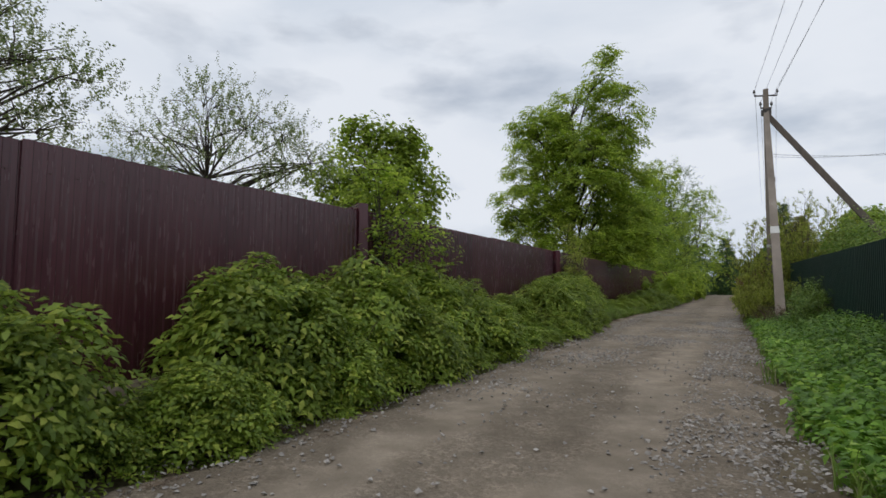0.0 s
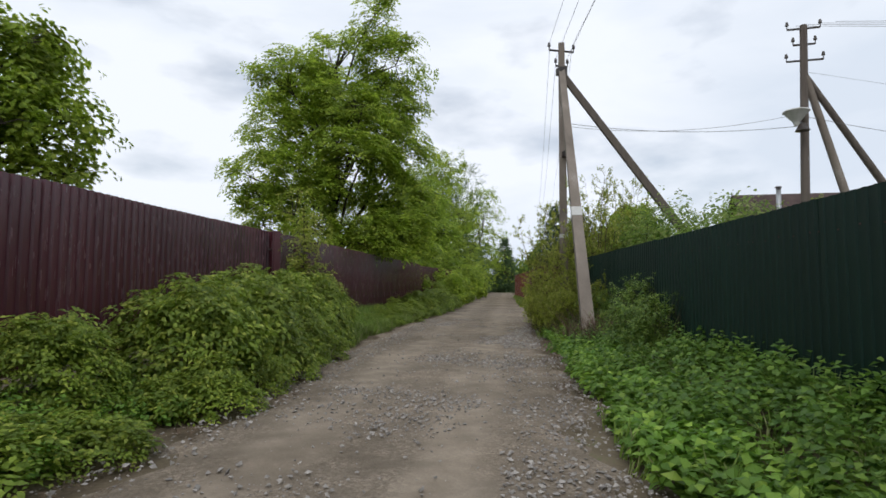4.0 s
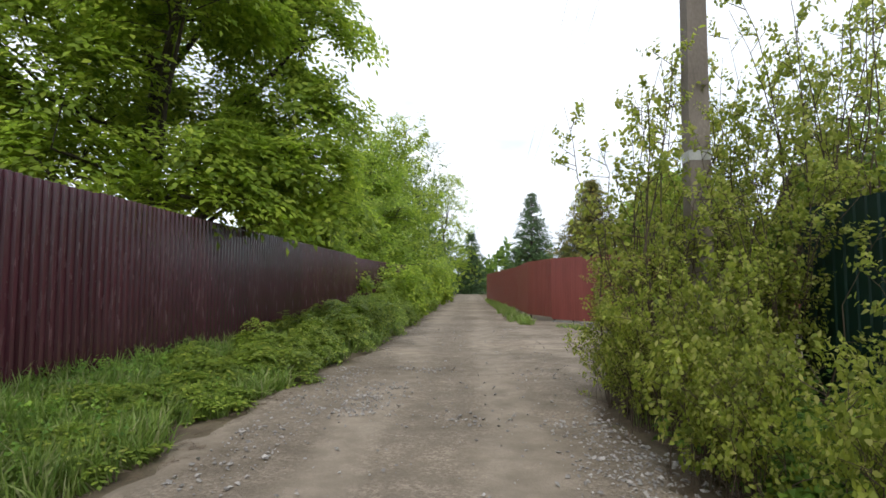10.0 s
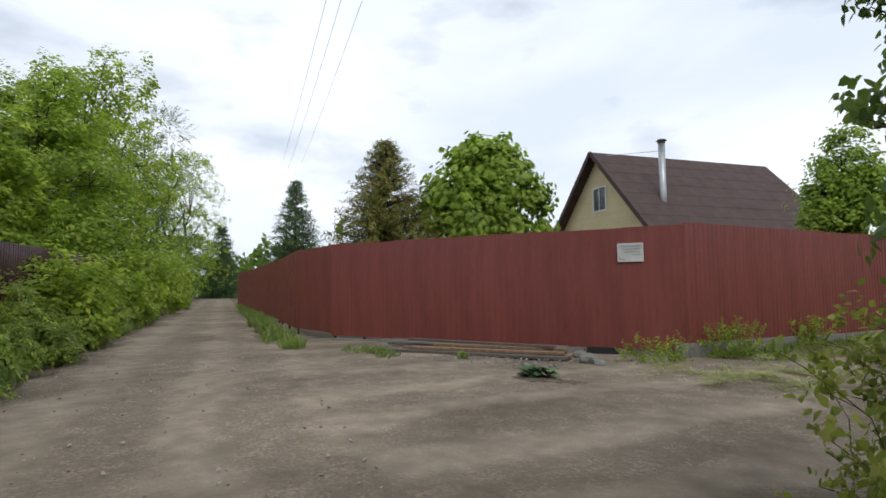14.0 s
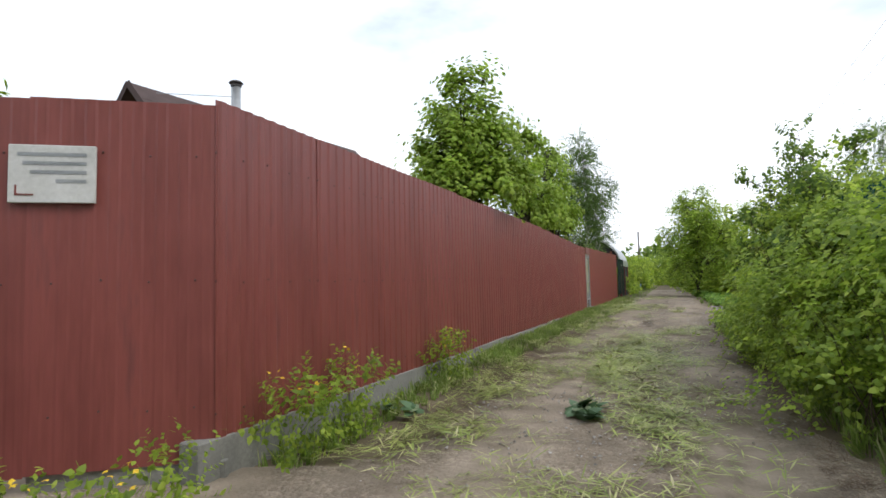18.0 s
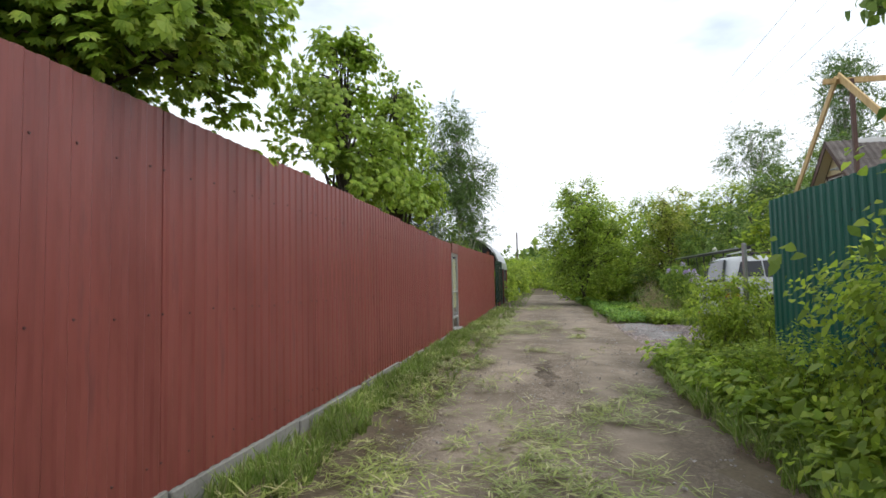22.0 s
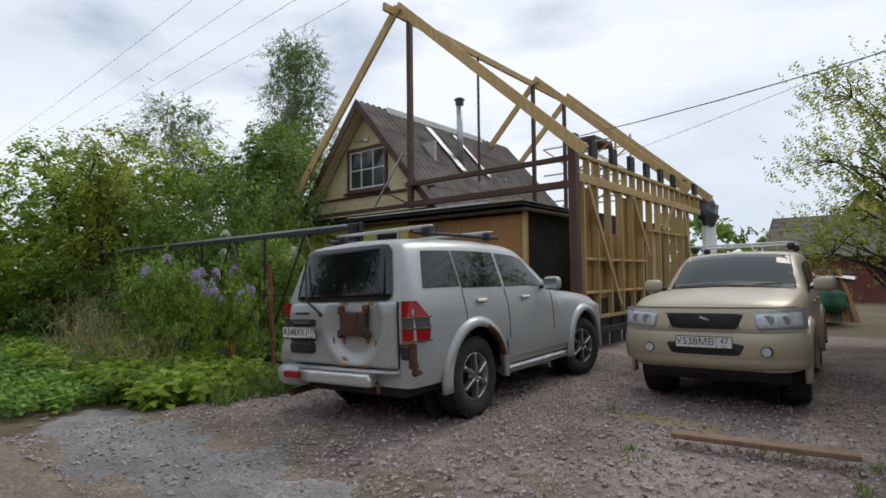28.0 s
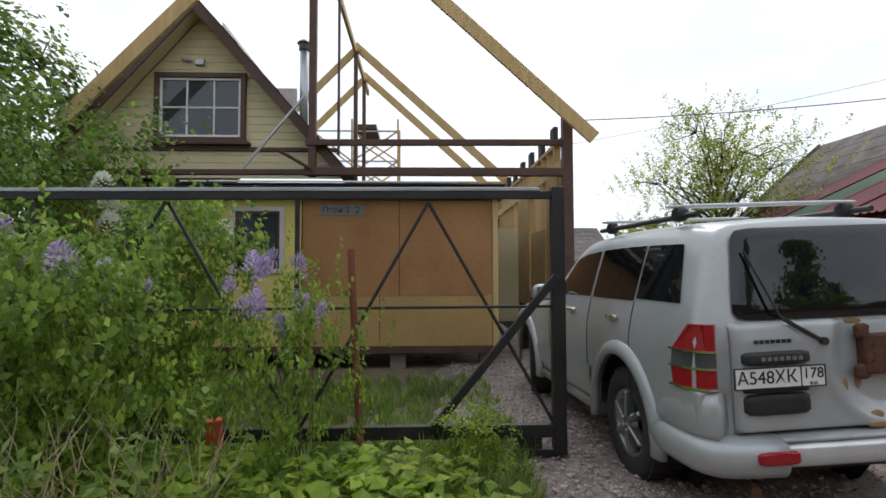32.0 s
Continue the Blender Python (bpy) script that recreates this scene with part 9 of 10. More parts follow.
# shrubs behind the green fence
for x, y, s, z, k in [(14.3, 18.3, 1.1, 1.62, 0), (13.6, 16.2, 1.0, 1.35, 1), (15.6, 17.2, 1.1, 1.7, 1), (16.8, 18.6, 1.2, 1.9, 2), (17.5, 15.8, 1.1, 1.65, 0), (19.5, 16.0, 1.1, 1.6, 1), (15.2, 20.0, 1.1, 1.7, 2), (18.4, 18.8, 1.1, 1.7, 1)]:
    put_bush(K_LIME[k], "shrub", "yellow-green shrub behind the green fence", x, y, RB.uniform(0, 360), s, z, "shrubs behind the green fence")

# ---- trees ----
def blob(cx, cy, z0, z1, r, n=7, seed=1, squash=1.0, taper=0.55):
    """Lobes of an uneven crown between two heights."""
    rnd = random.Random(seed)
    out = []
    for k in range(n):
        f = (k + 0.5) / n
        rr = r * (1 - taper * f) * rnd.uniform(0.75, 1.1)
        a = k * 2.4 + rnd.uniform(-0.5, 0.5)
        off = r * (1 - taper * f) * 0.5
        out.append((cx + math.cos(a) * off, cy + math.sin(a) * off, z0 + (z1 - z0) * (0.12 + 0.80 * f), rr * 0.72, rr * 0.72, max(0.5, (z1 - z0) / n * 1.25) * squash))
    return out


tree("ash_tree", "tall bright green ash tree behind the maroon fence", 7.0, 28.9, 11.4,
     [(1.6, -0.3, 12.2, 1.05, 1.1, 1.4), (2.1, -0.4, 10.4, 1.5, 1.6, 1.2), (-0.4, 0.2, 10.5, 1.2, 1.5, 1.0), (-1.7, 0.2, 9.1, 1.7, 1.9, 1.1), (1.7, 0.3, 8.6, 1.9, 2.0, 1.1),
      (0.1, -1.5, 7.8, 1.9, 1.7, 1.1), (0.0, 1.7, 8.0, 2.0, 1.8, 1.2), (-2.3, 0.3, 7.2, 1.6, 1.9, 0.95), (2.4, -0.2, 6.6, 1.6, 1.9, 1.0), (-2.7, -0.4, 5.4, 1.5, 1.8, 0.9),
      (0.3, -1.9, 5.9, 1.8, 1.6, 0.9), (2.7, 0.2, 4.7, 1.5, 1.8, 0.9), (0.2, 1.6, 5.2, 2.0, 1.7, 0.9), (-1.4, -1.2, 4.3, 1.6, 1.5, 0.7), (2.4, -1.0, 3.4, 1.4, 1.4, 0.7), (-3.0, -0.2, 4.3, 1.3, 1.4, 0.6), (0.8, -1.6, 3.3, 1.3, 1.1, 0.6), (3.0, -0.6, 2.8, 1.2, 1.2, 0.6), (-2.6, -1.0, 3.2, 1.2, 1.1, 0.6), (-1.0, -2.0, 3.0, 1.4, 0.9, 0.55), (0.6, -2.3, 2.5, 1.3, 0.7, 0.45)],
     4800, T_ASH, M_L_ASH, None, 1.45, 41, 0.26, 64, 0.0, "tree", 0.75, "", 0.75)
tree("maple_tree", "green maple tree behind the maroon fence", -2.5, 22.0, 6.2,
     [(-0.9, 0, 6.9, 1.1, 1.1, 0.9), (0.7, 0.2, 6.6, 1.0, 1.1, 0.9), (0.2, 0, 5.6, 1.5, 1.5, 0.9), (-2.0, 0, 5.2, 1.2, 1.4, 0.9), (1.4, 0, 4.9, 1.1, 1.3, 0.9), (0, -0.8, 4.4, 1.8, 1.3, 0.8), (-1.6, 0.3, 3.8, 1.4, 1.4, 0.7), (1.2, 0.3, 3.6, 1.1, 1.3, 0.7), (0, 0, 2.9, 1.4, 1.4, 0.6)],
     3000, T_PALM, M_L_ASH, None, 1.25, 42, 0.16, 40, 0.0, "tree", 0.55, "", 0.8)
tree("apple_tree", "old apple tree with sparse pale blossom", -6.0, 13.7, 4.6,
     [(-0.1, 0, 5.5, 1.2, 1.2, 0.8), (-1.3, 0.2, 4.8, 1.2, 1.2, 0.8), (1.3, 0, 4.8, 1.2, 1.2, 0.8), (2.3, 0.2, 4.0, 1.0, 1.1, 0.6), (-1.8, 0, 3.8, 1.1, 1.1, 0.7), (0.1, -0.5, 4.2, 1.5, 1.2, 0.7), (1.2, 0.3, 3.4, 1.3, 1.2, 0.6), (-0.6, 0.3, 3.2, 1.4, 1.2, 0.6)],
     1900, T_APPLE, M_L_APPLE, None, 1.1, 43, 0.14, 90, 0.15, "tree", 0.5, "", 0.7)
tree("apple_tree", "old apple tree with sparse pale blossom", -8.2, 8.0, 4.6,
     [(0.9, 0.6, 5.6, 1.2, 1.2, 0.7), (1.5, 0.8, 4.5, 1.1, 1.2, 0.6), (-0.6, 0, 5.4, 1.4, 1.3, 0.8), (0.4, 0.3, 4.4, 1.5, 1.3, 0.7), (1.2, 0.8, 3.5, 1.2, 1.2, 0.6), (-1.4, 0, 4.2, 1.3, 1.3, 0.8)],
     1500, T_APPLE, M_L_APPLE, None, 1.1, 44, 0.14, 80, 0.15, "tree", 0.5, "", 0.7)
tree("sapling", "yellow-green young tree in the hedge", -1.0, 8.6, 2.9, [(-0.2, 0, 2.75, 0.5, 0.5, 0.4), (0.3, 0, 2.3, 0.65, 0.6, 0.45), (-0.45, 0.1, 2.0, 0.65, 0.6, 0.45), (0.6, 0, 1.7, 0.6, 0.6, 0.4), (-0.1, -0.2, 1.5, 0.7, 0.6, 0.4)], 620, T_OVAL, M_L_ASH, None, 1.15, 45, 0.03, 24, 0.0, "tree", 0.4, "", 0.6)
tree("sapling", "thin pale young tree against the maroon fence", 4.45, 18.6, 2.6, blob(0, 0, 0.8, 3.1, 0.75, 5, 8, 1.0, 0.4), 480, T_OVAL, M_L_WILLOW, None, 1.0, 46, 0.025, 14, 0.0, "tree", 0.4, "", 0.6)
tree("sapling", "slim green sapling beside the grey post", *yard(-9.55, 6.05), 2.4, [(0, 0, 2.45, 0.3, 0.3, 0.3), (0.1, 0.1, 2.1, 0.36, 0.36, 0.3), (-0.1, -0.05, 1.75, 0.3, 0.3, 0.25)], 150, T_OVAL, M_L_ASH, None, 1.2, 47, 0.022, 12, 0.0, "tree", 0.4, "", 0.5)
LINE = "trees along the main lane"
for k, (x, y, h, r, m_, t_) in enumerate([(11.4, 38.0, 4.2, 2.2, M_L_ASH, T_BROAD), (14.0, 43.5, 6.2, 2.6, M_L_ASH, T_BROAD), (17.4, 49.0, 10.0, 3.4, M_L_LANE, T_BROAD), (21.4, 57.0, 14.2, 4.3, M_L_ASH, T_BROAD),
                                         (20.6, 60.5, 13.0, 3.0, M_L_BIRCH, T_BIRCH), (25.8, 65.5, 15.0, 4.2, M_L_ASH, T_BROAD), (30.5, 73.0, 17.0, 4.2, M_L_BIRCH, T_BIRCH), (35.6, 80.0, 15.5, 4.4, M_L_ASH, T_BROAD), (41.5, 88.0, 17.0, 4.6, M_L_ASH, T_BROAD)]):
    tree("roadside_tree", "tall leafy green tree beside the dirt lane", x, y, h * 0.88, blob(0, 0, 0.6, h, r * 1.15, 11, 60 + k, 1.05, 0.35), 3600 if k < 4 else 2200, t_, m_, None, 2.4 if t_ is T_BIRCH else 2.3, 60 + k, 0.2, 34, 0.8 if t_ is T_BIRCH else 0.0, "tree", 0.6, LINE, 0.75)
for k, (y, d, s, z) in enumerate([(37, 0.9, 0.9, 1.0), (39.5, 1.2, 1.1, 1.3), (43, 0.8, 1.0, 1.0), (47, 0.9, 1.2, 1.5), (52, 1.0, 1.3, 1.6), (58, 1.0, 1.4, 1.7), (65, 1.0, 1.5, 1.8)]):
    put_bush(K_FAR[k % 2], "bush", "leafy green bush under the roadside trees", *left_of(y, d), RB.uniform(0, 360), s, z, LINE)


def conifer(name, label, x, y, h, r, n, material, seed, upturn=0.0, bare=0.06, size=1.0, templates=None):
    """A spruce: whorls of boughs that shorten to the tip."""
    rng = np.random.default_rng(seed)
    root = thing(name, label, "tree", "", "", (x, y, hz(x, y) - 0.05))
    segs = [(0, 0, 0, 0.02 * h, 0, 0, h, 0.01)]
    f = np.sort(rng.uniform(bare, 0.985, n) ** 1.15)
    ang = rng.uniform(0, 6.28, n)
    L = r * (1 - f) ** 0.95 * rng.uniform(0.7, 1.08, n) + 0.08
    P, D, S = [], [], []
    for k in range(n):
        c, s = math.cos(ang[k]), math.sin(ang[k])
        drop = (-0.28 + 0.6 * f[k] + upturn) * L[k]
        segs.append((0, 0, f[k] * h, 0.02, c * L[k], s * L[k], f[k] * h + drop, 0.005))
        m_ = max(2, int(L[k] / (0.26 * size)))
        for j in range(m_):
            g_ = (j + 1) / m_
            P.append((c * L[k] * g_, s * L[k] * g_, f[k] * h + drop * g_ - 0.05))
            D.append((c + rng.normal() * 0.5, s + rng.normal() * 0.5, -0.15 + upturn + rng.normal() * 0.25))
            S.append(size * (0.5 + 0.5 * (1 - f[k])) * rng.uniform(0.8, 1.2))
    link_mesh("trunk", fast_mesh("trunk", *tubes_arrays(segs, 4)), M_BARK, root)
    link_mesh("crown", fast_mesh("crown", *scatter(templates or T_BOUGH, np.array(P), np.array(D), np.array(S), rng)), material, root)
    return root


conifer("spruce_tree", "dark green spruce far beyond the red fence", 42.6, 67.6, 12.0, 3.7, 800, M_L_SPRUCE, 81, 0.05, 0.02, 2.1)
conifer("spruce_tree", "bronze-green conifer just behind the red fence", 23.1, 34.95, 6.0, 2.5, 700, M_L_JUNI, 82, 0.25, 0.32, 1.05)
conifer("spruce_tree", "distant dark spruce beside the lane", 48.0, 92.0, 10.0, 3.0, 560, M_L_SPRUCE, 83, 0.05, 0.03, 2.3)
tree("chestnut_tree", "round bright green chestnut tree behind the red fence", 25.75, 33.0, 4.4, [(0, 0, 4.3, 1.45, 1.45, 1.6), (0.55, -0.4, 3.6, 1.35, 1.35, 1.3), (-0.6, 0.5, 3.6, 1.35, 1.35, 1.3), (0.05, 0.1, 5.3, 0.95, 0.95, 0.8)], 2200, T_CHEST, M_L_CHEST, None, 1.45, 84, 0.12, 26, 0.55, "tree", 0.88, "", 0.5)
tree("maple_tree", "bright green maple tree leaning over the red fence", 28.3, 23.9, 4.6, [(-0.05, -0.3, 4.75, 0.38, 0.42, 0.45), (0.0, -0.2, 4.2, 0.6, 0.66, 0.45), (0.05, -0.45, 3.65, 0.72, 0.72, 0.45), (0.0, 0.15, 3.5, 0.72, 0.65, 0.5), (0.1, -0.6, 3.0, 0.8, 0.75, 0.5), (-0.05, 0.25, 2.9, 0.75, 0.6, 0.5), (0.35, 0.2, 2.4, 0.75, 0.5, 0.4)], 2700, T_MAPLE, M_L_CHEST, None, 1.1, 85, 0.09, 30, 0.1, "tree", 0.65, "", 0.5)
tree("chestnut_tree", "leafy chestnut tree behind the red fence", 33.0, 21.85, 4.7, [(0.1, 0.05, 2.95, 0.85, 0.85, 0.35), (0.0, 0, 3.4, 0.95, 0.95, 0.45), (-0.05, 0.05, 3.95, 0.8, 0.8, 0.5), (0.0, 0.0, 4.5, 0.6, 0.6, 0.45), (0.0, 0.0, 4.95, 0.35, 0.35, 0.3)], 760, T_CHEST, M_L_CHEST, None, 0.8, 86, 0.17, 54, 0.6, "tree", 0.9, "", 0.42)
tree("chestnut_tree", "leafy chestnut tree behind the red fence", 35.85, 20.5, 5.4, [(0.1, 0.05, 2.9, 0.9, 0.9, 0.35), (0.0, 0, 3.4, 0.95, 0.95, 0.45), (0.05, 0.05, 4.0, 0.85, 0.85, 0.55), (0.0, 0.0, 4.7, 0.65, 0.65, 0.5), (0.0, 0.0, 5.4, 0.38, 0.38, 0.4)], 860, T_CHEST, M_L_CHEST, None, 0.8, 87, 0.15, 54, 0.6, "tree", 0.9, "", 0.42)
tree("birch_tree", "slender birch with hanging leaves behind the red fence", 45.8, 16.4, 8.0, [(-0.1, 0.3, 8.1, 0.5, 0.55, 0.6), (-0.1, 0.3, 7.2, 0.9, 0.95, 0.7), (0.1, 0.6, 6.2, 1.0, 1.1, 0.7), (0, -0.4, 5.9, 1.0, 1.0, 0.7), (0, -0.5, 5.0, 1.0, 1.1, 0.6), (0, 0.5, 5.0, 1.0, 1.1, 0.6), (0, 0, 4.1, 1.0, 1.0, 0.5), (0, -0.6, 3.4, 0.8, 0.8, 0.4)], 4200, T_BIRCH, M_L_BIRCH, M_BIRCH, 1.15, 88, 0.09, 34, 1.2, "tree", 0.5, "", 0.7)
tree("tree", "young green tree at the foot of the birch", 44.2, 17.6, 3.4, [(0, 0, 3.2, 0.9, 0.9, 0.6), (0.3, -0.4, 2.6, 0.9, 0.9, 0.5), (-0.3, 0.4, 3.8, 0.6, 0.6, 0.4)], 420, T_BROAD, M_L_DARK, None, 1.3, 188, 0.06, 18)
tree("pine_tree", "grey-green young pine behind the red fence", 42.9, 19.8, 5.9, [(0, 0, 5.7, 0.35, 0.35, 0.6), (0.1, 0.1, 4.9, 0.8, 0.8, 0.6), (0.4, 0.3, 4.1, 1.2, 1.2, 0.6), (-0.4, -0.3, 3.5, 1.6, 1.6, 0.6), (0.3, -0.3, 2.8, 2.0, 2.0, 0.6), (-0.2, 0.3, 2.1, 2.2, 2.2, 0.6)], 3000, T_NEEDLE, M_L_PINE, None, 0.95, 89, 0.11, 70, -0.5, "tree", 0.5, "", 0.55)
# right of the side lane, past the driveway
BANK = "trees past the driveway"
tree("willow_tree", "dense round willow beside the side lane", *yard(10.2, 7.3), 5.3, [(0, 0, 5.75, 1.2, 1.2, 0.9), (-0.2, 0.2, 5.0, 1.5, 1.5, 0.8), (0.9, -0.4, 4.5, 1.4, 1.4, 0.9), (-0.9, 0.4, 4.3, 1.4, 1.4, 0.9), (0.4, 0.9, 3.6, 1.5, 1.4, 0.9), (-0.3, -0.9, 3.5, 1.6, 1.4, 0.9), (1.1, 0.5, 2.5, 1.4, 1.4, 0.8), (-1.0, -0.2, 2.3, 1.5, 1.4, 0.8), (0.2, 0.2, 1.4, 1.8, 1.8, 0.7)], 3400, T_OVAL, M_L_LANE, None, 2.1, 90, 0.1, 40, 0.0, "tree", 0.65, BANK, 0.7)
tree("willow_tree", "leafy shrub tree behind the driveway", *yard(8.6, 3.9), 3.8, blob(0, 0, 0.2, 5.2, 2.1, 9, 91, 1.1, 0.25), 2000, T_BROAD, M_L_LANE, None, 1.5, 91, 0.09, 34, 0.0, "tree", 0.65, BANK, 0.7)
tree("willow_tree", "dense round yellow-green shrub tree beside the house", *yard(7.5, 1.2), 3.6, [(0, 0, 4.7, 1.5, 1.5, 0.8), (1.2, 0.3, 4.1, 1.5, 1.5, 0.8), (-1.2, -0.3, 4.1, 1.5, 1.5, 0.8), (0.2, 1.1, 3.5, 1.7, 1.5, 0.8), (-1.3, 0.8, 2.9, 1.5, 1.5, 0.8), (1.5, 0.9, 2.7, 1.5, 1.5, 0.8), (0, 1.2, 2.0, 1.8, 1.6, 0.8), (0, 0, 1.2, 2.0, 1.8, 0.7)], 2600, T_BROAD, M_L_ASH, None, 1.45, 92, 0.1, 40, 0.0, "tree", 0.7, BANK, 0.7)
tree("willow_tree", "tall dense dark green shrub tree at the house corner", *yard(5.0, 0.2), 4.2, [(0, 0, 5.0, 1.0, 1.0, 0.7), (0.6, -0.2, 4.3, 1.2, 1.2, 0.8), (-0.4, 0.5, 4.4, 1.2, 1.2, 0.8), (0.5, 0.6, 3.5, 1.3, 1.3, 0.8), (-0.4, 0.2, 2.8, 1.2, 1.3, 0.8), (0.2, 0.4, 1.8, 1.4, 1.4, 0.8)], 1900, T_BROAD, M_L_DARK, None, 1.3, 192, 0.08, 30, 0.0, "tree", 0.7, BANK, 0.7)
tree("willow_tree", "grey-green willow past the bushes", *yard(6.3, 4.0), 4.3, blob(0, 0, 0.6, 5.2, 1.4, 8, 93, 1.1, 0.35), 1300, T_OVAL, M_L_WILLOW, None, 1.5, 93, 0.07, 30, 0.2, "tree", 0.5, BANK, 0.7)
tree("willow_tree", "leafy tree in the far bushes", *yard(16.5, 5.4), 4.2, blob(0, 0, 0.2, 5.8, 2.4, 8, 193, 1.1, 0.35), 1200, T_BROAD, M_L_ASH, None, 2.1, 193, 0.1, 26, 0.0, "tree", 0.6, BANK, 0.8)
tree("willow_tree", "leafy tree in the far bushes", *yard(22, 5.2), 4.2, blob(0, 0, 0.2, 5.6, 2.6, 8, 94, 1.1, 0.35), 1000, T_BROAD, M_L_ASH, None, 2.4, 94, 0.1, 26, 0.0, "tree", 0.6, BANK, 0.8)
tree("willow_tree", "leafy tree in the far bushes", *yard(30, 5.4), 4.2, blob(0, 0, 0.2, 5.6, 2.8, 8, 95, 1.1, 0.35), 900, T_BROAD, M_L_ASH, None, 2.6, 95, 0.1, 26, 0.0, "tree", 0.6, BANK, 0.8)
tree("birch_tree", "tall birch behind the house", 47.2, -5.6, 12.8, blob(0, 0, 4.0, 13.6, 2.3, 11, 96, 1.0, 0.5), 3600, T_BIRCH, M_L_BIRCH, M_BIRCH, 1.6, 96, 0.16, 34, 1.0, "tree", 0.45, "", 0.8)
tree("birch_tree", "round weeping birch behind the bushes", 60.0, -11.8, 12.5, [(0, 0, 12.4, 1.9, 1.9, 1.2), (-1.5, 0.5, 11.2, 2.0, 2.0, 1.4), (1.6, -0.4, 11.0, 2.0, 2.0, 1.6), (0, 0, 9.6, 2.6, 2.6, 1.6), (-0.5, 0, 7.8, 2.4, 2.4, 1.6)], 1500, T_BIRCH, M_L_BIRCH, M_BIRCH, 2.0, 97, 0.18, 26, 1.2, "tree", 0.5, "", 0.8)
tree("tree", "leafy green tree behind the house", 45.5, -2.5, 6.0, blob(0, 0, 1.0, 8.0, 2.6, 8, 98, 1.1, 0.35), 1300, T_BROAD, M_L_DARK, None, 1.8, 98, 0.14, 28, 0.0, "tree", 0.6, "", 0.8)
tree("apple_tree", "old apple tree in leaf beside the shed", 27.9, 6.3, 3.9, blob(0, 0, 1.2, 5.1, 2.1, 9, 99, 1.0, 0.15), 2600, T_APPLE, M_L_WILLOW, None, 1.1, 99, 0.13, 60, 0.1, "tree", 0.45, "", 0.75)
for k, (u, v, s, z) in enumerate([(2.4, 3.3, 0.75, 0.95), (3.8, 3.4, 0.8, 1.05), (5.4, 4.2, 0.85, 1.0), (7.2, 4.9, 0.9, 1.0), (9.0, 5.2, 1.0, 1.0), (11.0, 5.9, 1.0, 0.9), (14.5, 6.2, 1.1, 1.0), (18, 6.2, 1.3, 1.2), (23, 6.4, 1.4, 1.2)]):
    put_bush((K_DARK[k % 2] if k < 4 else K_GREEN[k % 3] if k < 6 else K_FAR[k % 2]), "bush", "leafy green bush past the driveway", *yard(u, v), RB.uniform(0, 360), s, z, BANK)
for k, (u, v, s, z) in enumerate([(13, 11.9, 0.8, 0.9), (16, 12.2, 1.0, 1.1), (20, 12.3, 1.1, 1.3), (25, 12.4, 1.3, 1.5), (31, 12.5, 1.5, 1.8), (38, 12.6, 1.6, 2.0), (46, 12.5, 1.8, 2.2), (56, 12.3, 2.2, 2.4), (21, 6.3, 1.2, 1.9), (27, 6.4, 1.3, 2.1), (34, 6.6, 1.4, 2.3), (42, 6.7, 1.5, 2.6), (52, 7.0, 1.7, 2.9), (30, 6.2, 1.5, 1.4), (38, 6.3, 1.7, 1.8), (47, 6.4, 1.9, 2.2), (58, 7.0, 2.2, 2.4), (66, 9.8, 3.0, 2.6)]):
    put_bush(K_FAR[k % 2], "bush", "leafy green bush along the far side lane", *yard(u, v), RB.uniform(0, 360), s, z, "bushes along the far side lane")
# far woods that close the view
far = thing("far_woods", "distant line of green woods", "trees", "", "stuff")
rng1 = np.random.default_rng(77)
n_far = 5200
ang = rng1.uniform(0, 6.283, n_far)
dist = rng1.uniform(95, 170, n_far)
hh = 8 + 3 * np.sin(ang * 7) + 2 * np.sin(ang * 19 + 1)
PF = np.stack([25 + np.cos(ang) * dist, 20 + np.sin(ang) * dist, rng1.random(n_far) ** 1.4 * hh], axis=1)
T_FAR = [spray(RND, 14, 1.6, 0.9, 0.7) for _ in range(4)]
link_mesh("crowns", fast_mesh("crowns", *scatter(T_FAR, PF, rng1.normal(size=(n_far, 3)) + np.array([0, 0, 0.6]), rng1.uniform(1.1, 1.9, n_far), rng1)), M_L_DARK, far)

# ---- plants round the yard gate ----
T_BLOOM = []
for _ in range(4):
    pieces = []
    for k in range(60):
        f = (k + 0.5) / 60
        V, F = small_leaf(0.034, 0.030)
        r = 0.070 * (1 - f) ** 0.7 + 0.008
        a = k * 2.4
        pieces.append(((rot_z(a) @ rot_y(-0.6) @ V.T).T + np.array([math.cos(a) * r, math.sin(a) * r, f * 0.085]), F))
    T_BLOOM.append(gather(pieces))


def blossoms(root, pts, material, seed, size=1.0):
    rng = np.random.default_rng(seed)
    P = np.array(pts, float)
    D = np.tile(np.array([[0, 0, 1.0]]), (len(P), 1)) + rng.normal(size=(len(P), 3)) * 0.35
    for k in range(len(P)):
        V, F = scatter(T_BLOOM, P[k:k + 1], D[k:k + 1], np.array([size * rng.uniform(0.8, 1.3)]), rng)
        link_mesh("blossom", fast_mesh("blossom", V, F), material, root)


K_LILAC = [bush_kind(200 + k, 0.95, 0.85, 2.0, (380, 900)[k], T_LILACLEAF, M_L_LILAC, 0.95, 16, 9, 0.5, 0.010, 5) for k in range(2)]
lil = put_bush(K_LILAC[0], "lilac_bush", "lilac bush with pale purple blossom at the gate", *yard(-0.85, 4.75), 20, 0.46, 0.80, "", 0.03, "bush")
rl = random.Random(4)
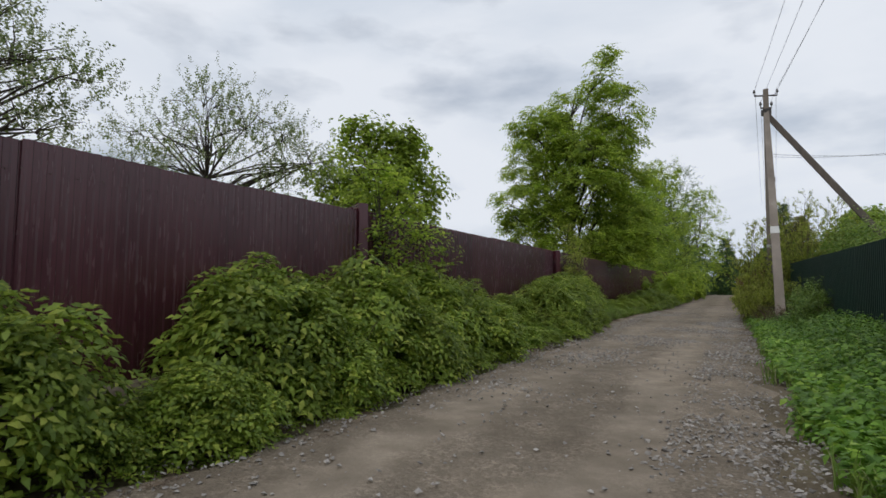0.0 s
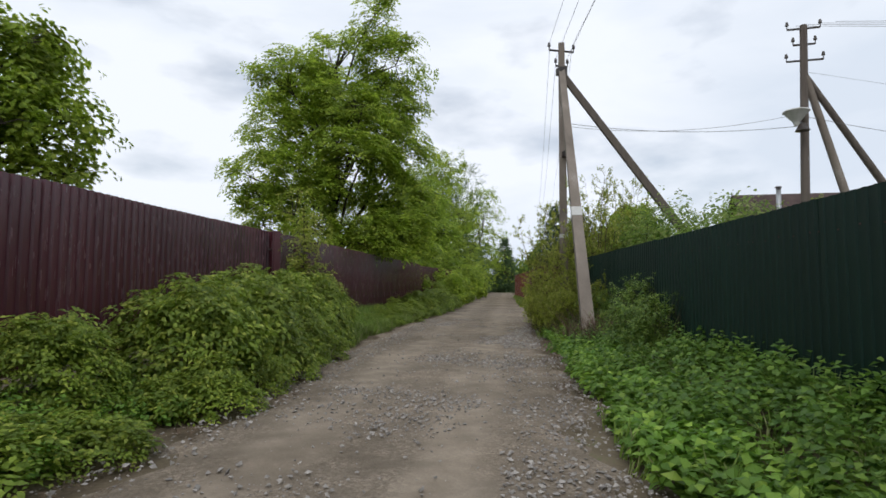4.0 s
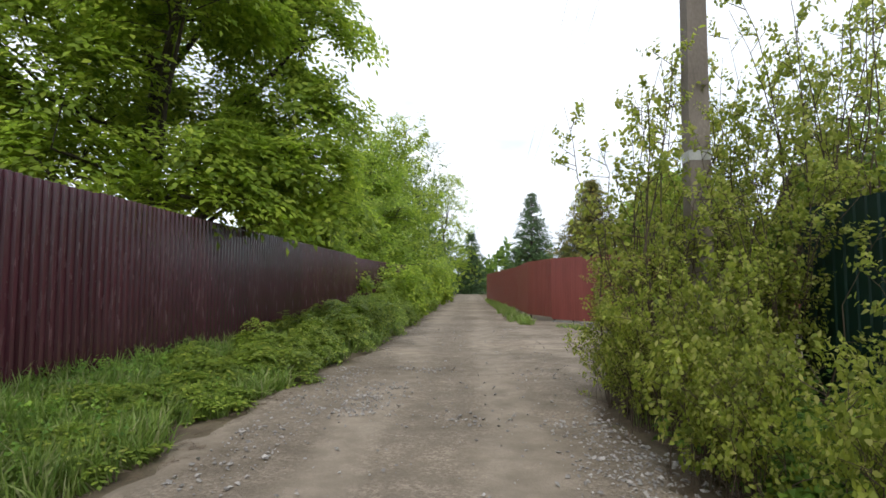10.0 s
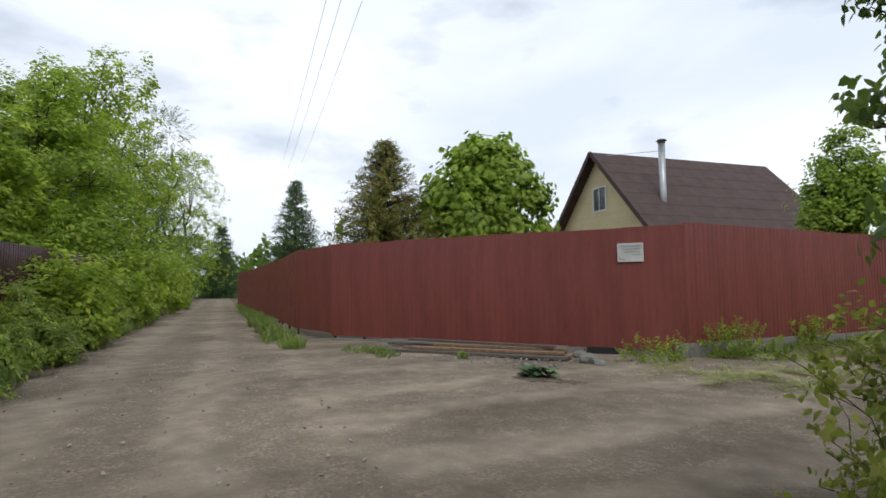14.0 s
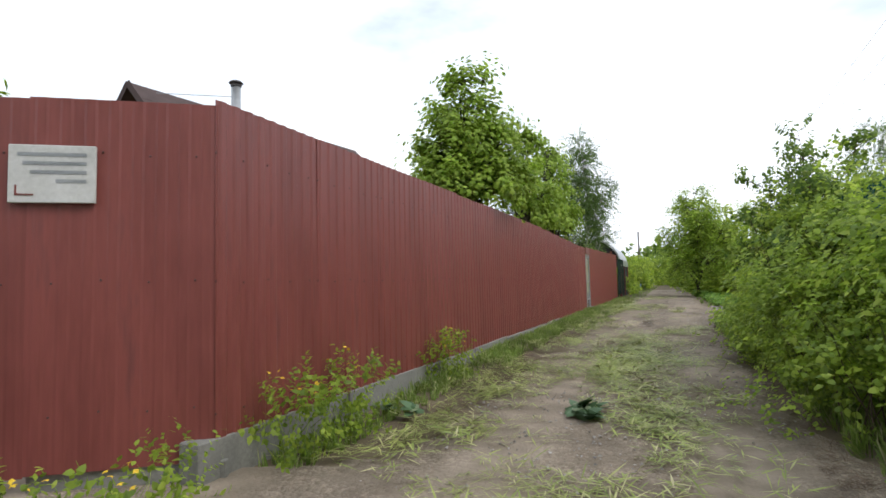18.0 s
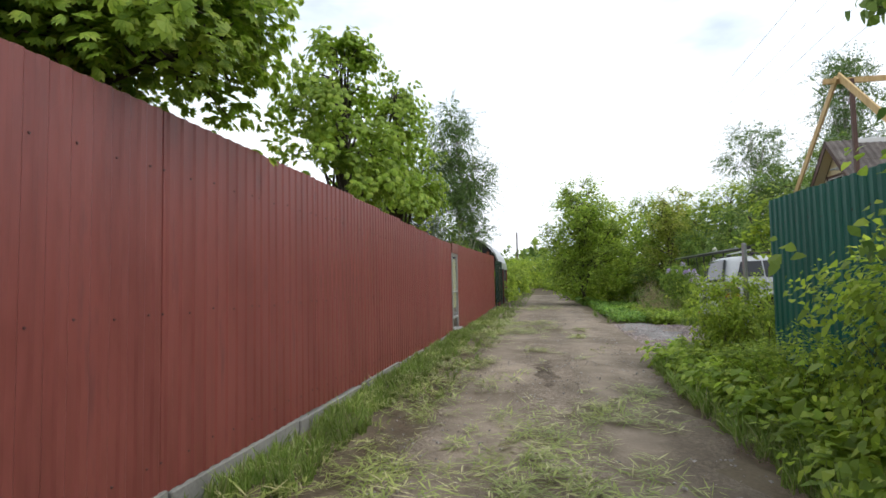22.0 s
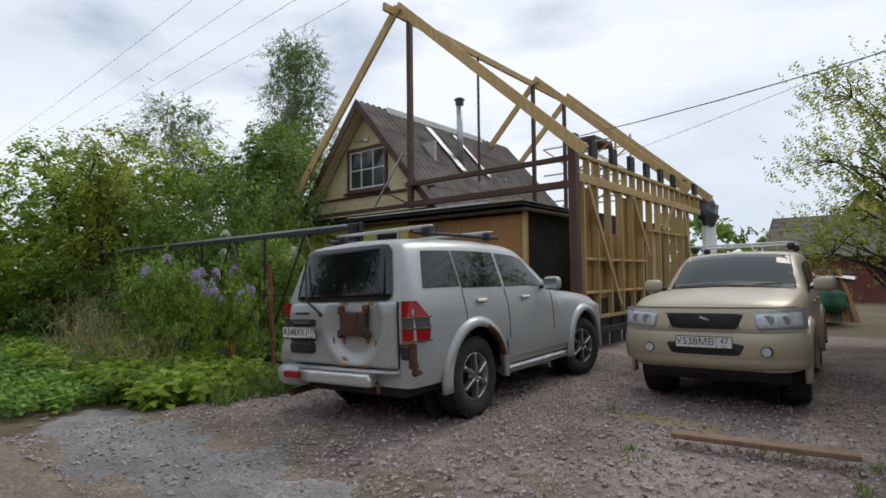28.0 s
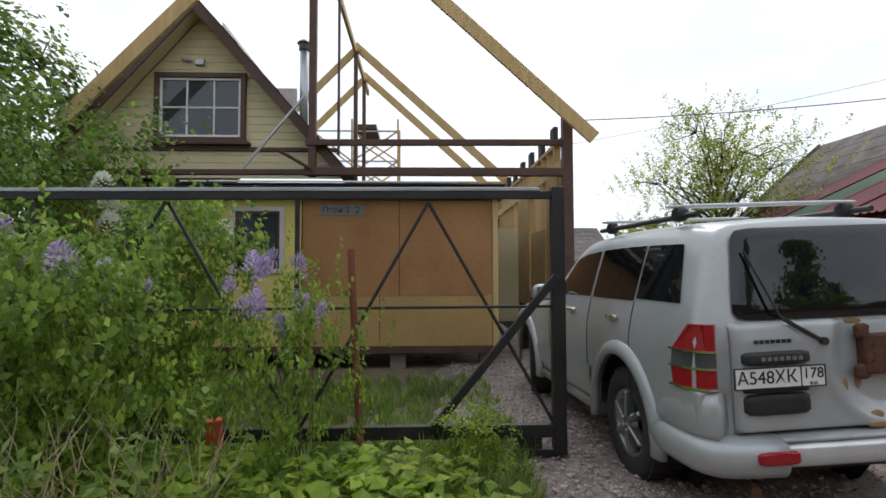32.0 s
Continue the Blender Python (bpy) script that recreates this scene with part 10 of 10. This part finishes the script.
blossoms(lil, [(rl.uniform(-0.85, 0.85), rl.uniform(-0.8, 0.8), rl.uniform(1.3, 1.95)) for _ in range(15)], M_LILAC, 61, 1.5)
lil2 = put_bush(K_LILAC[1], "lilac_bush", "lilac bush with pale purple blossom at the lane", *yard(0.5, 4.9), 120, 0.6, 0.92, "", 0.03, "bush")
blossoms(lil2, [(rl.uniform(-0.9, 0.9), rl.uniform(-0.7, 0.9), rl.uniform(1.4, 2.0)) for _ in range(9)], M_LILAC, 62, 1.5)
for u, v, s, z in ((1.9, 2.4, 0.85, 1.75), (2.9, 1.6, 1.0, 2.1), (3.9, 2.6, 1.1, 2.2), (3.4, 3.6, 0.9, 1.6), (2.2, 3.5, 0.6, 1.35)):
    put_bush(K_DARK[rl.randint(0, 1)], "bush", "dense dark green bush beside the old house", *yard(u, v), rl.uniform(0, 360), s, z, "bushes beside the house")
wb = put_bush(K_LILAC[1], "viburnum_bush", "tall green bush with white blossom by the house", *yard(0.75, 3.2), 200, 0.75, 1.15, "", 0.03, "bush")
blossoms(wb, [(rl.uniform(-0.8, 0.8), rl.uniform(-0.7, 0.9), rl.uniform(1.5, 2.0)) for _ in range(10)], M_WHITEBLOOM, 63, 1.3)
# dry stalks and shoots before the gate
for u, v, h, n in ((0.2, 5.6, 1.2, 44), (0.85, 5.5, 1.35, 44), (-0.35, 5.5, 1.0, 34), (0.5, 6.1, 1.0, 34), (1.6, 5.6, 1.7, 70), (2.8, 5.7, 1.5, 40), (1.0, 5.9, 1.3, 44)):
    me = stems_mesh("branchwork", int(900 + u * 10), 0.6, 0.55, h, n, 0.006)
    root = thing("dry_stalks", "tangle of dry pale stalks among weeds", "plant", "dry stalks", "", (*yard(u, v), hz(*yard(u, v)) - 0.02))
    tagged(link_mesh("branchwork", me, M_DRY, root), kind="stuff")
    lf = bush_mesh("foliage", int(700 + u * 10), 0.55, 0.5, h * 0.8, 14, T_SPRAY_WIDE, 0.5, 4)
    link_mesh("foliage", lf, M_L_LIME, root)
carpet("ground_elder", "tall lush weeds before the gate", np.concatenate([lane2(800, -2.0, 3.5, 4.7, 6.3)]), T_ELDER, M_L_LANE, 0.8, 1.3, 71)
carpet("grass", "long grass under the gate", np.concatenate([lane2(200, -2.6, 3.5, 3.6, 4.3), lane2(200, -2.4, -1.3, 4.3, 5.6)]), T_LUSH, M_L_GRASS, 0.45, 0.8, 72)
carpet("grass", "tufts of grass on the yard gravel", np.concatenate([lane2(14, -6.9, -6.2, 4.3, 4.7), lane2(90, -8.6, -7.9, 3.3, 5.4), lane2(10, -5.9, -5.4, 3.2, 3.5), lane2(14, -7.6, -7.0, 3.6, 3.9)]), T_TUFT, M_L_GRASS, 0.2, 0.5, 73)
carpet("grass", "ragged grass along the foot of the red fence", np.concatenate([patchy(lane2(1300, -17.0, -4.2, 11.0, 11.42), 2.3, -0.1), patchy(lane2(700, -17.5, -4.9, 11.3, 11.5), 2.9, -0.3), patchy(lane2(260, -22.6, -17.0, 11.15, 11.42), 2.3, 0.3)]), T_TUFT, M_L_GRASS, 0.3, 0.68, 74)
tuft_rng = np.random.default_rng(75)
tufts = [np.column_stack([tuft_rng.normal(x, sx, n), tuft_rng.normal(y, sy, n), np.zeros(n)]) for x, y, sx, sy, n in ((19.1, 31.2, 0.16, 0.4, 55), (18.8, 30.4, 0.1, 0.12, 12), (19.5, 29.15, 0.07, 0.09, 16), (20.1, 29.9, 0.06, 0.2, 10))]
carpet("grass", "green tufts of grass before the timbers", np.concatenate(tufts), T_TUFT, M_L_GRASS, 0.4, 0.85, 76)
# burdock and celandine at the red fence
T_BIGLEAF = []
for _ in range(4):
    pieces = []
    for k in range(9):
        V, F = leaflet(RND.uniform(0.16, 0.28), RND.uniform(0.13, 0.2), 0.25, 0.3)
        pieces.append(((rot_z(k * 2.4) @ rot_y(-RND.uniform(0.1, 0.9)) @ V.T).T + np.array([0, 0, RND.uniform(0.02, 0.1)]), F))
    T_BIGLEAF.append(gather(pieces))


def big_leaves(label, x, y, n, s, seed):
    rng = np.random.default_rng(seed)
    root = thing("burdock", label, "plant", "burdock on the lane", "", (x, y, hz(x, y) + 0.01))
    P = np.column_stack([rng.normal(size=n) * 0.12 * s, rng.normal(size=n) * 0.12 * s, np.zeros(n)])
    D = np.tile(np.array([[0, 0, 1.0]]), (n, 1)) + rng.normal(size=(n, 3)) * 0.2
    link_mesh("foliage", fast_mesh("foliage", *scatter(T_BIGLEAF, P, D, s * rng.uniform(0.8, 1.2, n), rng)), M_L_BURD, root)


big_leaves("dark green uprooted burdock leaves lying on the dirt", 18.45, 27.05, 7, 0.85, 81)
big_leaves("dark green burdock plant on the side lane", 23.03, 23.2, 4, 0.75, 82)
big_leaves("dark green burdock plant at the footing", *yard(-20.1, 11.2), 2, 0.6, 84)
for u, v, h in ((-20.7, 11.3, 0.68), (-21.1, 11.25, 0.5), (-21.45, 11.3, 0.62), (-18.45, 11.35, 0.62), (-18.25, 11.3, 0.5), (-23.1, 11.5, 0.45), (-22.6, 11.35, 0.4)):
    x, y = yard(u, v)
    root = thing("celandine", "celandine with small yellow flowers at the red fence", "plant", "celandine by the red fence", "", (x, y, hz(x, y)))
    link_mesh("branchwork", stems_mesh("branchwork", int(300 - u * 10), 0.3, 0.25, h, 9, 0.004), M_L_LANE, root)
    link_mesh("foliage", bush_mesh("foliage", int(400 - u * 10), 0.3, 0.25, h * 0.9, 44, T_SPRAY_NEAR, 0.7, 4), M_L_LANE, root)
    rng = np.random.default_rng(int(500 - u * 10))
    n = 7
    P = np.column_stack([rng.normal(size=n) * 0.13, rng.normal(size=n) * 0.1, h * rng.uniform(0.75, 1.02, n)])
    T_FL = [gather([((rot_z(k * 1.57) @ V.T).T, F) for k in range(4) for V, F in [small_leaf(0.016, 0.014)]])]
    link_mesh("bloom", fast_mesh("bloom", *scatter(T_FL, P, np.tile(np.array([[0, 0, 1.0]]), (n, 1)) + rng.normal(size=(n, 3)) * 0.4, np.full(n, 1.2), rng)), M_YELLOWBLOOM, root)
